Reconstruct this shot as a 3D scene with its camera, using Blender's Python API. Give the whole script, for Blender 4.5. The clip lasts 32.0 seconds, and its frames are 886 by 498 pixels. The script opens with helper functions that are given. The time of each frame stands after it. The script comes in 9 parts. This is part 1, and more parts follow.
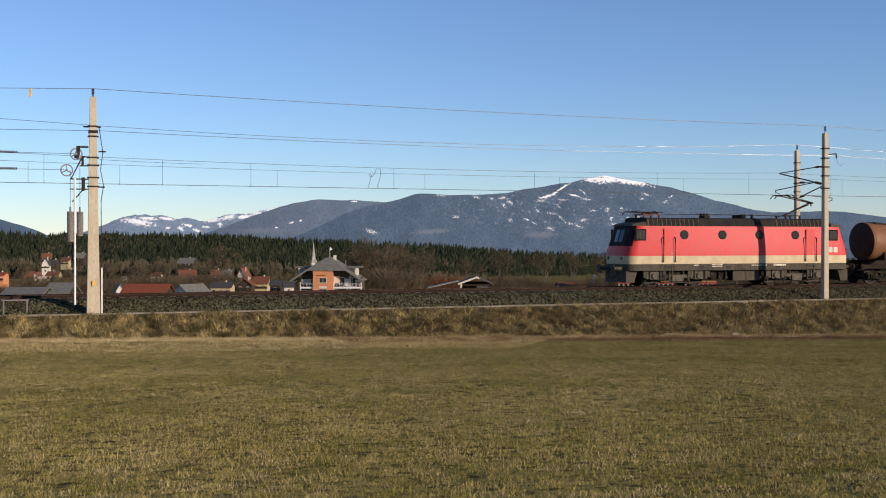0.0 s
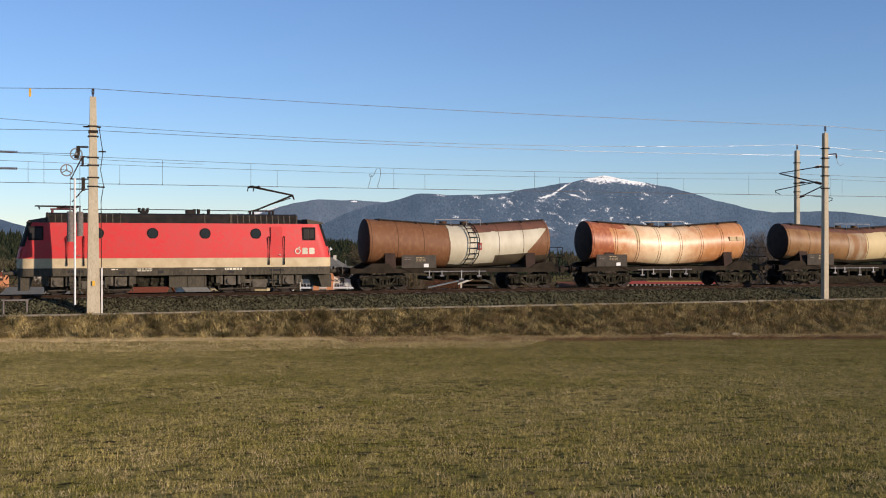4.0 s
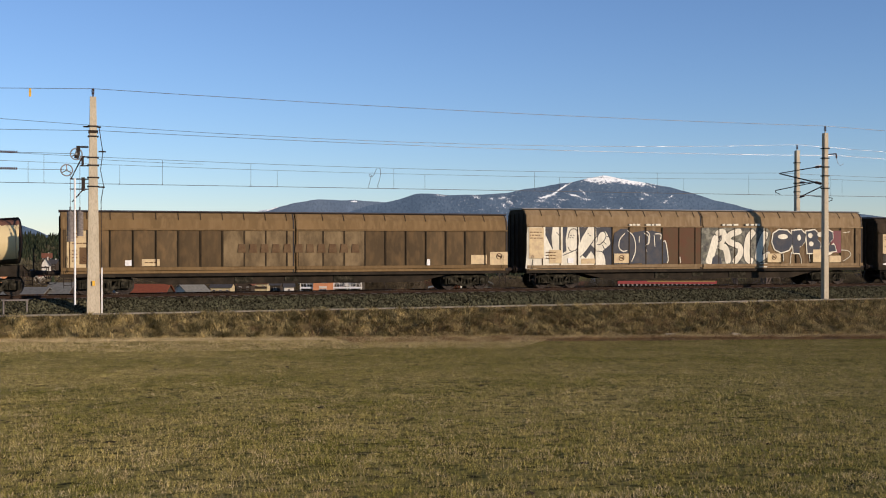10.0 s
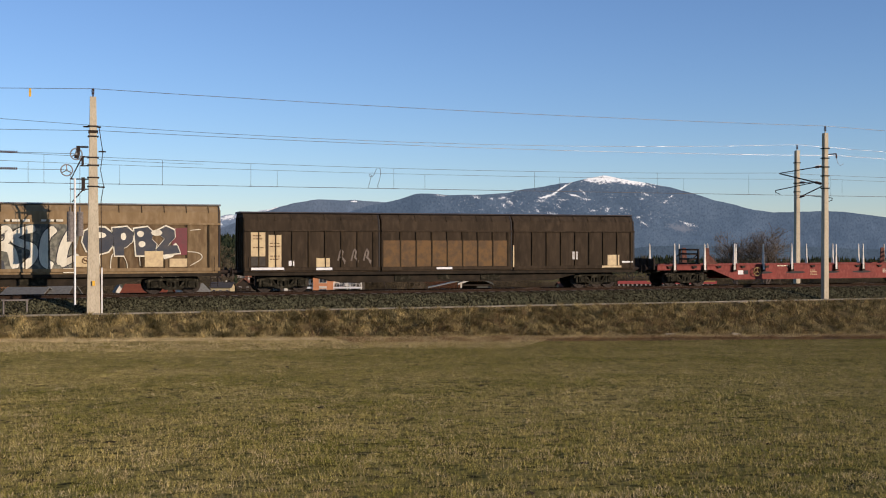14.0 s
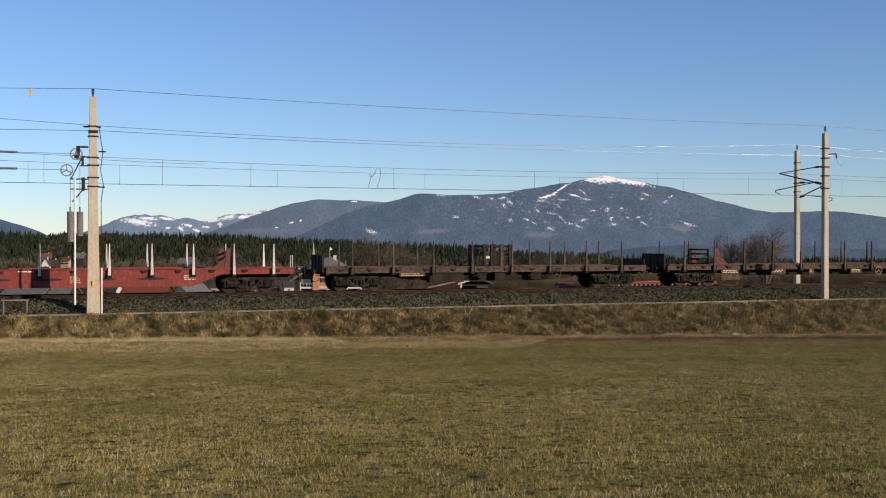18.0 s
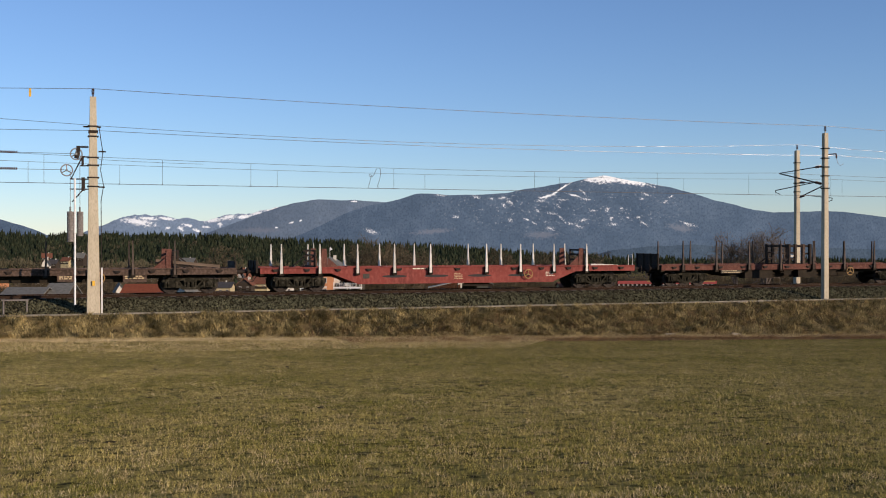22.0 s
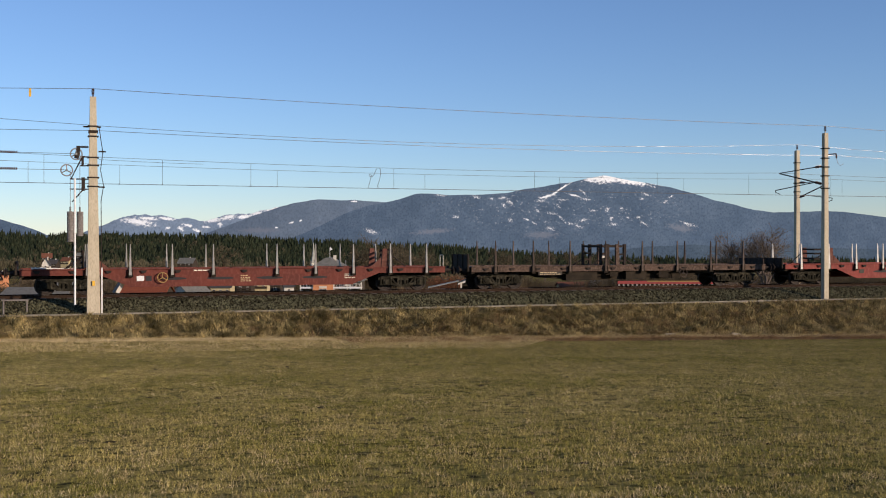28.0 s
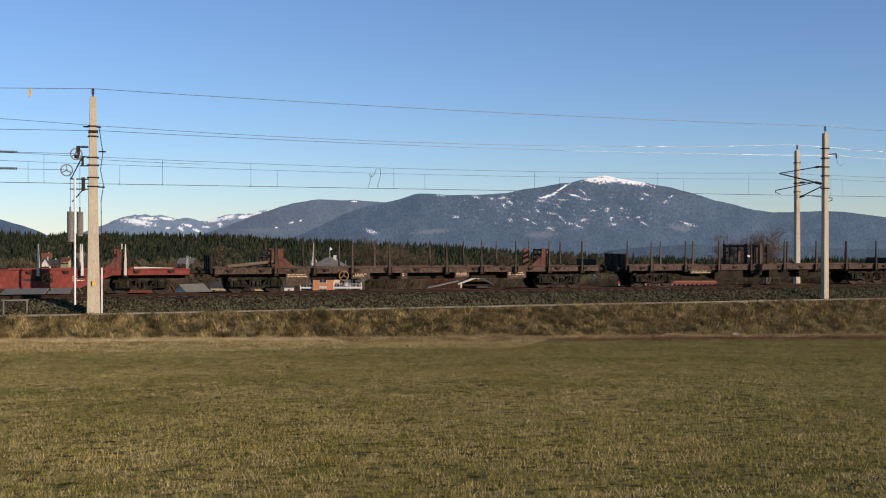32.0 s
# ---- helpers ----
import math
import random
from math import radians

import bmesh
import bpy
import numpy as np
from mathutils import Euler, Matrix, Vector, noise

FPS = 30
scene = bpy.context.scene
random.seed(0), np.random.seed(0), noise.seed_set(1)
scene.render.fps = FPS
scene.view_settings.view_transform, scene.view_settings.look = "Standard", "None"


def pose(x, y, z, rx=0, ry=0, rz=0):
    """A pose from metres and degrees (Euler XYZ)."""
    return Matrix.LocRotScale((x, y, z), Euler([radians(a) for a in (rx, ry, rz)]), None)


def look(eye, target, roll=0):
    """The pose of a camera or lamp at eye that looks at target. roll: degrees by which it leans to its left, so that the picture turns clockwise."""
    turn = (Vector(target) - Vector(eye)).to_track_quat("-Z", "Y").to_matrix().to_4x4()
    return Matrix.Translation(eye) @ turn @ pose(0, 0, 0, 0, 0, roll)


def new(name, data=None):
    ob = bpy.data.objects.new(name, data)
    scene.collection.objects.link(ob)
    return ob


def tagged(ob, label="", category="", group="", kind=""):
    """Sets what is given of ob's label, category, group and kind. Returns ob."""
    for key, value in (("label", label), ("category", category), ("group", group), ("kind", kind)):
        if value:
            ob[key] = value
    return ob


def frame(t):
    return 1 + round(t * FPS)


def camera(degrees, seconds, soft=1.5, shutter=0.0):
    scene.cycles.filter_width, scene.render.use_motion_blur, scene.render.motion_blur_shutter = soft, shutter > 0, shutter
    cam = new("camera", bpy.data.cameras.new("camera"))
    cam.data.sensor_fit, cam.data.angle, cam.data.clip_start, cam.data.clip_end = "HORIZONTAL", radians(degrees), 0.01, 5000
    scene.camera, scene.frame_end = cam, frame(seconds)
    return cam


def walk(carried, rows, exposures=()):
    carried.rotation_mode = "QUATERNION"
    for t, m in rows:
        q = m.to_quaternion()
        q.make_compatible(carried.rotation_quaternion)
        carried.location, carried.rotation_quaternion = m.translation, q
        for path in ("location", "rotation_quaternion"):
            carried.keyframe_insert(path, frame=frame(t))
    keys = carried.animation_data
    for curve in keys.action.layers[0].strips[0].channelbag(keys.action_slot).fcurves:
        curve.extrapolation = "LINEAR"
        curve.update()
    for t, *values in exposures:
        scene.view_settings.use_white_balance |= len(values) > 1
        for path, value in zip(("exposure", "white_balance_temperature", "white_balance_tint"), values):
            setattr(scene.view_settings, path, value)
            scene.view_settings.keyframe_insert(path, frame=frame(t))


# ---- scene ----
# ---- camera ----
YAW = 19.284
EYE = (0.0, -57.6, 2.5)
cam = camera(42.81, 32.0, soft=1.05)
PATH = [
    (0.0, pose(*EYE, 89.685, 0, -YAW)),
    (32.0, pose(*EYE, 89.685, 0, -YAW)),
]
walk(cam, PATH, exposures=[(0.0, 0.1, 6500, 22), (3.0, 0.09, 6500, 22), (7.0, 0.02, 6500, 22), (32.0, 0.02, 6500, 22)])

# ---- world and sun ----
SUN_WAY = Vector((-2.14, 2.90, -0.93)).normalized()     # the way the light travels
world = bpy.data.worlds.new("world")
scene.world = world
world.use_nodes = True
wn = world.node_tree
sky = wn.nodes.new("ShaderNodeTexSky")
sky.sky_type = "NISHITA"
sky.sun_disc = False
sky.sun_elevation = math.asin(-SUN_WAY.z)
sky.sun_rotation = math.atan2(-SUN_WAY.x, -SUN_WAY.y)
sky.altitude = 4000
sky.air_density = 1.5
sky.dust_density = 0.0
sky.ozone_density = 4.5
back = wn.nodes["Background"]
back.inputs[1].default_value = 0.131
wn.links.new(sky.outputs[0], back.inputs[0])
sun = new("sun", bpy.data.lights.new("sun", "SUN"))
sun.data.energy = 4.6
sun.data.angle = radians(0.5)
sun.data.color = (1.0, 0.86, 0.66)
sun.matrix_world = look(Vector((0, 0, 60)) - SUN_WAY * 40, Vector((0, 0, 60)))


# ---- materials ----
def material(name, colour, rough=0.7, metal=0.0, second=None, scale=3.0, mix=(0.4, 0.65), fine=None, fine_scale=40.0,
             bump=0.0, bump_scale=30.0, streak=(1, 1, 1), per_object=0.0, per_island=0.0, spec=0.5, own=True):
    """A base colour with a second colour in patches, fine grain, and relief; streak stretches the patches along an axis."""
    m = bpy.data.materials.new(name)
    m.use_nodes = True
    nt = m.node_tree
    n, l = nt.nodes, nt.links
    b = n["Principled BSDF"]
    b.inputs["Roughness"].default_value = rough
    b.inputs["Metallic"].default_value = metal
    b.inputs["Specular IOR Level"].default_value = spec
    tc = n.new("ShaderNodeTexCoord")
    mp = n.new("ShaderNodeMapping")
    mp.inputs["Scale"].default_value = streak
    l.new(tc.outputs["Object"], mp.inputs["Vector"])
    shift = n.new("ShaderNodeVectorMath")
    info = n.new("ShaderNodeObjectInfo")
    mul = n.new("ShaderNodeMath")
    mul.operation = "MULTIPLY"
    mul.inputs[1].default_value = 37.0 if own else 0.0
    l.new(info.outputs["Random"], mul.inputs[0])
    l.new(mp.outputs[0], shift.inputs[0])
    l.new(mul.outputs[0], shift.inputs[1])
    vec = shift.outputs[0]
    rgb = n.new("ShaderNodeRGB")
    rgb.outputs[0].default_value = (*colour, 1)
    col = rgb.outputs[0]

    def blend(a, bcol, fac):
        x = n.new("ShaderNodeMix")
        x.data_type = "RGBA"
        l.new(fac, x.inputs[0])
        l.new(a, x.inputs[6])
        if isinstance(bcol, tuple):
            x.inputs[7].default_value = (*bcol, 1)
        else:
            l.new(bcol, x.inputs[7])
        return x.outputs[2]

    if second:
        no = n.new("ShaderNodeTexNoise")
        no.inputs["Scale"].default_value = scale
        no.inputs["Detail"].default_value = 7
        no.inputs["Roughness"].default_value = 0.62
        l.new(vec, no.inputs["Vector"])
        r = n.new("ShaderNodeMapRange")
        r.inputs[1].default_value, r.inputs[2].default_value = mix
        l.new(no.outputs[0], r.inputs[0])
        col = blend(col, second, r.outputs[0])
    if fine:
        no = n.new("ShaderNodeTexNoise")
        no.inputs["Scale"].default_value = fine_scale
        no.inputs["Detail"].default_value = 4
        l.new(vec, no.inputs["Vector"])
        r = n.new("ShaderNodeMapRange")
        r.inputs[1].default_value, r.inputs[2].default_value = 0.45, 0.7
        l.new(no.outputs[0], r.inputs[0])
        col = blend(col, fine, r.outputs[0])
    for amount, node, out in ((per_object, "ShaderNodeObjectInfo", "Random"), (per_island, "ShaderNodeNewGeometry", "Random Per Island")):
        if amount:
            g = n.new(node)
            r = n.new("ShaderNodeMapRange")
            r.inputs[3].default_value, r.inputs[4].default_value = 1 - amount, 1 + amount
            l.new(g.outputs[out], r.inputs[0])
            h = n.new("ShaderNodeHueSaturation")
            l.new(r.outputs[0], h.inputs["Value"])
            l.new(col, h.inputs["Color"])
            col = h.outputs[0]
    l.new(col, b.inputs["Base Color"])
    if bump:
        no = n.new("ShaderNodeTexNoise")
        no.inputs["Scale"].default_value = bump_scale
        no.inputs["Detail"].default_value = 6
        l.new(vec, no.inputs["Vector"])
        bp = n.new("ShaderNodeBump")
        bp.inputs["Strength"].default_value = bump
        bp.inputs["Distance"].default_value = 0.05
        l.new(no.outputs[0], bp.inputs["Height"])
        l.new(bp.outputs[0], b.inputs["Normal"])
    return m


M = {}
M["field"] = material("meadow", (0.166, 0.139, 0.030), 0.95, second=(0.255, 0.200, 0.066), scale=0.22, mix=(0.42, 0.66), fine=(0.026, 0.024, 0.009), fine_scale=5, bump=1.0, bump_scale=9, spec=0.02, own=False)
M["blade"] = material("grass_blade", (0.148, 0.137, 0.025), 0.8, second=(0.295, 0.240, 0.078), scale=0.45, mix=(0.36, 0.60), per_island=0.95, spec=0.05, own=False)
M["straw"] = material("dry_grass", (0.365, 0.280, 0.118), 0.9, second=(0.112, 0.092, 0.038), scale=1.3, mix=(0.40, 0.60), per_island=0.8, spec=0.05, own=False)
M["thatch"] = material("matted_dead_grass", (0.150, 0.110, 0.048), 0.95, second=(0.046, 0.035, 0.016), scale=1.5, mix=(0.44, 0.58), fine=(0.20, 0.15, 0.064), fine_scale=7, bump=1.0, bump_scale=4, spec=0.02, own=False)
M["pale_stone"] = material("pale_limestone", (0.34, 0.29, 0.21), 0.9, second=(0.23, 0.19, 0.13), scale=5, bump=0.4, bump_scale=20, spec=0.1)
M["soil"] = material("bare_earth", (0.040, 0.031, 0.020), 0.95, second=(0.066, 0.052, 0.034), scale=14, bump=0.6, bump_scale=40, spec=0.02, own=False)
M["russet"] = material("russet_dead_grass", (0.190, 0.115, 0.054), 0.95, second=(0.105, 0.062, 0.032), scale=0.9, mix=(0.40, 0.60), per_island=0.6, spec=0.03, own=False)
M["pale_straw"] = material("pale_straw", (0.45, 0.35, 0.18), 0.9, second=(0.29, 0.218, 0.10), scale=0.8, mix=(0.4, 0.6), per_island=0.45, spec=0.1, own=False)
M["ballast"] = material("ballast", (0.024, 0.021, 0.010), 0.95, second=(0.012, 0.010, 0.006), scale=4, bump=1.0, bump_scale=12, fine=(0.050, 0.044, 0.022), fine_scale=10, spec=0.02, own=False)
M["rusty_ballast"] = material("rusty_ballast", (0.034, 0.023, 0.013), 0.95, second=(0.018, 0.013, 0.009), scale=3, bump=0.8, bump_scale=20, spec=0.02, own=False)
M["stone"] = material("ballast_stone", (0.088, 0.084, 0.045), 0.9, second=(0.060, 0.054, 0.030), scale=0.8, mix=(0.35, 0.65), per_island=0.95, spec=0.03, own=False)
M["old_concrete"] = material("grimy_concrete", (0.27, 0.24, 0.18), 0.95, second=(0.17, 0.15, 0.11), scale=1.5, fine=(0.12, 0.11, 0.08), fine_scale=8, spec=0.1)
M["concrete"] = material("concrete", (0.52, 0.45, 0.32), 0.9, second=(0.43, 0.365, 0.25), scale=2.5, fine=(0.36, 0.31, 0.22), fine_scale=30, bump=0.2, streak=(1, 1, 0.25), spec=0.2)
M["steel"] = material("galvanised_steel", (0.28, 0.28, 0.27), 0.5, 0.6, second=(0.18, 0.17, 0.16), scale=6)
M["dark_steel"] = material("dark_steel", (0.022, 0.019, 0.017), 0.8, 0.1, second=(0.045, 0.03, 0.02), scale=5, spec=0.15)
M["weight"] = material("cast_weight", (0.20, 0.175, 0.15), 0.85, second=(0.11, 0.09, 0.08), scale=8)
M["white_paint"] = material("white_paint", (0.75, 0.75, 0.72), 0.6, second=(0.6, 0.6, 0.57), scale=6)
M["wire"] = material("copper_wire", (0.09, 0.085, 0.08), 0.6, 0.4)
M["insulator"] = material("brown_porcelain", (0.05, 0.025, 0.02), 0.3)
M["yellow"] = material("yellow_paint", (0.75, 0.42, 0.03), 0.5, second=(0.5, 0.27, 0.03), scale=9)
M["ochre"] = material("faded_ochre_paint", (0.34, 0.19, 0.05), 0.7, second=(0.25, 0.15, 0.05), scale=8)
M["rail"] = material("rail_steel", (0.045, 0.028, 0.019), 0.9, second=(0.028, 0.018, 0.013), scale=5, spec=0.03)
M["rail_top"] = material("polished_rail", (0.16, 0.13, 0.10), 0.6, 0.8)
M["sleeper"] = material("concrete_sleeper", (0.13, 0.105, 0.08), 0.9, second=(0.08, 0.06, 0.045), scale=4)
M["loco_red"] = material("loco_red_paint", (0.62, 0.04, 0.04), 0.5, second=(0.56, 0.055, 0.05), scale=1.2, fine=(0.52, 0.065, 0.055), fine_scale=6, spec=0.25)
M["loco_cream"] = material("loco_cream_paint", (0.56, 0.46, 0.28), 0.6, second=(0.46, 0.36, 0.21), scale=2.0, spec=0.25)
M["loco_grey"] = material("loco_grey_paint", (0.078, 0.068, 0.048), 0.75, second=(0.050, 0.044, 0.032), scale=2.0, streak=(1, 1, 0.4), fine=(0.095, 0.083, 0.06), fine_scale=14, spec=0.1)
# paler than the bogie colour, for axle gear and louvre posts
M["axle_grey"] = material("pale_grey_steel", (0.125, 0.110, 0.084), 0.8, second=(0.070, 0.060, 0.046), scale=4, spec=0.1)
M["loco_roof"] = material("loco_roof_paint", (0.014, 0.013, 0.012), 0.8, second=(0.03, 0.024, 0.02), scale=3, spec=0.15)
M["panto_red"] = material("pantograph_red", (0.14, 0.028, 0.024), 0.7, second=(0.09, 0.022, 0.02), scale=4)
M["loco_mask"] = material("loco_black_mask", (0.014, 0.012, 0.011), 0.7, second=(0.022, 0.019, 0.017), scale=3, spec=0.08)
M["glass"] = material("dark_glass", (0.012, 0.015, 0.018), 0.12, spec=0.4)
M["bogie"] = material("bogie_grime", (0.022, 0.019, 0.013), 0.9, second=(0.095, 0.083, 0.058), scale=5, mix=(0.48, 0.70), fine=(0.010, 0.012, 0.008), fine_scale=20, spec=0.03)
M["wheel"] = material("wheel_steel", (0.05, 0.04, 0.032), 0.7, 0.3, second=(0.025, 0.02, 0.017), scale=6, spec=0.2)
M["box_brown"] = material("brown_wagon_paint", (0.165, 0.106, 0.047), 0.85, second=(0.125, 0.081, 0.036), scale=0.9, mix=(0.38, 0.62), fine=(0.175, 0.115, 0.054), fine_scale=5, streak=(1, 1, 0.3), per_object=0.22, spec=0.12)
M["box_dark"] = material("dark_brown_wagon_paint", (0.044, 0.031, 0.019), 0.85, second=(0.029, 0.021, 0.013), scale=0.9, fine=(0.058, 0.041, 0.025), fine_scale=5, streak=(1, 1, 0.3), per_object=0.1, spec=0.12)
M["box_light"] = material("light_brown_wagon_paint", (0.235, 0.160, 0.080), 0.8, second=(0.180, 0.120, 0.058), scale=0.9, mix=(0.38, 0.62), fine=(0.26, 0.185, 0.10), fine_scale=5, streak=(1, 1, 0.3), per_object=0.12, spec=0.2)
# door sheets: each a darker tone than its wagon's shoulder paint
M["box_pale_sheet"] = material("mid_brown_wagon_sheet", (0.165, 0.112, 0.056), 0.85, second=(0.110, 0.070, 0.036), scale=0.9, mix=(0.34, 0.66), fine=(0.205, 0.145, 0.078), fine_scale=5, streak=(1, 1, 0.35), per_object=0.18, spec=0.15)
M["box_sheet"] = material("darker_brown_wagon_sheet", (0.105, 0.071, 0.035), 0.85, second=(0.072, 0.050, 0.026), scale=0.8, mix=(0.34, 0.66), fine=(0.140, 0.090, 0.042), fine_scale=4, streak=(1, 1, 0.35), per_object=0.24, spec=0.15)
M["box_roof"] = material("wagon_roof", (0.36, 0.35, 0.31), 0.55, 0.2, second=(0.25, 0.24, 0.21), scale=1.5)
M["box_dark_roof"] = material("dark_wagon_roof", (0.05, 0.042, 0.038), 0.7, second=(0.08, 0.065, 0.055), scale=1.5)
M["frame"] = material("wagon_underframe", (0.022, 0.018, 0.013), 0.9, second=(0.040, 0.031, 0.021), scale=2, spec=0.08)
M["rib"] = material("grimy_rib_shaded_end", (0.052, 0.036, 0.019), 0.85, second=(0.030, 0.022, 0.013), scale=2.0, spec=0.1)
M["weld"] = material("rusty_weld_band", (0.115, 0.058, 0.028), 0.7, second=(0.075, 0.040, 0.022), scale=3.0, spec=0.15)
M["seam"] = material("black_rubber", (0.018, 0.016, 0.015), 0.8)
M["tank_rust"] = material("rusty_tank_paint", (0.205, 0.092, 0.038), 0.6, second=(0.165, 0.072, 0.032), scale=0.7, mix=(0.30, 0.70), fine=(0.225, 0.108, 0.048), fine_scale=6, streak=(1, 1, 0.5), spec=0.25)
M["tank_orange"] = material("faded_orange_tank_paint", (0.60, 0.285, 0.110), 0.42, second=(0.47, 0.185, 0.066), scale=0.6, mix=(0.30, 0.70), fine=(0.60, 0.30, 0.13), fine_scale=5, streak=(1, 1, 0.5), spec=0.5)


def worn_sheen(m, x, z, reach, colour):
    """Pale wear and bright sheen put into the paint round one place of the barrel, thinning outwards in streaks."""
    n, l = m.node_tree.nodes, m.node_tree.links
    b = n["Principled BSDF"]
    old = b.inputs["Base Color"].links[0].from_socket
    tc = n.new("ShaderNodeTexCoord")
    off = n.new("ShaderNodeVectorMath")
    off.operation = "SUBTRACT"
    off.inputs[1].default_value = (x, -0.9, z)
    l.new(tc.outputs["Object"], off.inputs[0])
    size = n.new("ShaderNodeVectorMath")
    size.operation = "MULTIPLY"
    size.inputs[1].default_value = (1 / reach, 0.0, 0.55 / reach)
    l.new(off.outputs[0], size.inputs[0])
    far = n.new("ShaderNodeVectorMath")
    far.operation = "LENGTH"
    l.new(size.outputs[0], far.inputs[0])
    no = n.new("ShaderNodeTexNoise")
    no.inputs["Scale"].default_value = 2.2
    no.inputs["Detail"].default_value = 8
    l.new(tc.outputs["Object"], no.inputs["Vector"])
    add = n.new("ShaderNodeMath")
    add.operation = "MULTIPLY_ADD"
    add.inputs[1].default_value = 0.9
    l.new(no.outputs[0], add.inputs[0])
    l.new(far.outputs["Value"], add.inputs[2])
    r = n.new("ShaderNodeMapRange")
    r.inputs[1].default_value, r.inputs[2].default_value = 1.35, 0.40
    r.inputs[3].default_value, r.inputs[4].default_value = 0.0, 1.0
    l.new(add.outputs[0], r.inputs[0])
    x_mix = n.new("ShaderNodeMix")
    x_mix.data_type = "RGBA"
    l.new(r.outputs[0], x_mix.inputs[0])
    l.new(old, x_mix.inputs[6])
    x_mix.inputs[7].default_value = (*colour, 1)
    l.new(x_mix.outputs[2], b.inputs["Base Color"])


# bright middle of the orange barrel: wear and sheen, both as colour
worn_sheen(M["tank_orange"], 5.3, 2.35, 3.3, (0.95, 0.78, 0.50))
M["tank_red"] = material("faded_red_tank_paint", (0.40, 0.125, 0.050), 0.45, second=(0.30, 0.085, 0.038), scale=0.8, mix=(0.30, 0.70), fine=(0.50, 0.20, 0.085), fine_scale=6, streak=(1, 1, 0.5), spec=0.4)
M["tank_hoop"] = material("stained_weld_seam", (0.27, 0.105, 0.042), 0.6, second=(0.17, 0.070, 0.032), scale=3.0, spec=0.2)
M["tank_brown"] = material("olive_brown_tank_paint", (0.300, 0.165, 0.068), 0.5, second=(0.190, 0.090, 0.036), scale=1.1, mix=(0.36, 0.64), fine=(0.27, 0.165, 0.075), fine_scale=6, streak=(1, 1, 0.5), spec=0.25)
M["tank_drip"] = material("pale_dried_spill", (0.40, 0.32, 0.21), 0.6, second=(0.27, 0.14, 0.06), scale=1.6, mix=(0.40, 0.60), streak=(1, 1, 0.2), spec=0.2)
M["tank_cream"] = material("weathered_cream_tank_paint", (0.60, 0.485, 0.255), 0.6, second=(0.52, 0.40, 0.22), scale=0.8, streak=(1, 1, 0.3), spec=0.25)
M["tank_top"] = material("rust_red_tank_crown", (0.180, 0.078, 0.042), 0.7, second=(0.125, 0.055, 0.034), scale=2)
M["tank_white"] = material("dirty_white_tank_paint", (0.58, 0.54, 0.40), 0.55, second=(0.46, 0.41, 0.28), scale=1.2, streak=(1, 1, 0.3))
M["tank_grey"] = material("grimy_tank_belly", (0.10, 0.08, 0.05), 0.8, second=(0.065, 0.052, 0.034), scale=1.5, spec=0.15)
M["tank_end"] = material("dark_tank_end", (0.05, 0.03, 0.022), 0.8, second=(0.03, 0.02, 0.016), scale=2, spec=0.15)
M["cream"] = material("cream_panel_paint", (0.58, 0.45, 0.235), 0.7, second=(0.44, 0.32, 0.18), scale=4)
M["grey_paint"] = material("grey_panel_paint", (0.075, 0.064, 0.05), 0.8, second=(0.05, 0.044, 0.036), scale=4, spec=0.15)
M["flat_dark_red"] = material("grimy_red_wagon_paint", (0.140, 0.034, 0.022), 0.75, second=(0.090, 0.026, 0.018), scale=1.0, mix=(0.35, 0.65), fine=(0.16, 0.05, 0.034), fine_scale=8, streak=(1, 1, 0.5), spec=0.2)
M["flat_red"] = material("red_flat_wagon_paint", (0.215, 0.040, 0.028), 0.7, second=(0.140, 0.032, 0.023), scale=1.0, mix=(0.35, 0.65), fine=(0.25, 0.06, 0.045), fine_scale=8, streak=(1, 1, 0.5), spec=0.2)
M["flat_brown"] = material("brown_flat_wagon_paint", (0.084, 0.056, 0.041), 0.85, second=(0.046, 0.033, 0.024), scale=1.2, fine=(0.135, 0.092, 0.070), fine_scale=8, spec=0.1)
M["flat_rust"] = material("rust_red_flat_wagon_paint", (0.125, 0.050, 0.036), 0.85, second=(0.08, 0.036, 0.027), scale=1.2, fine=(0.16, 0.075, 0.055), fine_scale=8, spec=0.1)
M["stake"] = material("pale_stake_steel", (0.62, 0.58, 0.5), 0.6, second=(0.42, 0.38, 0.31), scale=3, per_object=0.15)
M["stake_grey"] = material("grey_stake_steel", (0.30, 0.29, 0.26), 0.65, second=(0.20, 0.185, 0.16), scale=3, per_object=0.15)
M["stake_brown"] = material("weathered_stake_steel", (0.10, 0.075, 0.058), 0.8, second=(0.055, 0.042, 0.033), scale=3, per_object=0.3, spec=0.1)
M["pale_brown"] = material("fallen_stake_brown", (0.165, 0.120, 0.085), 0.9, second=(0.10, 0.072, 0.05), scale=3, streak=(0.3, 2, 2), spec=0.1)
M["deck"] = material("deck_timber", (0.10, 0.075, 0.06), 0.9, second=(0.06, 0.045, 0.035), scale=3, streak=(0.3, 3, 1))
M["graf_white"] = material("white_spray_paint", (0.74, 0.70, 0.55), 0.8, second=(0.48, 0.44, 0.33), scale=1.6, mix=(0.46, 0.70), fine=(0.62, 0.58, 0.45), fine_scale=14, streak=(1, 1, 0.35), spec=0.15)
M["graf_dark"] = material("dark_spray_paint", (0.045, 0.045, 0.05), 0.8, second=(0.075, 0.068, 0.06), scale=2, streak=(1, 1, 0.4), spec=0.15)
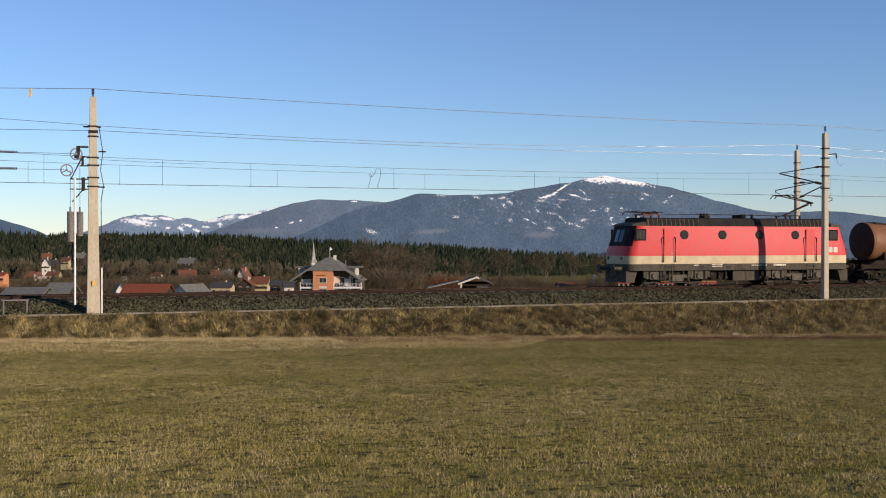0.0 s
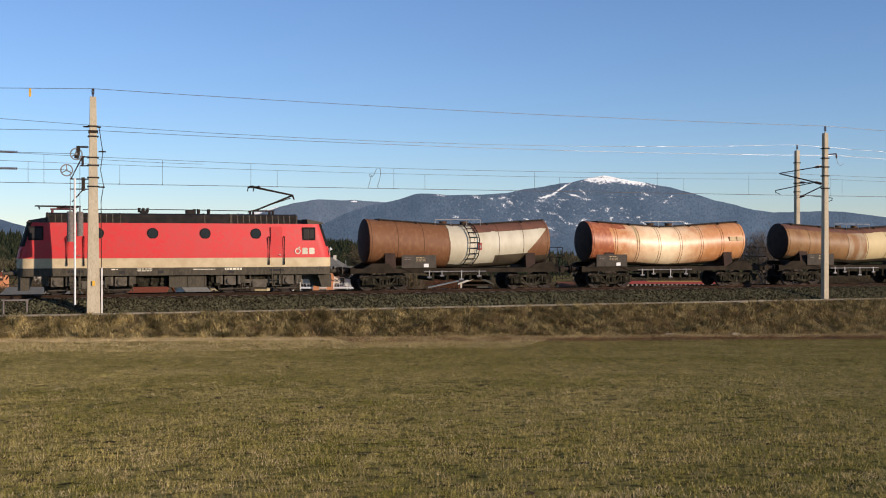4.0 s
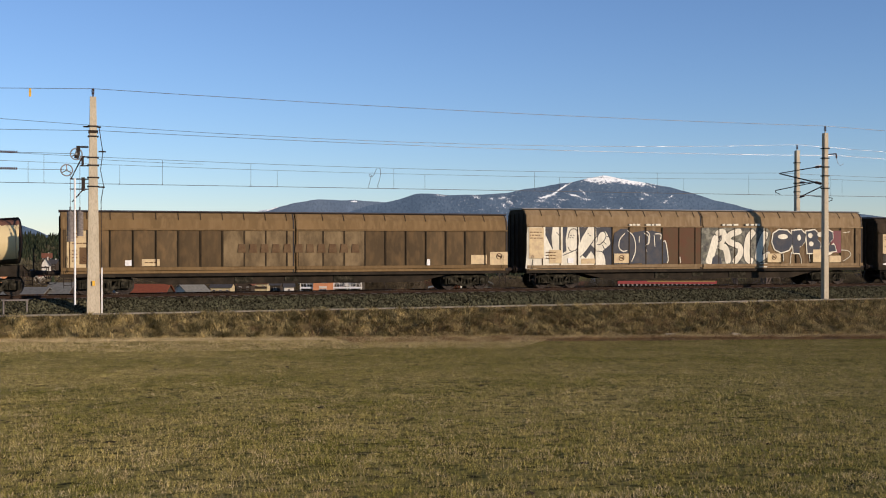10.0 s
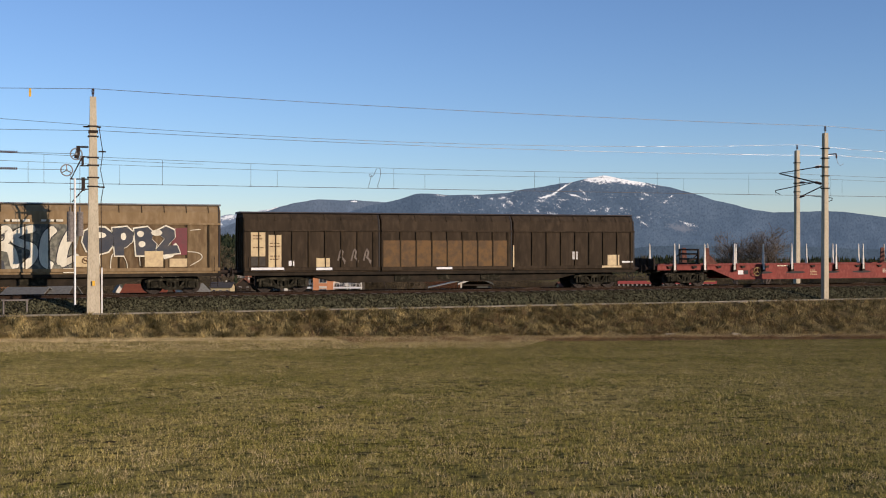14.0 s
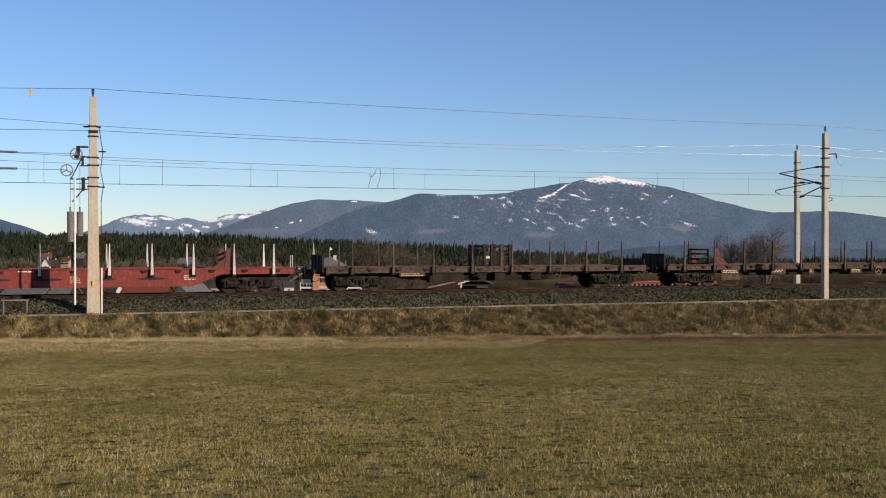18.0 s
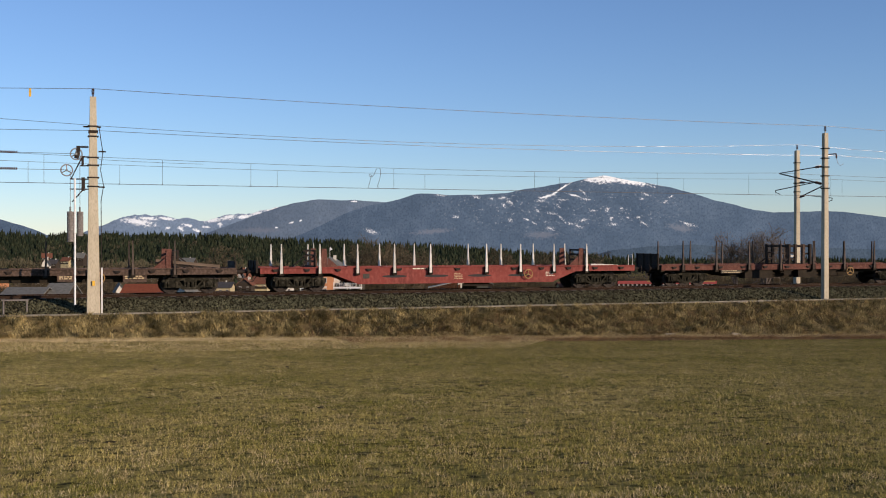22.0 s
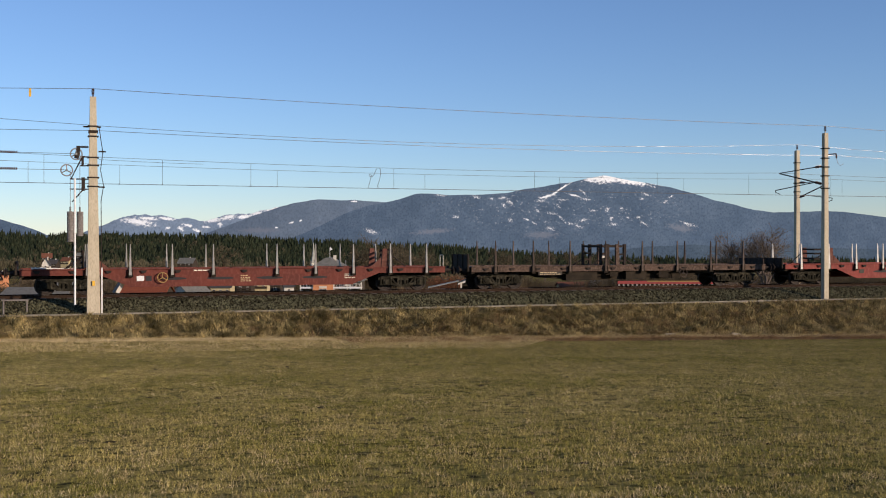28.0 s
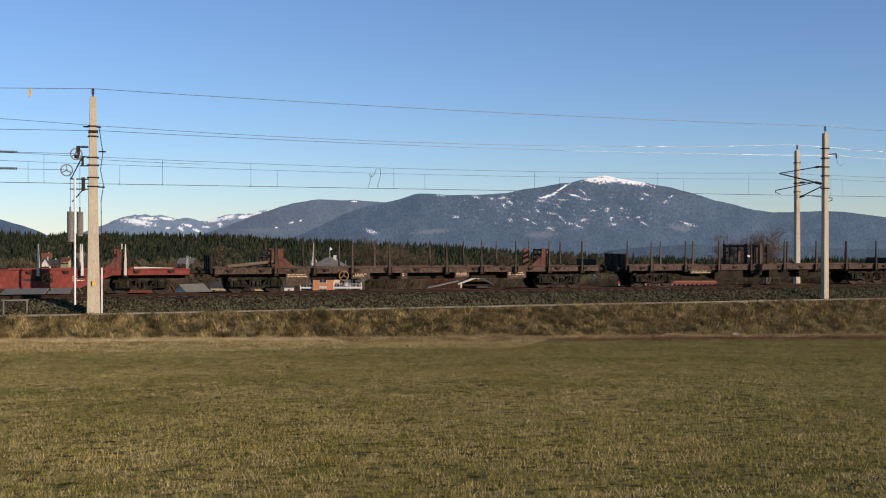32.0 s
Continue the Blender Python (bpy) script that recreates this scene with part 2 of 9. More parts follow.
M["graf_maroon"] = material("maroon_spray_paint", (0.16, 0.03, 0.035), 0.7, second=(0.12, 0.035, 0.035), scale=3)
M["rust_ink"] = material("faded_red_lettering", (0.115, 0.062, 0.030), 0.8, second=(0.15, 0.085, 0.042), scale=4, spec=0.1)
M["conifer"] = material("conifer", (0.017, 0.027, 0.015), 0.9, second=(0.046, 0.050, 0.025), scale=0.055, mix=(0.36, 0.66), per_island=0.4, spec=0.02, own=False)
M["bare_wood"] = material("bare_brown_wood", (0.090, 0.078, 0.048), 0.95, second=(0.058, 0.054, 0.033), scale=0.03, per_island=0.4, spec=0.02, own=False)
M["bark"] = material("bark", (0.13, 0.095, 0.07), 0.95, second=(0.08, 0.06, 0.045), scale=2)
M["twig"] = material("bare_twigs", (0.080, 0.063, 0.039), 0.95, second=(0.108, 0.083, 0.050), scale=0.2, per_island=0.35, spec=0.05)
M["dark_twig"] = material("dark_bare_twigs", (0.115, 0.090, 0.066), 0.95, second=(0.14, 0.108, 0.08), scale=0.3, spec=0.03)
M["red_twig"] = material("reddish_twigs", (0.17, 0.065, 0.032), 0.95, second=(0.12, 0.06, 0.035), scale=0.3, per_island=0.3, spec=0.1)
M["plaster"] = material("white_plaster", (0.62, 0.58, 0.49), 0.9, second=(0.50, 0.46, 0.38), scale=0.8)
# brown timber and glass front, darkened for the shade under the eaves
M["shade_wall"] = material("brown_front_eaves_shade", (0.085, 0.072, 0.052), 0.8, second=(0.05, 0.043, 0.033), scale=0.7, spec=0.2)
M["orange_wall"] = material("orange_plaster", (0.56, 0.23, 0.095), 0.9, second=(0.48, 0.20, 0.09), scale=0.8)
M["yellow_wall"] = material("yellow_plaster", (0.46, 0.38, 0.21), 0.9, second=(0.34, 0.27, 0.15), scale=0.8)
M["red_roof"] = material("red_roof_tiles", (0.25, 0.074, 0.035), 0.85, second=(0.19, 0.055, 0.03), scale=1.2, spec=0.08)
M["orange_roof"] = material("brown_roof_tiles", (0.19, 0.075, 0.042), 0.9, second=(0.12, 0.055, 0.035), scale=1.2, spec=0.1)
M["grey_roof"] = material("grey_roof_slates", (0.17, 0.165, 0.14), 0.85, second=(0.12, 0.118, 0.10), scale=1.2, spec=0.15)
M["dark_roof"] = material("dark_slate_roof", (0.075, 0.07, 0.065), 0.85, second=(0.05, 0.047, 0.043), scale=1.0, spec=0.15)
M["mossy_roof"] = material("mossy_roof", (0.10, 0.098, 0.075), 0.9, second=(0.07, 0.068, 0.055), scale=0.8, spec=0.1)
M["dark_wood"] = material("dark_timber", (0.055, 0.042, 0.030), 0.9, second=(0.035, 0.027, 0.02), scale=2, spec=0.1)
M["pane"] = material("window_pane", (0.03, 0.035, 0.04), 0.1, spec=0.8)
M["metal_roof"] = material("pale_metal_roof", (0.33, 0.33, 0.28), 0.7, second=(0.24, 0.24, 0.20), scale=1, spec=0.15)
M["fence_red"] = material("red_fence_paint", (0.30, 0.04, 0.033), 0.7, second=(0.22, 0.04, 0.033), scale=2)
M["old_white"] = material("weathered_white_boards", (0.30, 0.28, 0.24), 0.8, second=(0.20, 0.18, 0.15), scale=3)


def paler_side(m, x0, x1, gain):
    """The sward is paler by gain towards x0, unchanged towards x1."""
    n, l = m.node_tree.nodes, m.node_tree.links
    b = n["Principled BSDF"]
    old = b.inputs["Base Color"].links[0].from_socket
    tc = n.new("ShaderNodeTexCoord")
    sep = n.new("ShaderNodeSeparateXYZ")
    l.new(tc.outputs["Object"], sep.inputs[0])
    r = n.new("ShaderNodeMapRange")
    r.inputs[1].default_value, r.inputs[2].default_value = x0, x1
    r.inputs[3].default_value, r.inputs[4].default_value = gain, 1.0
    l.new(sep.outputs[0], r.inputs[0])
    h = n.new("ShaderNodeHueSaturation")
    l.new(r.outputs[0], h.inputs["Value"])
    l.new(old, h.inputs["Color"])
    l.new(h.outputs[0], b.inputs["Base Color"])


for key in ("field", "blade", "pale_straw", "straw"):
    paler_side(M[key], -4.0, 24.0, 1.24)


def mountain_material(name, low, high, fields=(), speckle=None, pale=(), clearings=()):
    """Wooded slopes, distance haze put into their bluish colours. fields: snow (along, up, half length, half height,
    slant); pale: cleared ground and a patch of greyish haze; clearings: snow broken up by trees; speckle: (along, half
    width, up, half height) of the flank with snowy clearings.
    """
    m = bpy.data.materials.new(name)
    m.use_nodes = True
    n, l = m.node_tree.nodes, m.node_tree.links
    b = n["Principled BSDF"]
    b.inputs["Roughness"].default_value = 1.0
    b.inputs["Specular IOR Level"].default_value = 0.0
    geo = n.new("ShaderNodeNewGeometry")
    uv = n.new("ShaderNodeUVMap")
    uv.uv_map = "slope"

    def noise_of(scale, detail=6, stretch=(1, 1, 1), rough=0.6, turn=0.0):
        mp = n.new("ShaderNodeMapping")
        mp.inputs["Scale"].default_value = stretch
        mp.inputs["Rotation"].default_value = (0, 0, radians(turn))
        l.new(uv.outputs[0], mp.inputs[0])
        t = n.new("ShaderNodeTexNoise")
        t.inputs["Scale"].default_value = scale
        t.inputs["Detail"].default_value = detail
        t.inputs["Roughness"].default_value = rough
        l.new(mp.outputs[0], t.inputs["Vector"])
        return t.outputs[0]

    def ranged(x, a, c):
        r = n.new("ShaderNodeMapRange")
        r.inputs[1].default_value, r.inputs[2].default_value = a, c
        l.new(x, r.inputs[0])
        return r.outputs[0]

    def math_node(op, a, c):
        x = n.new("ShaderNodeMath")
        x.operation = op
        for i, v in enumerate((a, c)):
            if isinstance(v, (int, float)):
                x.inputs[i].default_value = v
            else:
                l.new(v, x.inputs[i])
        return x.outputs[0]

    def blend(a, c, fac):
        x = n.new("ShaderNodeMix")
        x.data_type = "RGBA"
        l.new(fac, x.inputs[0])
        for v, sock in ((a, x.inputs[6]), (c, x.inputs[7])):
            if isinstance(v, tuple):
                sock.default_value = (*v, 1)
            else:
                l.new(v, sock)
        return x.outputs[2]

    def nearest(spots):
        """Distance to the nearest of the ovals: 1 at an oval's edge."""
        out = None
        for a, up, ra, ru, slant in spots:
            mp = n.new("ShaderNodeMapping")
            mp.vector_type = "TEXTURE"
            mp.inputs["Location"].default_value = (a, up, 0)
            mp.inputs["Rotation"].default_value = (0, 0, radians(slant))
            mp.inputs["Scale"].default_value = (ra, ru, 1)
            l.new(uv.outputs[0], mp.inputs[0])
            far = n.new("ShaderNodeVectorMath")
            far.operation = "LENGTH"
            l.new(mp.outputs[0], far.inputs[0])
            out = far.outputs["Value"] if out is None else math_node("MINIMUM", out, far.outputs["Value"])
        return out

    # low and high already hold the aerial haze as blue
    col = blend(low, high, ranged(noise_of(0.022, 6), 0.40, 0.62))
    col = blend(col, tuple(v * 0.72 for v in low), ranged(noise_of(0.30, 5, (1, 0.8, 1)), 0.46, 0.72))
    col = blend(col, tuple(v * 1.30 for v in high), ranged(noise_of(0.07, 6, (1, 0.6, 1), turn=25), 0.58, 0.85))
    ragged = math_node("MULTIPLY", math_node("SUBTRACT", noise_of(0.20, 8, (1, 1.3, 1), 0.76, 20), 0.47), 4.2)
    if pale:
        col = blend(col, (0.19, 0.215, 0.25), math_node("MULTIPLY", ranged(math_node("ADD", nearest(pale), ragged), 1.1, 0.6), 0.6))
    snow = None
    if fields:
        snow = math_node("MULTIPLY", ranged(math_node("ADD", nearest(fields), ragged), 1.05, 0.60), 0.95)
    if clearings:
        broken = math_node("MULTIPLY", math_node("SUBTRACT", noise_of(0.42, 6, (1, 0.8, 1), 0.7, 10), 0.44), 6.5)
        open_ground = math_node("MULTIPLY", ranged(math_node("ADD", nearest(clearings), broken), 1.15, 0.35), 0.8)
        snow = open_ground if snow is None else math_node("MAXIMUM", snow, open_ground)
    if speckle:
        a, ra, up, ru = speckle
        zone = ranged(nearest(((a, up, ra, ru, 0),)), 1.0, 0.55)
        groups = ranged(noise_of(0.035, 3), 0.40, 0.56)
        spots = ranged(noise_of(0.20, 5, (0.8, 1.35, 1), 0.75, 18), 0.57, 0.72)
        some = math_node("MULTIPLY", math_node("MULTIPLY", zone, groups), math_node("MULTIPLY", spots, 0.75))
        snow = some if snow is None else math_node("MAXIMUM", snow, some)
    if snow is not None:
        col = blend(col, (0.86, 0.90, 0.88), snow)
    l.new(col, b.inputs["Base Color"])
    # normals lean towards one fixed direction, flattening the shading as distance haze would
    soft = n.new("ShaderNodeVectorMath")
    soft.operation = "MULTIPLY_ADD"
    soft.inputs[1].default_value = (0.4, 0.4, 0.4)
    soft.inputs[2].default_value = (0.05, -0.30, 0.42)
    l.new(geo.outputs["Normal"], soft.inputs[0])
    unit = n.new("ShaderNodeVectorMath")
    unit.operation = "NORMALIZE"
    l.new(soft.outputs[0], unit.inputs[0])
    l.new(unit.outputs[0], b.inputs["Normal"])
    return m


# ---- mesh helpers ----
def box(bm, x0, x1, y0, y1, z0, z1):
    v = [bm.verts.new(p) for p in ((x0, y0, z0), (x1, y0, z0), (x1, y1, z0), (x0, y1, z0), (x0, y0, z1), (x1, y0, z1), (x1, y1, z1), (x0, y1, z1))]
    for f in ((0, 3, 2, 1), (4, 5, 6, 7), (0, 1, 5, 4), (1, 2, 6, 5), (2, 3, 7, 6), (3, 0, 4, 7)):
        bm.faces.new([v[i] for i in f])
    return v


def tube(bm, a, c, r0, r1=None, seg=8, caps=True):
    a, c = Vector(a), Vector(c)
    r1 = r0 if r1 is None else r1
    q = (c - a).to_track_quat("Z", "Y")
    rings = []
    for p, r in ((a, r0), (c, r1)):
        rings.append([bm.verts.new(p + q @ Vector((r * math.cos(2 * math.pi * i / seg), r * math.sin(2 * math.pi * i / seg), 0))) for i in range(seg)])
    for i in range(seg):
        bm.faces.new((rings[0][i], rings[0][(i + 1) % seg], rings[1][(i + 1) % seg], rings[1][i]))
    if caps:
        bm.faces.new(rings[0][::-1])
        bm.faces.new(rings[1])


def chain(bm, points, r, seg=6):
    """One bent bar through the points."""
    pts = [Vector(q) for q in points]
    rings = []
    for i, q in enumerate(pts):
        way = (pts[min(i + 1, len(pts) - 1)] - pts[max(i - 1, 0)]).normalized()
        turn = way.to_track_quat("Z", "Y") if abs(way.z) < 0.95 else way.to_track_quat("Z", "X")
        if abs(way.y) < 1e-6 and len(pts) > 2:
            side = Vector((0, 1, 0))
            up = way.cross(side)
            rings.append([q + r * (side * math.cos(2 * math.pi * k / seg) + up * math.sin(2 * math.pi * k / seg)) for k in range(seg)])
        else:
            rings.append([q + turn @ Vector((r * math.cos(2 * math.pi * k / seg), r * math.sin(2 * math.pi * k / seg), 0)) for k in range(seg)])
    loft(bm, rings)


def loft(bm, rings, closed=True, caps=True):
    """Skins a row of rings of equal length."""
    made = [[bm.verts.new(p) for p in ring] for ring in rings]
    n = len(made[0])
    for a, c in zip(made, made[1:]):
        for i in range(n if closed else n - 1):
            bm.faces.new((a[i], a[(i + 1) % n], c[(i + 1) % n], c[i]))
    if caps:
        bm.faces.new(made[0][::-1])
        bm.faces.new(made[-1])
    return made


def slab(bm, outline, y0, y1):
    """A plate cut to an outline in x and z, from y0 to y1."""
    loft(bm, [[(x, y0, z) for x, z in outline], [(x, y1, z) for x, z in outline]])


def ring_bar(bm, centre, radius, r, axis="y", seg=16):
    pts = []
    for i in range(seg + 1):
        a = 2 * math.pi * i / seg
        u, v = radius * math.cos(a), radius * math.sin(a)
        pts.append(Vector(centre) + (Vector((u, 0, v)) if axis == "y" else Vector((0, u, v))))
    chain(bm, pts, r, 5)


def mesh_of(name, bm, mat, smooth=False, bevel=0.0):
    if bevel:
        bmesh.ops.bevel(bm, geom=bm.edges[:], offset=bevel, segments=2, affect="EDGES", profile=0.7)
    bmesh.ops.recalc_face_normals(bm, faces=bm.faces[:])
    me = bpy.data.meshes.new(name)
    bm.to_mesh(me)
    bm.free()
    me.materials.append(mat)
    if smooth:
        me.shade_smooth()
        me.set_sharp_from_angle(angle=radians(35))
    return me


def part(name, bm, mat, parent=None, label="", smooth=False, bevel=0.0):
    ob = new(name, bm if isinstance(bm, bpy.types.Mesh) else mesh_of(name, bm, mat, smooth, bevel))
    ob.parent = parent
    return tagged(ob, label)


def thing(name, label, category, at=None, group="", kind=""):
    ob = tagged(new(name), label, category, group, kind)
    ob.empty_display_size = 0.3
    if at is not None:
        ob.matrix_basis = at
    return ob


def cuboid(*size):
    bm = bmesh.new()
    box(bm, *size)
    return bm


def soup(name, verts, faces, mat):
    """One mesh from numpy arrays of corners and of triangles or quads."""
    me = bpy.data.meshes.new(name)
    k = faces.shape[1]
    me.vertices.add(len(verts))
    me.vertices.foreach_set("co", np.ascontiguousarray(verts, dtype=np.float32).ravel())
    me.loops.add(faces.size)
    me.loops.foreach_set("vertex_index", np.ascontiguousarray(faces, dtype=np.int32).ravel())
    me.polygons.add(len(faces))
    me.polygons.foreach_set("loop_start", np.arange(0, faces.size, k, dtype=np.int32))
    me.update(calc_edges=True)
    me.validate()
    me.materials.append(mat)
    return me


YAW_R = radians(YAW)


def spot(across, depth):
    """A place in the valley: metres across and metres away from the viewpoint."""
    c, s = math.cos(YAW_R), math.sin(YAW_R)
    return EYE[0] + c * across + s * depth, EYE[1] - s * across + c * depth


# ---- ground ----
PROFILE = [(-3000, 0.6), (-57.6, 0.6), (-40, -0.5), (-24, -1.45), (-12, -1.92), (-7.5, -1.86), (-5.1, -0.75), (-4.4, -0.68), (8.8, -1.0), (14, -3.0),
           (60, -8.0), (140, -11.0), (300, -16.0), (420, -20.0), (700, -30.0), (1000, -38.0), (1500, -44.0), (5000, -50.0)]


def bank_foot(x):
    """Where the bank meets the meadow: y and height."""
    k = min(max(x, -25.0), 70.0) - 7.4
    return -7.2 - 0.10 * k, -1.70 - 0.015 * k


def ground_z(x, y):
    if y >= -5.1:
        return float(np.interp(y, [q[0] for q in PROFILE], [q[1] for q in PROFILE]))
    fy, fz = bank_foot(x)
    if y > fy:
        return -0.75 + (fz + 0.75) * (y + 5.1) / (fy + 5.1) + 0.13 * noise.noise(Vector((x * 0.5, y * 0.8, 3))) + 0.09 * noise.noise(Vector((x * 1.5, y * 1.6, 7)))
    t = min(1.0, (y - fy) / (-57.6 - fy))
    return fz + (0.6 - fz) * t ** 1.25 + 0.06 * noise.noise(Vector((x * 0.15, y * 0.15, 0))) * min(1, (fy - y) / 6)


def strip_width(x):
    """How far the pale straw reaches from the foot of the bank."""
    return 5.5 if x < 17 else max(1.3, 5.5 - (x - 17) * 0.9)


def build_ground():
    xs = sorted(set([-4900.0, -3000, -1500, -800, -400, -200, -120, -70, -40] + list(np.arange(-25, 75.1, 1.0)) + [85, 100, 130, 180, 260, 400, 700, 1200, 2000, 3200, 4900]))
    ys = sorted(set([-3000.0, -1000, -400, -200, -120, -90, -75, -66] + list(np.arange(-60, -16, 1.0)) + list(np.arange(-16, -4.3, 0.3)) + [-4.4, 8.8, 11, 14, 20, 30, 45, 60, 80, 110, 140, 200, 300, 450, 600, 900, 1400, 2200, 3200, 4900]))
    verts = np.array([(x, y, ground_z(x, y)) for y in ys for x in xs])
    n = len(xs)
    faces = np.array([(j * n + i, j * n + i + 1, (j + 1) * n + i + 1, (j + 1) * n + i) for j in range(len(ys) - 1) for i in range(n - 1)])
    me = soup("ground", verts, faces, M["field"])
    me.materials.append(M["thatch"])
    me.materials.append(M["pale_straw"])
    me.materials.append(M["russet"])
    index = []
    for j in range(len(ys) - 1):
        for i in range(n - 1):
            y, foot = (ys[j] + ys[j + 1]) / 2, bank_foot(xs[i] + 0.5)[0]
            index.append(1 if foot < y < -4.0 else 2 if foot - 0.4 * strip_width(xs[i]) < y <= foot else 3 if xs[i] > 13 and foot - 4.2 < y <= foot else 0)
    index = np.array(index, dtype=np.int32)
    me.polygons.foreach_set("material_index", index)
    tagged(new("ground", me), "olive and straw coloured winter meadow below a dry railway bank", "ground", kind="structure")


build_ground()


def build_ballast():
    bm = bmesh.new()
    sec = [(-4.3, -0.72), (-2.35, -0.24), (-1.6, -0.16), (1.5, -0.16), (2.6, -0.55), (6.1, -0.55), (6.85, -0.62), (8.7, -1.1)]
    loft(bm, [[(x, y, z) for y, z in sec] for x in (-400, -60, -20, 20, 60, 120, 500)])
    tagged(part("ballast_bed", bm, M["ballast"]), "dark grey crushed stone ballast bed under two tracks", "ballast", kind="structure")
    for y0, y1, z in ((-2.2, 1.7, -0.135), (2.9, 6.1, -0.525)):
        bm = bmesh.new()
        loft(bm, [[(x, y, h) for y, h in ((y0, z - 0.055), (y0 + 0.6, z), (y1 - 0.3, z), (y1, z - 0.1), (y0 + 0.6, z - 0.12))] for x in (-400, -20, 60, 500)])
        tagged(part("rusty_ballast", bm, M["rusty_ballast"]), "rust-brown ballast between the rails", "ballast", kind="structure")
    trough = thing("cable_trough", "pale concrete cable trough covers along the ballast", "cable trough", kind="structure")
    me = mesh_of("cover", cuboid(0.0, 0.985, -4.86, -4.7, -0.83, -0.655), M["old_concrete"])
    for i in range(80):
        ob = part("cover", me, None, trough)
        ob.location = (-14.0 + i, 0, 0.012 * noise.noise(Vector((i * 0.37, 0, 5))))


build_ballast()


def build_track(y0, z0, tag):
    tr = thing("railway_track", tag, "railway track", pose(0, y0, z0), kind="structure")
    for side in (-0.7535, 0.7535):
        bm = bmesh.new()
        sec = [(-0.07, -0.16), (0.07, -0.16), (0.07, -0.145), (0.012, -0.12), (0.012, -0.045), (0.036, -0.03), (0.036, -0.002), (-0.036, -0.002), (-0.036, -0.03), (-0.012, -0.045), (-0.012, -0.12), (-0.07, -0.145)]
        loft(bm, [[(x, side + y, z) for y, z in sec] for x in (-400, 0, 100, 500)])
        r = part("rail", bm, M["rail"], tr)
        part("rail_head", cuboid(-400, 500, side - 0.03, side + 0.03, -0.0021, 0.0), M["rail_top"], r, "polished running surface")
    bm = bmesh.new()
    loft(bm, [[(x0, y, z) for y, z in ((-1.3, -0.30), (1.3, -0.30), (1.3, -0.17), (0.9, -0.15), (0.3, -0.19), (-0.3, -0.19), (-0.9, -0.15), (-1.3, -0.17))] for x0 in (-0.13, 0.13)])
    me = mesh_of("sleeper", bm, M["sleeper"])
    for i in range(150):
        ob = part("sleeper", me, None, tr)
        ob.location = (-20 + 0.6 * i, 0, 0.035)


build_track(0.0, 0.0, "rusty steel rails on concrete sleepers, the near track")
build_track(4.5, -0.39, "rusty steel rails on concrete sleepers, the second track")


# ---- the train ----
RUN = [-0.01, -7.74, -15.64, -23.79, -31.93, -40.36, -48.89, -57.77, -66.76, -75.73, -84.85, -94.17, -103.84, -113.6, -123.42, -133.47, -143.82,
       -154.57, -165.26, -176.18, -187.50, -198.92, -210.63, -222.75, -234.96, -247.14, -259.85, -272.90, -286.20, -299.70, -313.52, -327.50, -341.80]


def run(t):
    """How far the train has gone along the track at t seconds, as it gathers speed."""
    i = min(int(t), 31)
    p = RUN[max(i - 1, 0):i + 3]
    if i == 0:
        p = [2 * RUN[0] - RUN[1]] + p
    if len(p) < 4:
        p = p + [2 * p[-1] - p[-2]]
    u = t - i
    return 0.5 * (2 * p[1] + (p[2] - p[0]) * u + (2 * p[0] - 5 * p[1] + 4 * p[2] - p[3]) * u * u + (3 * p[1] - p[0] - 3 * p[2] + p[3]) * u ** 3)


VEHICLES = []      # (thing, front end of the vehicle at 0 s)
WHEELSETS = []     # (wheelset, radius, place in the bogie, front end of the vehicle)


def wheelset_mesh(radius):
    bm = bmesh.new()
    tube(bm, (0, -0.85, 0), (0, 0.85, 0), 0.08, seg=8)
    for s in (-1, 1):
        sec = [(0.66, radius + 0.028), (0.69, radius + 0.028), (0.70, radius), (0.80, radius - 0.004), (0.80, radius - 0.08), (0.76, radius - 0.1), (0.755, 0.2), (0.83, 0.14), (0.83, 0.0), (0.66, 0.0), (0.66, 0.14), (0.70, 0.2), (0.715, radius - 0.1), (0.66, radius - 0.08)]
        seg = 24
        rings = [[(r * math.cos(2 * math.pi * i / seg), s * y, r * math.sin(2 * math.pi * i / seg)) for y, r in sec] for i in range(seg)]
        loft(bm, rings + [rings[0]], caps=False)
        for i in range(4):
            a = math.pi / 2 * i + 0.4
            box(bm, 0.3 * math.cos(a) - 0.05, 0.3 * math.cos(a) + 0.05, min(s * 0.757, s * 0.79), max(s * 0.757, s * 0.79), 0.3 * math.sin(a) - 0.05, 0.3 * math.sin(a) + 0.05)
    bmesh.ops.remove_doubles(bm, verts=bm.verts[:], dist=0.0005)
    return mesh_of("wheelset", bm, M["wheel"])


WHEEL = {0.46: wheelset_mesh(0.46), 0.625: wheelset_mesh(0.625)}


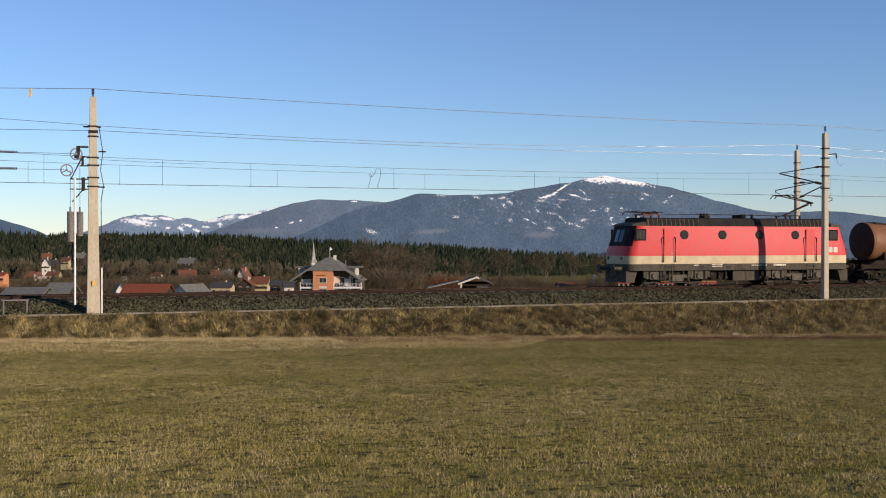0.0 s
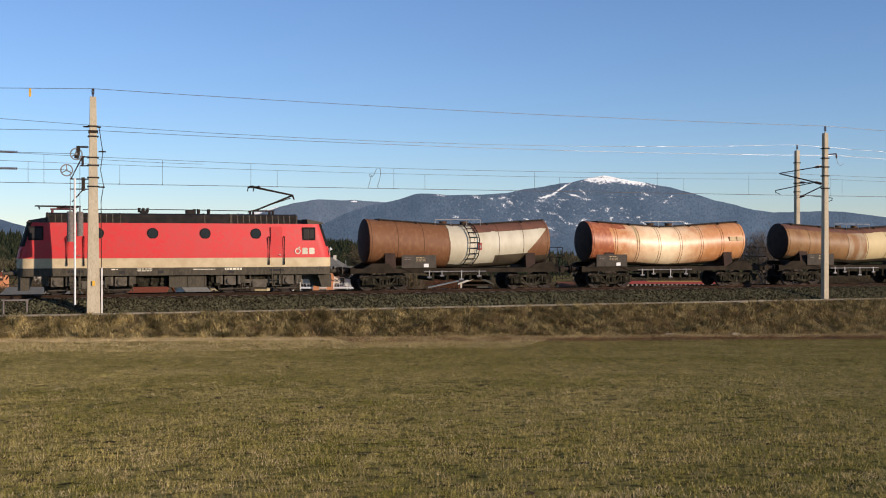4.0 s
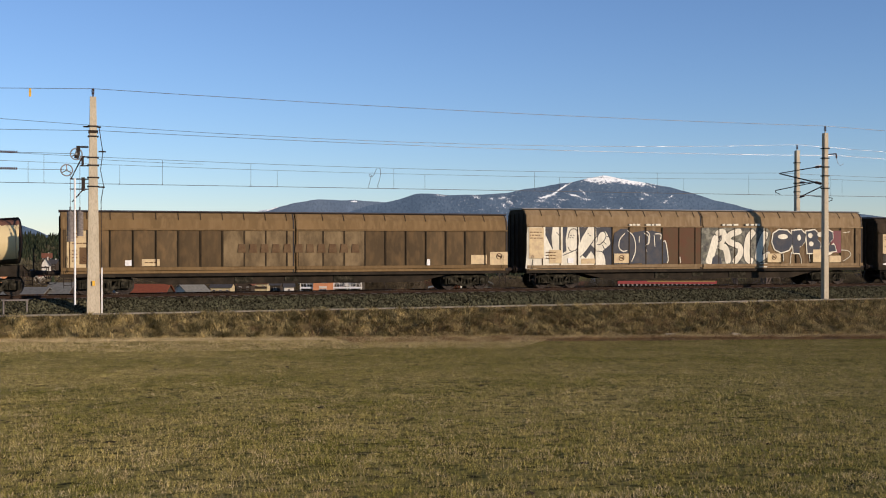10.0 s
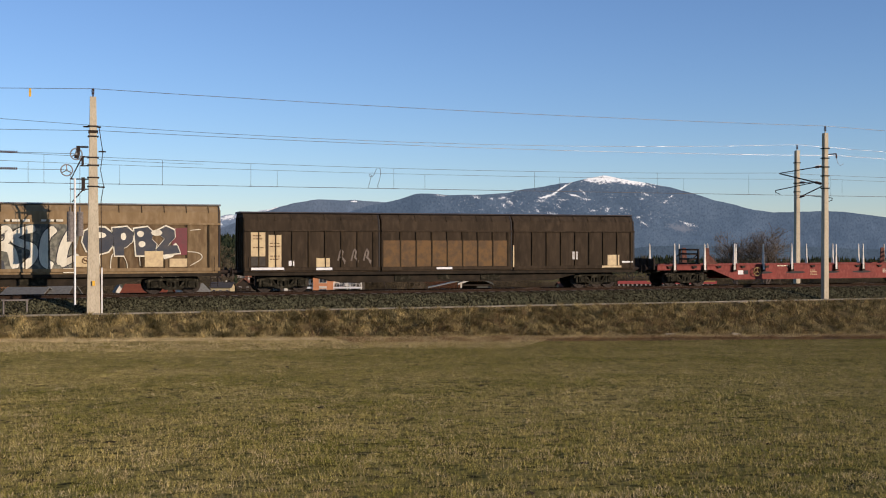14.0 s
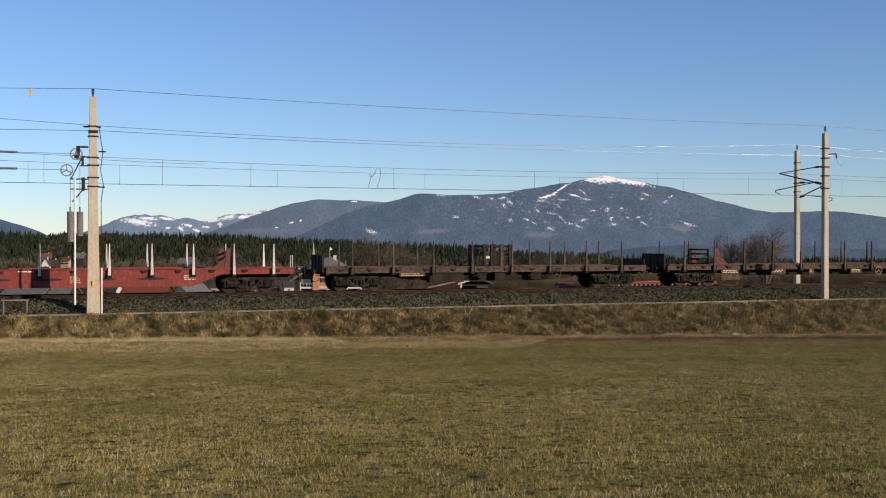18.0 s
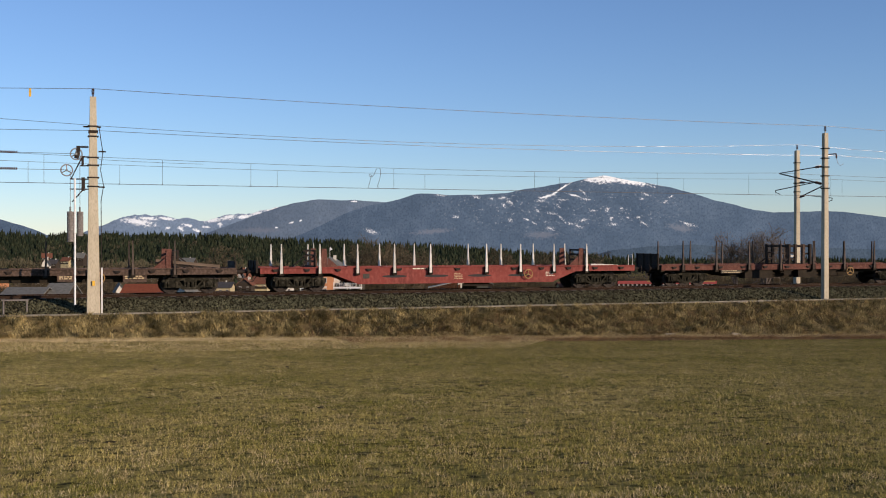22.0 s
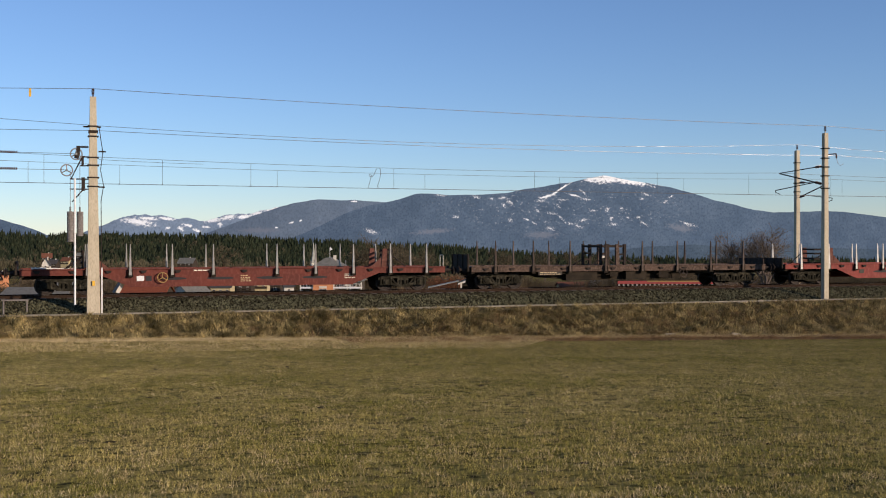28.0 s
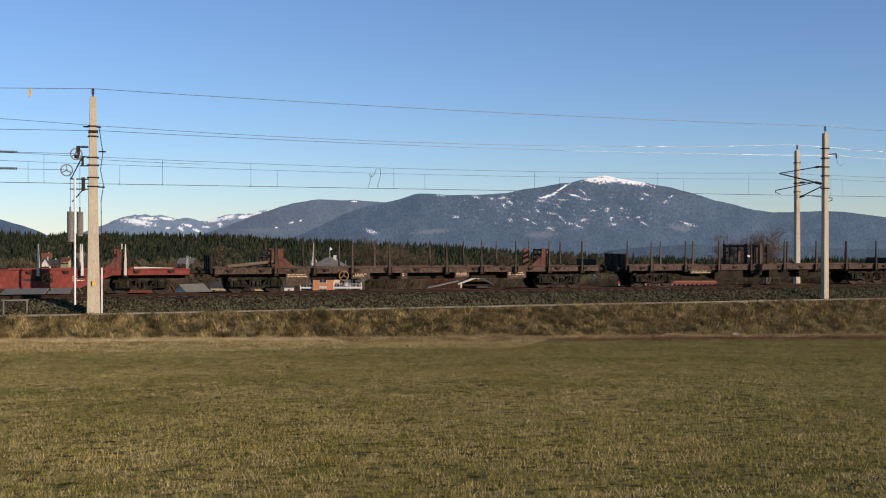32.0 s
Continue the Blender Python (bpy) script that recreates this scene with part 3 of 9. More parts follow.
def bogie_frame_mesh(base, radius):
    """A cast side-frame bogie: two side frames, a cross beam, boxes and springs."""
    bm = bmesh.new()
    h = base / 2
    for s in (-1, 1):
        y0, y1 = sorted((s * 0.93, s * 1.08))
        q = radius
        slab(bm, [(-h - 0.42, q + 0.10), (-h - 0.42, q + 0.22), (-h + 0.2, q + 0.31), (h - 0.2, q + 0.31), (h + 0.42, q + 0.22), (h + 0.42, q + 0.10), (h - 0.2, q + 0.19), (-h + 0.2, q + 0.19)], y0, y1)
        slab(bm, [(-h + 0.10, q + 0.06), (-h + 0.10, q - 0.08), (-0.3, q - 0.26), (0.3, q - 0.26), (h - 0.10, q - 0.08), (h - 0.10, q + 0.06), (0.3, q - 0.14), (-0.3, q - 0.14)], y0, y1)
        for e in (-1, 1):
            slab(bm, [(e * (h - 0.24), q + 0.20), (e * (h - 0.36), q + 0.20), (e * 0.26, q - 0.15), (e * 0.38, q - 0.15)], y0 + 0.01, y1 - 0.01)
            slab(bm, [(e * 0.22, q - 0.15), (e * 0.30, q - 0.15), (e * 0.30, q + 0.20), (e * 0.22, q + 0.20)], y0 + 0.02, y1 + 0.02)
        for x in (-0.11, 0.11):
            tube(bm, (x, s * 1.0, q - 0.14), (x, s * 1.0, q + 0.19), 0.085, seg=8)
        box(bm, -0.3, 0.3, y0 - 0.01, y1 + 0.03, q + 0.10, q + 0.20)
        for x in (-h, h):
            box(bm, x - 0.16, x + 0.16, *sorted((s * 0.9, s * 1.16)), radius - 0.15, radius + 0.15)
            tube(bm, (x, s * 1.14, radius), (x, s * 1.2, radius), 0.1, seg=10)
            for dx in (-0.26, 0.26):
                tube(bm, (x + dx, s * 1.03, radius - 0.12), (x + dx, s * 1.03, radius + 0.24), 0.085, seg=8)
                tube(bm, (x + dx, s * 1.03, radius - 0.16), (x + dx, s * 1.03, radius - 0.12), 0.12, seg=8)
    box(bm, -0.3, 0.3, -0.95, 0.95, radius - 0.05, radius + 0.32)
    for s in (-1, 1):
        box(bm, s * (h - 0.6) - 0.05, s * (h - 0.6) + 0.05, -0.9, 0.9, 0.2, 0.32)
        for y in (-0.75, 0.75):
            slab(bm, [(s * (h - 0.56), 0.2), (s * (h - 0.50), 0.2), (s * (h - 0.47), 0.62), (s * (h - 0.53), 0.62)], y - 0.06, y + 0.06)
    return mesh_of("bogie", bm, M["bogie"])


BOGIE = {}


def add_bogie(parent, x, base, radius, front):
    key = (base, radius)
    if key not in BOGIE:
        BOGIE[key] = bogie_frame_mesh(base, radius)
    b = part("bogie", BOGIE[key], None, parent)
    b.location = (x, 0, 0)
    for dx in (-base / 2, base / 2):
        w = part("wheelset", WHEEL[radius], None, b, "steel wheels on one axle")
        w.location = (dx, 0, radius)
        WHEELSETS.append((w, radius, (dx, 0, radius), front))
    return b


def buffers_and_coupler(parent, x, way, mat):
    for y in (-0.875, 0.875):
        bm = bmesh.new()
        tube(bm, (x, y, 1.05), (x + way * 0.36, y, 1.05), 0.11, seg=10)
        tube(bm, (x + way * 0.25, y, 1.05), (x + way * 0.57, y, 1.05), 0.08, seg=10)
        tube(bm, (x + way * 0.57, y, 1.05), (x + way * 0.61, y, 1.05), 0.23, 0.21, seg=16)
        part("buffer", bm, mat, parent)
    bm = bmesh.new()
    tube(bm, (x - way * 0.1, 0, 1.0), (x + way * 0.35, 0, 0.98), 0.05, seg=6)
    tube(bm, (x + way * 0.35, 0, 0.98), (x + way * 0.5, 0, 0.75), 0.035, seg=6)
    part("coupling", bm, M["dark_steel"], parent)
    bm = bmesh.new()
    chain(bm, [(x, -0.35, 0.85), (x + way * 0.2, -0.37, 0.55), (x + way * 0.45, -0.35, 0.5), (x + way * 0.6, -0.3, 0.62)], 0.025, 5)
    part("brake_hose", bm, M["seam"], parent)


def vehicle(name, label, category, front, group=""):
    ob = thing(name, label, category, pose(front, 0, 0), group)
    VEHICLES.append((ob, front))
    return ob


def ladder_bars(bm, x, y, z0, z1, wide=0.36, n=4):
    for dx in (-wide / 2, wide / 2):
        tube(bm, (x + dx, y, z0), (x + dx, y, z1), 0.018, seg=5)
    for i in range(n):
        z = z0 + (z1 - z0) * (i + 0.5) / n
        tube(bm, (x - wide / 2, y, z), (x + wide / 2, y, z), 0.015, seg=5)


def bars(parent, x, y, z, wide, rows, mat, pitch=0.09, high=0.035, name="lettering", seed=1):
    """Plain bars in the place of writing too small to read."""
    rnd = random.Random(seed)
    bm = bmesh.new()
    for i in range(rows):
        u = x
        while u < x + wide * rnd.uniform(0.7, 1.0):
            w = rnd.uniform(0.06, 0.2)
            box(bm, u, min(u + w, x + wide), y - 0.003, y, z - i * pitch, z - i * pitch + high)
            u += w + 0.04
    return part(name, bm, mat, parent)


def build_loco():
    F = 30.55
    L = 15.1
    lo = vehicle("locomotive", "red electric locomotive with cream stripe and grey underframe", "locomotive", F)
    W = 1.50

    def cross(x, inset, top=3.45, low=1.31):
        w = W - inset
        return [(x, -w, low), (x, -w, 2.2), (x, -w + 0.03, 3.0), (x, -w + 0.10, top), (x, w - 0.10, top), (x, w - 0.03, 3.0), (x, w, 2.2), (x, w, low)]

    # body shell: slanted cab fronts with well rounded corners, square middle
    CORNER = [(0.62, 0.0), (0.42, 0.035), (0.24, 0.13), (0.09, 0.32), (0.0, 0.64)]

    def shell(z0, z1, mat, name, proud=0.0):
        bm = bmesh.new()
        zs = [z0, z1] if z1 <= 2.2 else [z0, 2.2, 2.9, z1]

        def half(z):
            return W + proud - max(0, z - 2.2) * 0.075

        def nose(z):
            return 0.0 if z <= 1.9 else (z - 1.9) * 0.30

        rings = []
        for z in zs:
            n, w = nose(z), half(z)
            near = [(n + dx, -w + dy) for dx, dy in CORNER] + [(n + dx, w - dy) for dx, dy in CORNER[::-1]]
            rings.append([(u, v, z) for u, v in near] + [(L - u, v, z) for u, v in near[::-1]])
        loft(bm, rings)
        return part(name, bm, mat, lo, smooth=True)

    body = shell(1.76, 3.45, M["loco_red"], "body")
    shell(1.30, 1.758, M["loco_cream"], "cream_band", 0.002)
    shell(0.92, 1.298, M["loco_grey"], "skirt", 0.0)
    # dark cab masks round the windscreens
    for e in (0, 1):
        def fx(v):
            return v if e == 0 else L - v
        bm = bmesh.new()
        rings = []
        for z in (2.32, 2.6, 2.9, 3.2, 3.46):
            n = max(0, z - 1.9) * 0.30 - 0.006
            w = W + 0.006 - max(0, z - 2.2) * 0.075
            rest = CORNER[2:]
            near = [(n + dx, -w + dy) for dx, dy in rest] + [(n + dx, w - dy) for dx, dy in rest[::-1]]
            rings.append([(fx(u), v, z) for u, v in near])
        loft(bm, rings, closed=False, caps=False)
        part("cab_mask", bm, M["loco_mask"], lo, "black surround of the cab windows")
        bm = bmesh.new()
        for y0, y1 in ((-0.92, -0.05), (0.05, 0.92)):
            rings = []
            for z in (2.55, 3.25):
                n = (z - 1.9) * 0.30 - 0.03
                rings.append([(fx(n + (0.05 if abs(y) > 0.9 else 0)), y, z) for y in (y0, y1)] + [(fx(n + 0.03 + (0.05 if abs(y) > 0.9 else 0)), y, z) for y in (y1, y0)])
            loft(bm, rings)
        part("windscreen", bm, M["glass"], lo, "dark slanted windscreen")
        for y in (-0.78, 0.78):
            bm = bmesh.new()
            tube(bm, (fx(0.12), y, 1.62), (fx(-0.03), y, 1.62), 0.105, seg=12)
            lamp_case = part("headlight", bm, M["loco_grey"], lo, "round lamp housing")
            bm = bmesh.new()
            tube(bm, (fx(-0.03), y, 1.62), (fx(-0.04), y, 1.62), 0.08, seg=12)
            part("lens", bm, M["glass"], lamp_case)
        bm = bmesh.new()
        slab(bm, [(fx(0.05), 0.25), (fx(0.55), 0.25), (fx(0.75), 0.9), (fx(0.05), 0.92)], -1.25, 1.25)
        part("snow_plough", bm, M["loco_grey"], lo)
        for y in (-1.28, 1.28):
            bm = bmesh.new()
            chain(bm, [(fx(0.35), y, 1.3), (fx(0.2), y, 1.6), (fx(0.2), y, 2.1), (fx(0.35), y, 2.3)], 0.02, 5)
            part("front_rail", bm, M["dark_steel"], lo)
        # curved edge of the cab roof
        bm = bmesh.new()
        loft(bm, [[(fx(0.42), -1.2, 3.452), (fx(0.42), 1.2, 3.452), (fx(0.55), 1.15, 3.56), (fx(0.55), -1.15, 3.56)], [(fx(1.3), -1.38, 3.452), (fx(1.3), 1.38, 3.452), (fx(1.3), 1.2, 3.70), (fx(1.3), -1.2, 3.70)]])
        part("cab_roof", bm, M["loco_grey"], lo, "grey cab roof")
        buffers_and_coupler(lo, 0.0 if e == 0 else L, -1 if e == 0 else 1, M["loco_grey"])
    # roof hoods with louvres
    bm = bmesh.new()
    loft(bm, [[(x, -1.34, 3.452), (x, -1.22, 3.86), (x, -0.9, 3.93), (x, 0.9, 3.93), (x, 1.22, 3.86), (x, 1.34, 3.452)] for x in (1.3, 13.3)])
    hood = part("roof_hood", bm, M["loco_roof"], lo, "black roof hood")
    for x0, x1 in ((1.42, 4.62), (9.98, 13.18)):
        for s in (-1, 1):
            me = None
            n = int((x1 - x0) / 0.29)
            for i in range(n):
                bm = bmesh.new()
                xa = x0 + i * 0.29
                for j in range(6):
                    z = 3.50 + j * 0.06
                    yy = 1.325 - (z - 3.452) * 0.294
                    box(bm, xa + 0.03, xa + 0.255, *sorted((s * (yy - 0.02), s * (yy + 0.035))), z, z + 0.028)
                part("louvre", bm, M["loco_roof"], hood)
                bm = bmesh.new()
                loft(bm, [[(u, s * y, z) for y, z in ((1.36, 3.46), (1.24, 3.87), (1.20, 3.87), (1.30, 3.46))] for u in (xa - 0.01, xa + 0.035)])
                part("louvre_post", bm, M["axle_grey"], hood)
    for x in (1.34, 4.66, 8.65, 9.9, 13.22):
        bm = bmesh.new()
        loft(bm, [[(xx, -1.365, 3.452), (xx, -1.245, 3.87), (xx, -0.9, 3.95), (xx, 0.9, 3.95), (xx, 1.245, 3.87), (xx, 1.365, 3.452)] for xx in (x, x + 0.05)])
        part("roof_rib", bm, M["loco_grey"], hood)
    # portholes
    for x in (3.65, 6.17, 8.67, 11.16):
        for s in (-1, 1):
            bm = bmesh.new()
            tube(bm, (x, s * 1.40, 2.95), (x, s * 1.462, 2.95), 0.27, seg=20)
            ph = part("porthole", bm, M["loco_mask"], lo, "round window with dark rim")
            bm = bmesh.new()
            tube(bm, (x, s * 1.45, 2.95), (x, s * 1.468, 2.95), 0.22, seg=20)
            part("pane", bm, M["glass"], ph)
    # side windows, doors and hand rails
    for x, flip in ((0.86, 1), (13.84, -1)):
        for s in (-1, 1):
            bm = bmesh.new()
            box(bm, x - 0.34, x + 0.34, *sorted((s * 1.41, s * 1.475)), 2.62, 3.28)
            wnd = part("side_window", bm, M["loco_mask"], lo, "cab side window in a dark frame", bevel=0.02)
            part("pane", cuboid(x - 0.25 * flip, x - 0.05 * flip, *sorted((s * 1.47, s * 1.481)), 2.72, 3.18) if flip > 0 else cuboid(x + 0.05, x + 0.25, *sorted((s * 1.47, s * 1.481)), 2.72, 3.18), M["seam"], wnd)
            part("pane", cuboid(x + 0.0, x + 0.26, *sorted((s * 1.47, s * 1.479)), 2.70, 3.2) if flip > 0 else cuboid(x - 0.26, x, *sorted((s * 1.47, s * 1.479)), 2.70, 3.2), M["seam"], wnd, "open dark half of the window")
            part("window_post", cuboid(x - 0.035 - 0.02 * flip, x - 0.005 - 0.02 * flip, *sorted((s * 1.47, s * 1.485)), 2.70, 3.2), M["loco_grey"], wnd)
    for x in (2.62, 12.19):
        for s in (-1, 1):
            bm = bmesh.new()
            box(bm, x - 0.29, x + 0.29, *sorted((s * 1.48, s * 1.508)), 1.78, 3.3)
            d = part("cab_door", bm, M["loco_red"], lo, "flush red door between black hand rails")
            part("door_leaf_foot", cuboid(x - 0.29, x + 0.29, *sorted((s * 1.49, s * 1.510)), 1.33, 1.76), M["loco_cream"], d)
            bm = bmesh.new()
            tube(bm, (x + 0.2, s * 1.51, 1.9), (x + 0.2, s * 1.55, 1.9), 0.03, seg=6)
            box(bm, x + 0.1, x + 0.22, *sorted((s * 1.53, s * 1.56)), 1.88, 1.92)
            part("door_handle", bm, M["steel"], d)
            for dx in (-0.38, 0.38):
                bm = bmesh.new()
                chain(bm, [(x + dx, s * 1.46, 1.40), (x + dx, s * 1.57, 1.42), (x + dx, s * 1.57, 2.78), (x + dx, s * 1.46, 2.8)], 0.035, 6)
                part("hand_rail", bm, M["loco_roof"], d, "black hand rail")
            bm = bmesh.new()
            for z in (0.35, 0.65, 0.95):
                box(bm, x - 0.22, x + 0.22, *sorted((s * 1.38, s * 1.54)), z, z + 0.03)
            for dx in (-0.22, 0.22):
                box(bm, x + dx - 0.02, x + dx + 0.02, *sorted((s * 1.46, s * 1.53)), 0.33, 1.25)
            part("steps", bm, M["loco_grey"], lo)
            bm = bmesh.new()
            box(bm, x - 0.35, x + 0.35, *sorted((s * 1.47, s * 1.506)), 1.08, 1.2)
            part("step_recess", bm, M["seam"], lo)
    for s in (-1, 1):
        for x in (5.2, 6.4, 8.9, 9.8):
            part("skirt_seam", cuboid(x, x + 0.02, *sorted((s * 1.48, s * 1.506)), 0.95, 1.28), M["seam"], lo)
        for x in (6.4, 9.8, 4.6):
            part("skirt_flap", cuboid(x, x + 0.28, *sorted((s * 1.48, s * 1.507)), 1.02, 1.16), M["seam"], lo)
    bars(lo, 4.25, -1.504, 1.20, 0.3, 1, M["graf_white"], high=0.05)
    bars(lo, 5.45, -1.504, 1.22, 0.7, 2, M["graf_white"], high=0.04)
    bars(lo, 8.1, -1.504, 1.18, 1.3, 1, M["graf_white"], high=0.045)
    bars(lo, 9.62, -1.504, 1.16, 0.9, 1, M["graf_white"], high=0.11, seed=4)
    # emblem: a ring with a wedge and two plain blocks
    bm = bmesh.new()
    ring_bar(bm, (13.26, -1.506, 2.08), 0.125, 0.035, seg=18)
    tube(bm, (13.28, -1.506, 2.22), (13.38, -1.506, 2.3), 0.035, seg=5)
    part("emblem", bm, M["graf_white"], lo, "white railway emblem")
    for x in (13.5, 13.85):
        bm = bmesh.new()
        slab(bm, [(x, 1.93), (x + 0.24, 1.93), (x + 0.29, 1.99), (x + 0.29, 2.06), (x + 0.25, 2.09), (x + 0.28, 2.13), (x + 0.28, 2.19), (x + 0.23, 2.25), (x, 2.25)], -1.506, -1.49)
        part("emblem_block", bm, M["graf_white"], lo)
    # bogies, underfloor gear
    for x in (3.25, 11.36):
        add_bogie(lo, x, 2.9, 0.625, F)
        for s in (-1, 1):
            bm = bmesh.new()
            for dx in (-1.45, 1.45):
                box(bm, x + dx - 0.28, x + dx + 0.28, *sorted((s * 1.1, s * 1.32)), 0.42, 0.86)
                tube(bm, (x + dx, s * 1.32, 0.62), (x + dx, s * 1.4, 0.62), 0.17, seg=12)
                tube(bm, (x + dx - 0.45, s * 1.25, 0.45), (x + dx - 0.45, s * 1.25, 0.95), 0.1, seg=8)
                tube(bm, (x + dx + 0.45, s * 1.25, 0.45), (x + dx + 0.45, s * 1.25, 0.95), 0.1, seg=8)
            box(bm, x - 1.0, x + 1.0, *sorted((s * 1.15, s * 1.3)), 0.5, 0.68)
            box(bm, x - 0.35, x + 0.35, *sorted((s * 1.2, s * 1.36)), 0.3, 0.6)
            part("axle_gear", bm, M["axle_grey"], lo)
            bm = bmesh.new()
            slab(bm, [(x - 2.15, 0.95), (x - 2.15, 0.70), (x - 1.95, 0.62), (x - 1.0, 0.60), (x - 0.7, 0.44), (x + 0.7, 0.44), (x + 1.0, 0.60), (x + 1.95, 0.62), (x + 2.15, 0.70), (x + 2.15, 0.95)], *sorted((s * 1.02, s * 1.14)))
            part("bogie_side", bm, M["bogie"], lo, "grimy cast side frame")
            bm = bmesh.new()
            for dx in (-0.75, -0.45, 0.45, 0.75):
                tube(bm, (x + dx, s * 1.25, 0.34), (x + dx, s * 1.25, 0.92), 0.055, seg=7)
            for dx in (-2.0, -0.85, 0.85, 2.0):
                box(bm, x + dx - 0.14, x + dx + 0.14, *sorted((s * 1.16, s * 1.34)), 0.52, 0.92)
                tube(bm, (x + dx, s * 1.24, 0.16), (x + dx, s * 1.24, 0.54), 0.025, seg=5)
            tube(bm, (x - 2.0, s * 1.2, 0.24), (x + 2.0, s * 1.2, 0.24), 0.025, seg=5)
            part("brake_rigging", bm, M["loco_grey"], lo)
    bm = bmesh.new()
    box(bm, 6.95, 8.75, -1.3, 1.3, 0.32, 0.95)
    for x in (6.95, 7.85, 8.68):
        box(bm, x, x + 0.05, -1.33, 1.33, 0.32, 0.93)
    box(bm, 6.95, 8.75, -1.33, 1.33, 0.32, 0.37)
    part("equipment_box", bm, M["loco_grey"], lo)
    for x0, x1, z0 in ((5.05, 6.85, 0.36), (8.85, 9.75, 0.34)):
        bm = bmesh.new()
        box(bm, x0, x1, -1.02, 1.02, z0, 0.95)
        for i in range(4):
            u = x0 + (x1 - x0) * (i + 0.5) / 4
            box(bm, u - 0.04, u + 0.04, -1.12, 1.12, z0 + 0.1, 0.95)
            tube(bm, (u, -1.05, z0 + 0.15), (u, -1.16, z0 + 0.15), 0.09, seg=8)
        part("underfloor_case", bm, M["bogie"], lo)
    for x in (5.55, 9.2):
        bm = bmesh.new()
        tube(bm, (x, -1.2, 0.72), (x, 1.2, 0.72), 0.22, seg=14)
        box(bm, x - 0.05, x + 0.25, -1.25, 1.25, 0.4, 0.52)
        part("air_tank", bm, M["bogie"], lo)
    # roof gear
    bm = bmesh.new()
    box(bm, 5.7, 6.05, -0.3, 0.3, 3.93, 4.1)
    for x in (5.65, 5.85, 6.05):
        tube(bm, (x, 0, 4.0), (x, 0, 4.22), 0.07, seg=8)
    for x in (8.3, 8.5, 9.0):
        tube(bm, (x, -0.2, 3.93), (x, -0.2, 4.18), 0.08, seg=8)
    box(bm, 7.9, 8.3, -0.4, 0.2, 3.93, 4.12)
    chain(bm, [(3.0, 0.1, 4.12), (5.9, 0.1, 4.16), (8.4, -0.1, 4.14), (11.2, 0, 4.12)], 0.02, 5)
    part("roof_gear", bm, M["loco_roof"], lo, "dark roof insulators and bus bar")
    # lowered pantograph at the front, raised one behind
    for cx, up in ((2.1, False), (11.7, True)):
        bm = bmesh.new()
        for dx in (-0.5, 0.5):
            for y in (-0.45, 0.45):
                tube(bm, (cx + dx, y, 3.92), (cx + dx, y, 4.12), 0.06, seg=8)
        box(bm, cx - 0.6, cx + 0.6, -0.5, -0.42, 4.10, 4.15)
        box(bm, cx - 0.6, cx + 0.6, 0.42, 0.5, 4.10, 4.15)
        p = part("pantograph", bm, M["dark_steel"] if up else M["panto_red"], lo, "raised single-arm pantograph" if up else "folded single-arm pantograph")
        bm = bmesh.new()
        if up:
            tube(bm, (cx - 0.3, 0, 4.15), (cx + 1.55, 0, 4.92), 0.05, seg=6)
            tube(bm, (cx - 0.7, 0, 4.05), (cx + 1.5, 0, 4.8), 0.025, seg=6)
            for y in (-0.3, 0.3):
                tube(bm, (cx + 1.6, y * 0.5, 4.95), (cx - 0.35, y, 5.33), 0.035, seg=6)
            tube(bm, (cx + 1.55, -0.3, 4.92), (cx + 1.65, 0.3, 4.92), 0.06, seg=6)
            tube(bm, (cx + 1.6, 0, 4.95), (cx + 1.7, 0, 4.72), 0.04, seg=6)
            part("arm", bm, M["dark_steel"], p)
            bm = bmesh.new()
            for x in (cx - 0.55, cx - 0.25):
                chain(bm, [(x, -0.97, 5.18), (x, -0.75, 5.36), (x, 0.75, 5.36), (x, 0.97, 5.18)], 0.03, 6)
            tube(bm, (cx - 0.6, -0.4, 5.33), (cx - 0.2, -0.4, 5.33), 0.03, seg=6)
            tube(bm, (cx - 0.6, 0.4, 5.33), (cx - 0.2, 0.4, 5.33), 0.03, seg=6)
        else:
            tube(bm, (cx - 0.3, 0, 4.17), (cx + 0.7, 0, 4.24), 0.05, seg=6)
            tube(bm, (cx + 0.7, 0, 4.22), (cx - 1.3, 0, 4.27), 0.04, seg=6)
            part("arm", bm, M["dark_steel"], p)
            bm = bmesh.new()
            for x in (cx - 1.1, cx + 0.1):
                chain(bm, [(x, -0.97, 4.14), (x, -0.75, 4.27), (x, 0.75, 4.27), (x, 0.97, 4.14)], 0.03, 6)
            tube(bm, (cx - 1.1, -0.4, 4.26), (cx + 0.8, -0.4, 4.26), 0.03, seg=6)
        part("collector_head", bm, M["dark_steel"], p)


build_loco()


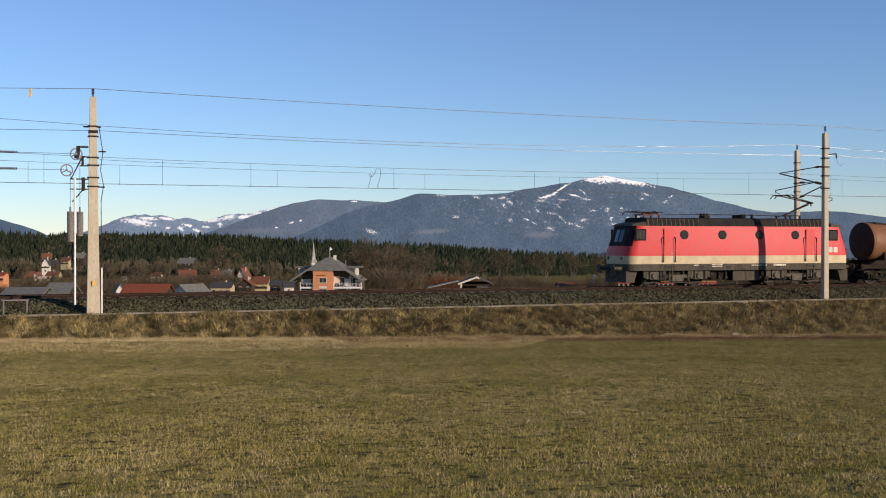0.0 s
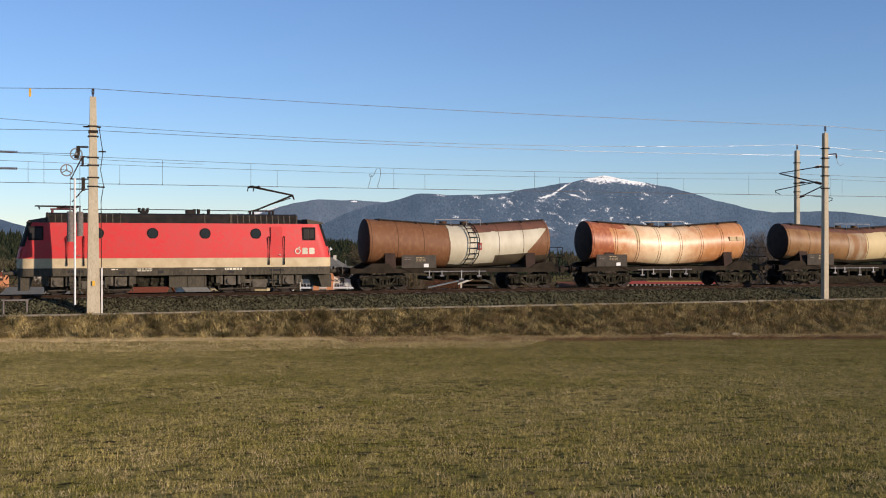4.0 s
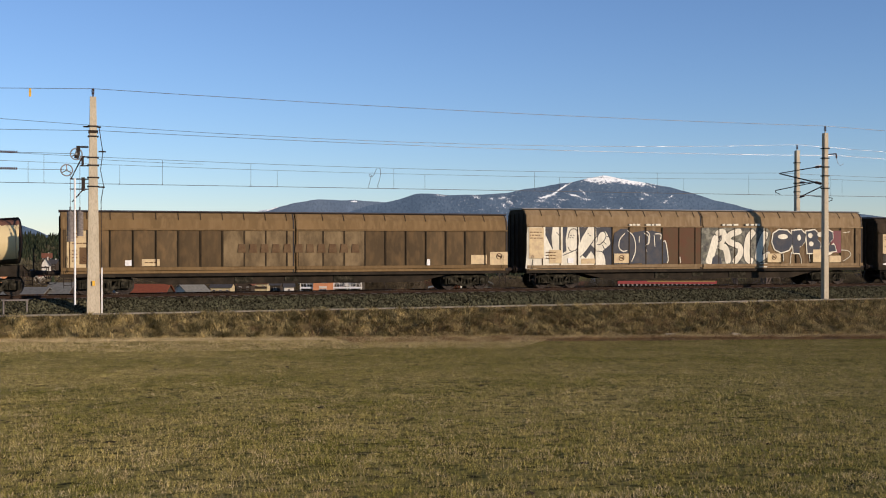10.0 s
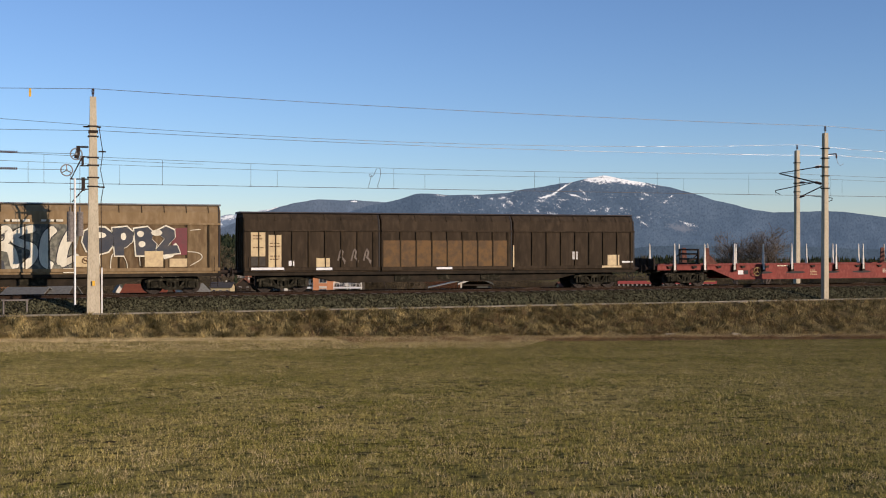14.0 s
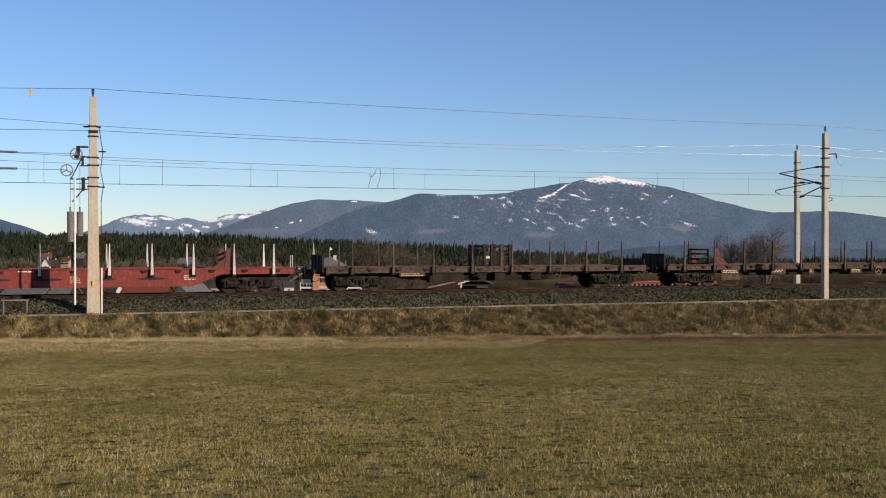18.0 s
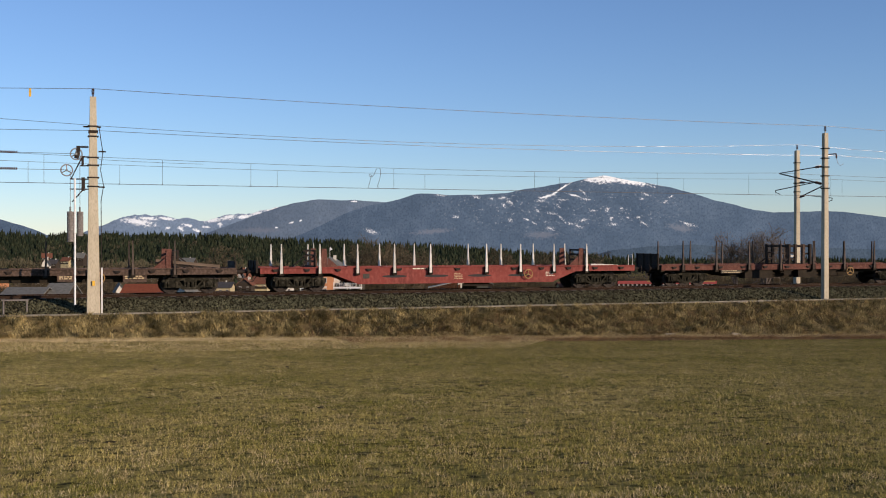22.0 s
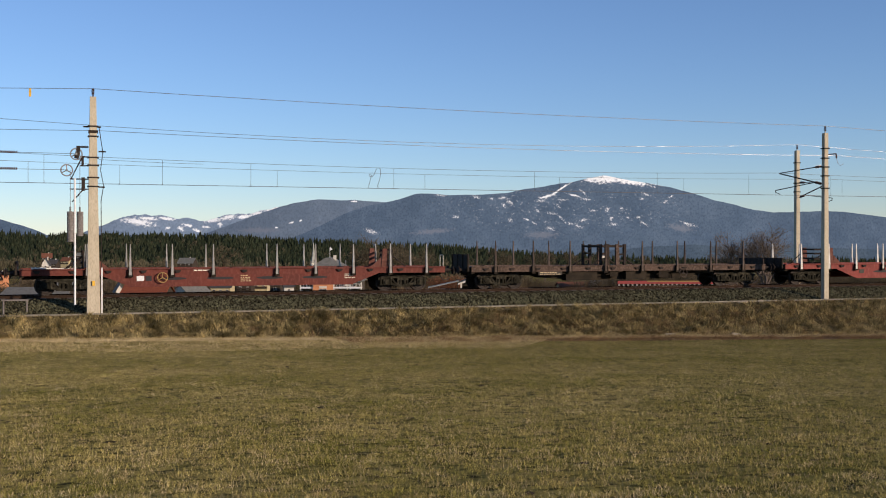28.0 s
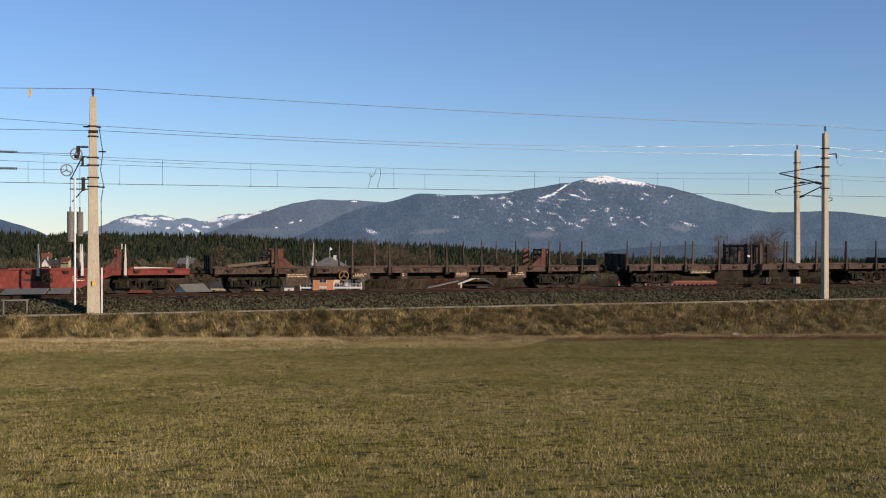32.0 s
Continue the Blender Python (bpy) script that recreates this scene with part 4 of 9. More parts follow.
def tank_wagon(front, L, x0, x1, label, paint, scheme, r=1.12, ends=2.60, mid=2.27, plate=None, ladder=None, hoop_pairs=False):
    """A bogie tank wagon: the barrel droops to its middle; bands of paint by stretch; front of the vehicle at x = 0."""
    wg = vehicle("tank_wagon", label, "tank wagon", front, "tank wagons")
    xm = (x0 + x1) / 2
    seg = 144

    def centre(x):
        k = min(1.0, abs(x - xm) / ((x1 - x0) / 2))
        return mid + (ends - mid) * (k ** 1.15)

    def ring(x, rad, cz):
        return [(x, rad * math.sin(2 * math.pi * i / seg), cz - rad * math.cos(2 * math.pi * i / seg)) for i in range(seg)]

    bm = bmesh.new()
    rings = [ring(x0 + 0.02, r * 0.12, centre(x0)), ring(x0 + 0.05, r * 0.6, centre(x0)), ring(x0 + 0.11, r * 0.9, centre(x0)), ring(x0 + 0.17, r * 0.985, centre(x0))]
    n = 320
    rings += [ring(x0 + 0.2 + (x1 - x0 - 0.4) * i / n, r, centre(x0 + 0.2 + (x1 - x0 - 0.4) * i / n)) for i in range(n + 1)]
    rings += [ring(x1 - 0.17, r * 0.985, centre(x1)), ring(x1 - 0.11, r * 0.9, centre(x1)), ring(x1 - 0.05, r * 0.6, centre(x1)), ring(x1 - 0.02, r * 0.12, centre(x1))]
    loft(bm, rings)
    me = mesh_of("barrel", bm, paint[0], smooth=True)
    for m in paint[1:] + (M["tank_end"],):
        me.materials.append(m)
    for f in me.polygons:
        c = f.center
        a = (c.z - centre(c.x)) / r
        wear = noise.fractal(Vector((c.x * 1.3, c.y * 1.1, c.z * 1.1 + front)), 0.8, 2.0, 5)
        # faces of the end caps take tank_end: their shade put into the colour
        f.material_index = len(paint) if abs(f.normal.x) > 0.6 else scheme((c.x - x0) / (x1 - x0) + 0.003 * wear, a + 0.018 * wear)
    part("barrel", me, None, wg)
    # weld bands
    k = 7
    for i in range(k + 1):
        for x in (x0 + 0.3 + (x1 - x0 - 0.6) * i / k + d for d in ((-0.07, 0.07) if hoop_pairs and 0 < i < k else (0.0,))):
            bm = bmesh.new()
            a = [ring(x - 0.013, r + 0.002, centre(x)), ring(x - 0.010, r + 0.010, centre(x)), ring(x + 0.010, r + 0.010, centre(x)), ring(x + 0.013, r + 0.002, centre(x))]
            loft(bm, a, caps=False)
            part("hoop", bm, M["tank_hoop"] if hoop_pairs else M["weld"], wg, smooth=True)
    # saddles and underframe
    for x in (x0 + 1.3, x1 - 1.3):
        bm = bmesh.new()
        c = centre(x)
        pts = [(r * 1.0 * math.sin(b), c - r * math.cos(b)) for b in [radians(v) for v in (-62, -40, -20, 0, 20, 40, 62)]]
        out = [(y, z) for y, z in pts] + [(1.15, 1.1), (-1.15, 1.1)]
        loft(bm, [[(xx, y, z) for y, z in out] for xx in (x - 0.28, x + 0.28)])
        part("saddle", bm, M["tank_end"], wg)
    bm = bmesh.new()
    for s in (-1, 1):
        box(bm, 0.0, L, *sorted((s * 0.95, s * 1.2)), 0.92, 1.16)
        slab(bm, [(x0 + 1.9, 1.16), (x0 + 2.5, 0.92), (x1 - 2.5, 0.92), (x1 - 1.9, 1.16)], *sorted((s * 1.21, s * 1.25)))
        for x in (x0 + 0.6, x1 - 0.6):
            slab(bm, [(x - 0.8, 1.16), (x + 0.8, 1.16), (x + 0.55, 1.42), (x - 0.3, 1.42)], *sorted((s * 0.98, s * 1.22)))
    box(bm, 0.0, 0.25, -1.3, 1.3, 0.88, 1.2)
    box(bm, L - 0.25, L, -1.3, 1.3, 0.88, 1.2)
    part("underframe", bm, M["frame"], wg)
    gear = part("discharge_gear", cuboid(x0 + 4.0, x0 + 6.6, -1.22, 1.22, 0.78, 0.9), M["bogie"], wg, "grimy valves and pipes below the barrel")
    for x in (x0 + 3.6, x0 + 4.4, x0 + 5.1, x0 + 5.7, x0 + 6.3, x0 + 6.9):
        bm = bmesh.new()
        tube(bm, (x, -1.1, 0.62), (x, 1.1, 0.62), 0.12, seg=10)
        part("cross_pipe", bm, M["bogie"], gear)
        part("hanger", cuboid(x - 0.06, x + 0.06, -1.24, -1.18, 0.5, 1.0), M["bogie"], gear)
    bm = bmesh.new()
    tube(bm, (xm, 0, 0.6), (xm, 0, mid - r + 0.1), 0.2, seg=12)
    tube(bm, (xm, -1.25, 0.72), (xm, 0, 0.72), 0.1, seg=10)
    part("outlet", bm, M["bogie"], gear)
    bm = bmesh.new()
    tube(bm, (xm - 2.2, -1.27, 0.98), (xm + 1.3, -1.27, 0.98), 0.03, seg=6)
    line_pipe = part("outlet_pipe", bm, M["steel"], wg, "dull grey outlet pipe with valves")
    for x, z in ((xm - 1.9, 0.62), (xm - 1.2, 0.70), (xm - 0.1, 0.50), (xm + 0.9, 0.66)):
        bm = bmesh.new()
        tube(bm, (x, -1.27, z), (x, -1.27, 1.05), 0.035, seg=6)
        tube(bm, (x - 0.12, -1.28, z + 0.06), (x + 0.12, -1.28, z + 0.06), 0.05, seg=6)
        part("valve", bm, M["steel"], line_pipe)
    buffers_and_coupler(wg, 0.0, -1, M["dark_steel"])
    buffers_and_coupler(wg, L, 1, M["dark_steel"])
    # end platform with rails and brake gear
    bm = bmesh.new()
    for y in (-1.2, -0.5, 0.5, 1.2):
        tube(bm, (L - 0.08, y, 1.2), (L - 0.08, y, 2.25), 0.022, seg=5)
    for z in (1.7, 2.25):
        tube(bm, (L - 0.08, -1.2, z), (L - 0.08, 1.2, z), 0.02, seg=5)
    ladder_bars(bm, L - 0.3, -1.28, 0.45, 1.2)
    part("end_railing", bm, M["dark_steel"], wg)
    # walkway on the crown, with hatch and rail
    bm = bmesh.new()
    top = centre(xm) + r
    line = [x0 + 0.9 + (x1 - x0 - 1.1) * k / 14 for k in range(15)]
    loft(bm, [[(x, -0.34, centre(x) + r - 0.02), (x, 0.34, centre(x) + r - 0.02), (x, 0.34, centre(x) + r + 0.05), (x, -0.34, centre(x) + r + 0.05)] for x in line])
    for x in line[::3]:
        box(bm, x - 0.04, x + 0.04, -0.42, 0.42, centre(x) + r - 0.10, centre(x) + r + 0.06)
    part("walkway", bm, M["dark_steel"], wg, "dark plank walk along the crown")
    bm = bmesh.new()
    for x in (xm - 1.3, xm - 0.4, xm + 0.5, xm + 1.3):
        tube(bm, (x, -0.45, centre(x) + r - 0.10), (x, -0.45, top + 0.30), 0.014, seg=5)
    tube(bm, (xm - 1.3, -0.45, top + 0.30), (xm + 1.3, -0.45, top + 0.30), 0.014, seg=5)
    part("hatch_rail", bm, M["steel"], wg)
    for x in (xm - 0.7, xm + 0.5):
        bm = bmesh.new()
        tube(bm, (x, 0, top - 0.05), (x, 0, top + 0.18), 0.20, seg=14)
        tube(bm, (x, 0, top + 0.18), (x, 0, top + 0.21), 0.23, seg=14)
        part("hatch", bm, M["weld"], wg)
    if ladder is not None:
        bm = bmesh.new()

        def rung(d, dx):
            b = radians(d)
            bow = float(np.interp(d, (30, 70, 110, 170), (-0.22, 0.14, 0.20, 0.0)))
            return (ladder + bow + dx, -(r + 0.12) * math.sin(b), centre(ladder) - (r + 0.12) * math.cos(b))

        for dx in (-0.27, 0.27):
            chain(bm, [rung(d, dx) for d in range(30, 171, 10)], 0.028, 5)
        for d in range(35, 170, 13):
            tube(bm, rung(d, -0.27), rung(d, 0.27), 0.022, seg=5)
        part("ladder", bm, M["dark_steel"], wg, "curved dark ladder over the barrel")
    if plate is not None:
        bm = bmesh.new()
        box(bm, plate, plate + 1.9, -1.30, -1.26, 1.18, 1.85)
        pb = part("data_panel", bm, M["grey_paint"], wg, "grimy grey lettering panel")
        part("white_label", cuboid(plate + 1.22, plate + 1.48, -1.310, -1.30, 1.22, 1.40), M["white_paint"], pb)
        bars(pb, plate + 0.15, -1.302, 1.70, 0.4, 2, M["weight"], high=0.03, seed=2)
        bars(pb, plate + 0.8, -1.302, 1.72, 0.5, 3, M["cream"], high=0.022, seed=3)
    for x in (1.9, L - 1.9):
        add_bogie(wg, x, 1.8, 0.46, front)
    return wg


def scheme_one(u, a):
    if u > 0.57 and a > 0.62:
        return 2
    if u < 0.435:
        return 0
    if u > 0.86 and -0.6 < a < (u - 0.86) * 9 - 0.4:
        return 0
    if a < -0.80 or (u > 0.68 and a < -0.46):
        return 3
    return 1


def scheme_two(u, a):
    if a > 0.975:
        return 2
    if a < -0.86:
        return 3
    if u < 0.145 - 0.02 * a or (a > 0.72 and u < 0.24):
        return 4
    return 1 if 0.285 < u < 0.31 and a > 0.1 else 0


def scheme_three(u, a):
    if a > 0.72:
        return 2
    if a < -0.76:
        return 3
    return 1 if u > 0.56 else 4 if u > 0.43 else 0


tank_one = tank_wagon(46.6, 12.1, 0.9, 11.45, "tank wagon, rusty brown half and dirty white half, curved ladder", (M["tank_rust"], M["tank_white"], M["tank_top"], M["tank_grey"]), scheme_one, r=1.18, plate=2.75, ladder=6.65)
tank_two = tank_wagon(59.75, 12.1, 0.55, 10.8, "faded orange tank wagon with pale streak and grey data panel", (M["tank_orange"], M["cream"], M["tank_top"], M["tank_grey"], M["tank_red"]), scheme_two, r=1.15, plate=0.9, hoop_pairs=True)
tank_wagon(72.6, 11.7, 0.65, 11.15, "tank wagon, weathered brown front half and cream rear half", (M["tank_brown"], M["tank_cream"], M["tank_top"], M["tank_grey"], M["tank_drip"]), scheme_three, r=1.08, plate=2.0)


hazard = part("hazard_plate", cuboid(7.05, 7.28, -1.205, -1.15, 2.12, 2.50), M["fence_red"], tank_one, "small faded red hazard plate")
part("white_label", cuboid(7.10, 7.23, -1.210, -1.206, 2.22, 2.38), M["old_white"], hazard)
for x0, x1 in ((9.55, 9.98), (10.06, 10.42)):
    part("lettering_plate", cuboid(x0, x1, -1.19, -1.08, 2.62, 2.86), M["cream"], tank_two, "pale lettering plate")


def sliding_wall_wagon(front, L, splits, spacing, top, label, wall, roof, door_top, door_low, sheet):
    """A long covered bogie wagon whose side doors slide; ribs stand on the doors."""
    wg = vehicle("covered_wagon", label, "covered wagon", front, "sliding-wall wagons")
    W = 1.36
    # end walls and the roof
    def sec(w, t):
        return [(-w, 0.95), (-w, door_top), (-w + 0.10, t - 0.42), (-w + 0.34, t - 0.14), (-0.45, t - 0.02), (0.45, t - 0.02), (w - 0.34, t - 0.14), (w - 0.10, t - 0.42), (w, door_top), (w, 0.95)]
    for x0, x1 in ((0.02, 0.16), (L - 0.16, L - 0.02)):
        bm = bmesh.new()
        loft(bm, [[(x, y, z) for y, z in sec(W - 0.03, top - 0.02)] for x in (x0, x1)])
        # end walls wear the dark rib colour to hold their shade
        e = part("end_wall", bm, M["rib"], wg)
        for y in (-0.9, -0.3, 0.3, 0.9):
            bm = bmesh.new()
            xo = x0 - 0.05 if x0 < 1 else x1
            box(bm, xo, xo + 0.05, y - 0.05, y + 0.05, 1.0, top - 0.3)
            part("end_rib", bm, M["rib"], e)
    edges = [0.0] + splits + [L]
    for a, b, (first, pitch) in zip(edges, edges[1:], spacing):
        for s in (-1, 1):
            bm = bmesh.new()
            # door: flat lower panel, belt, and the curved shoulder that reaches the roof ridge
            prof = [(W - 0.036, 1.02), (W - 0.036, door_top), (W - 0.10, top - 0.42), (W - 0.34, top - 0.14), (0.62, top - 0.06)]
            out = prof + [(y - 0.05, z - 0.02) for y, z in prof[::-1]]
            loft(bm, [[(x, s * y, z) for y, z in out] for x in (a + 0.03, b - 0.03)])
            d = part("sliding_door", bm, wall, wg)
            bm = bmesh.new()
            box(bm, a + 0.05, b - 0.05, *sorted((s * W, s * (W + 0.05))), door_top - 0.02, door_top + 0.06)
            box(bm, a + 0.05, b - 0.05, *sorted((s * W, s * (W + 0.045))), door_low - 0.16, door_low)
            part("door_rail", bm, wall, d)
            for x in (a + 0.06, b - 0.12):
                bm = bmesh.new()
                out = [(y + 0.02, z) for y, z in prof] + [(y - 0.01, z) for y, z in prof[::-1]]
                loft(bm, [[(xx, s * y, z) for y, z in out] for xx in (x, x + 0.06)])
                part("door_post", bm, M["seam"] if x > a + 0.1 else wall, d)
            x = a + first
            ribs = [a + 0.13]
            while x < b - 0.25:
                ribs.append(x)
                bm = bmesh.new()
                box(bm, x - 0.03, x + 0.03, *sorted((s * (W - 0.01), s * (W + 0.035))), door_low, door_top - 0.02)
                part("door_rib", bm, M["rib"], d)
                bm = bmesh.new()
                p2 = [(W - 0.085, top - 0.46), (W - 0.10, top - 0.42), (W - 0.34, top - 0.14), (W - 0.42, top - 0.13)]
                out = [(y + 0.012, z + 0.012) for y, z in p2] + [(y - 0.02, z - 0.02) for y, z in p2[::-1]]
                loft(bm, [[(xx, s * y, z) for y, z in out] for xx in (x - 0.02, x + 0.02)])
                part("shoulder_rib", bm, M["rib"], d)
                x += pitch
            for u0, u1 in zip(ribs, ribs[1:] + [b - 0.13]):
                # slightly bulged sheet between two ribs
                bm = bmesh.new()
                line = [(u0 + (u1 - u0) * i / 8, W - 0.034 + 0.032 * math.sin(math.pi * i / 8) ** 0.8) for i in range(9)]
                loft(bm, [[(u, s * y, z) for u, y in line] + [(u1, s * (W - 0.05), z), (u0, s * (W - 0.05), z)] for z in (door_low + 0.004, door_top - 0.024)])
                part("door_panel", bm, sheet, d, smooth=True)
    bm = bmesh.new()
    loft(bm, [[(x, y, z) for y, z in ((-0.98, top - 0.07), (-0.9, top - 0.02), (-0.5, top), (0.5, top), (0.9, top - 0.02), (0.98, top - 0.07), (0.9, top - 0.10), (-0.9, top - 0.10))] for x in (-0.05, L + 0.05)])
    part("roof", bm, roof, wg)
    # sill, frame, truss
    frame_bed = part("underframe", cuboid(0, L, -1.2, 1.2, 0.95, 1.05), M["frame"], wg)
    for s in (-1, 1):
        part("side_sill", cuboid(0.0, L, *sorted((s * 1.2, s * 1.42)), 0.86, 1.0), M["frame"], frame_bed)
        bm = bmesh.new()
        slab(bm, [(3.2, 0.86), (5.0, 0.45), (L - 5.0, 0.45), (L - 3.2, 0.86)], *sorted((s * 1.08, s * 1.16)))
        part("truss_sill", bm, M["frame"], frame_bed)
    for x in (0.0, L - 0.2):
        part("headstock", cuboid(x, x + 0.2, -1.19, 1.19, 0.85, 0.948), M["frame"], frame_bed)
    for x, w, h in ((L * 0.36, 0.9, 0.3), (L * 0.47, 0.7, 0.24), (L * 0.58, 1.1, 0.3)):
        part("brake_box", cuboid(x, x + w, -1.2, -0.7, 0.82 - h, 0.84), M["bogie"], wg)
    bm = bmesh.new()
    tube(bm, (L * 0.42, -0.8, 0.62), (L * 0.50, -0.8, 0.62), 0.18, seg=12)
    part("air_tank", bm, M["bogie"], wg)
    for x in (0.35, L - 0.35):
        bm = bmesh.new()
        ladder_bars(bm, x, -1.38, 0.35, 0.9, n=2)
        part("step", bm, M["dark_steel"], wg)
        bm = bmesh.new()
        chain(bm, [(x, -1.42, 1.1), (x, -1.48, 1.15), (x, -1.48, 1.8), (x, -1.42, 1.85)], 0.018, 5)
        part("grab_rail", bm, M["dark_steel"], wg)
    buffers_and_coupler(wg, 0.0, -1, M["dark_steel"])
    buffers_and_coupler(wg, L, 1, M["dark_steel"])
    for x in (2.05, L - 2.3):
        add_bogie(wg, x, 1.8, 0.46, front)
    return wg


def no_entry_mark(parent, x, z, r, y):
    bm = bmesh.new()
    ring_bar(bm, (x, y - 0.006, z), r, 0.018, seg=16)
    tube(bm, (x - r * 0.7, y - 0.006, z + r * 0.5), (x + r * 0.7, y - 0.006, z - r * 0.5), 0.02, seg=5)
    box(bm, x - r * 0.5, x + r * 0.5, y - 0.006, y, z - r * 0.2, z + r * 0.25)
    part("round_mark", bm, M["rust_ink"], parent)


b1 = sliding_wall_wagon(85.4, 22.85, [11.25], ((1.22, 1.066), (1.43, 1.1025)), 4.08, "tan-brown sliding-wall wagon with faded red lettering", M["box_brown"], M["box_dark_roof"], 3.13, 1.32, M["box_sheet"])
b2 = sliding_wall_wagon(109.3, 22.2, [11.0], ((0.95, 1.060), (1.06, 1.060)), 4.42, "brown sliding-wall wagon covered with large white spray lettering", M["box_light"], M["box_roof"], 3.40, 1.28, M["box_pale_sheet"])
b3 = sliding_wall_wagon(132.6, 21.9, [7.1, 14.5], ((0.76, 0.85), (1.06, 0.861), (1.13, 0.858)), 4.08, "dark brown sliding-wall wagon with pale panels and scuffed doors", M["box_dark"], M["box_dark_roof"], 3.10, 1.25, M["box_dark"])


# ---- flat wagons with stakes ----
def stake_mesh(z0, z1, mat, k=1.0):
    bm = bmesh.new()
    loft(bm, [[(-w * k, -d, z), (w * k, -d, z), (w * k, d, z), (-w * k, d, z)] for w, d, z in ((0.075, 0.06, z0), (0.062, 0.06, z0 + 0.4), (0.022, 0.035, z1 - 0.03), (0.012, 0.02, z1))])
    return mesh_of("stake", bm, mat)


STAKE = {"red": stake_mesh(0.85, 2.45, M["stake"]), "grey": stake_mesh(0.85, 2.45, M["stake_grey"], 0.85), "brown": stake_mesh(0.85, 2.62, M["stake_brown"], 0.8)}


def stake_pair(wg, x, kind):
    for s in (-1, 1):
        st = part("stake", STAKE[kind], None, wg)
        st.location = (x, s * 1.40, 0)
        bm = bmesh.new()
        box(bm, x - 0.12, x + 0.12, *sorted((s * 1.33, s * 1.48)), 0.84, 0.94)
        box(bm, x - 0.10, x - 0.078, *sorted((s * 1.33, s * 1.48)), 0.86, 1.24)
        box(bm, x + 0.078, x + 0.10, *sorted((s * 1.33, s * 1.48)), 0.86, 1.24)
        part("stake_socket", bm, M["frame"], wg)


def hand_wheel(wg, x, z, mat):
    bm = bmesh.new()
    ring_bar(bm, (x, -1.50, z), 0.24, 0.028, seg=16)
    for a in (90, 210, 330):
        tube(bm, (x, -1.50, z), (x + 0.24 * math.cos(radians(a)), -1.50, z + 0.24 * math.sin(radians(a))), 0.022, seg=5)
    tube(bm, (x, -1.35, z), (x, -1.52, z), 0.04, seg=6)
    part("hand_wheel", bm, mat, wg, "yellow brake hand wheel")


def load_rack(wg, x, post_mat, way=1):
    """A low cross rack with a rusty post plate beside it."""
    rack = part("load_rack", cuboid(x - 0.06, x + 0.06, -1.1, 1.1, 1.21, 1.33), M["dark_steel"], wg, "dark steel cross rack")
    for y in (-1.0, 1.0):
        part("rack_post", cuboid(x - 0.05, x + 0.05, y - 0.05, y + 0.05, 1.33, 2.15), M["dark_steel"], rack)
        bm = bmesh.new()
        tube(bm, (x - way * 0.75, y, 1.27), (x, y, 1.85), 0.035, seg=5)
        part("rack_brace", bm, M["dark_steel"], rack)
    for z in (1.5, 1.8, 2.05):
        part("rack_bar", cuboid(x - 0.04, x + 0.04, -0.95, 0.95, z, z + 0.1), M["dark_steel"], rack)
        part("rack_bar", cuboid(x - 0.6, x - 0.05, -1.05, -0.97, z, z + 0.06), M["dark_steel"], rack)
    for y in (-1.28, 1.2):
        bm = bmesh.new()
        slab(bm, [(x + way * 0.25, 1.25), (x + way * 0.62, 1.25), (x + way * 0.55, 2.2), (x + way * 0.3, 2.2)], y, y + 0.08)
        part("end_post", bm, post_mat, wg, "rust-brown upright post plate")
    bm = bmesh.new()
    slab(bm, [(x + way * 0.63, 1.25), (x + way * 1.2, 1.25), (x + way * 0.63, 1.75)], -1.26, -1.22)
    part("post_stay", bm, post_mat, wg)


def end_walls(wg, L, low_rear, top=1.88):
    """The upright board at the leading end, and the lower one at the other end."""
    wall = part("end_wall", cuboid(-0.16, -0.09, -1.22, 1.22, 0.98, top), M["dark_steel"], wg, "dark upright end wall")
    for y in (-1.2, -0.4, 0.4, 1.2):
        part("wall_rib", cuboid(-0.20, -0.16, y - 0.05, y + 0.05, 0.98, top + 0.02), M["frame"], wall)
    if low_rear:
        part("rear_wall", cuboid(L - 0.09, L - 0.02, -1.24, 1.24, 1.21, 1.58), M["dark_steel"], wg, "low dark end wall")


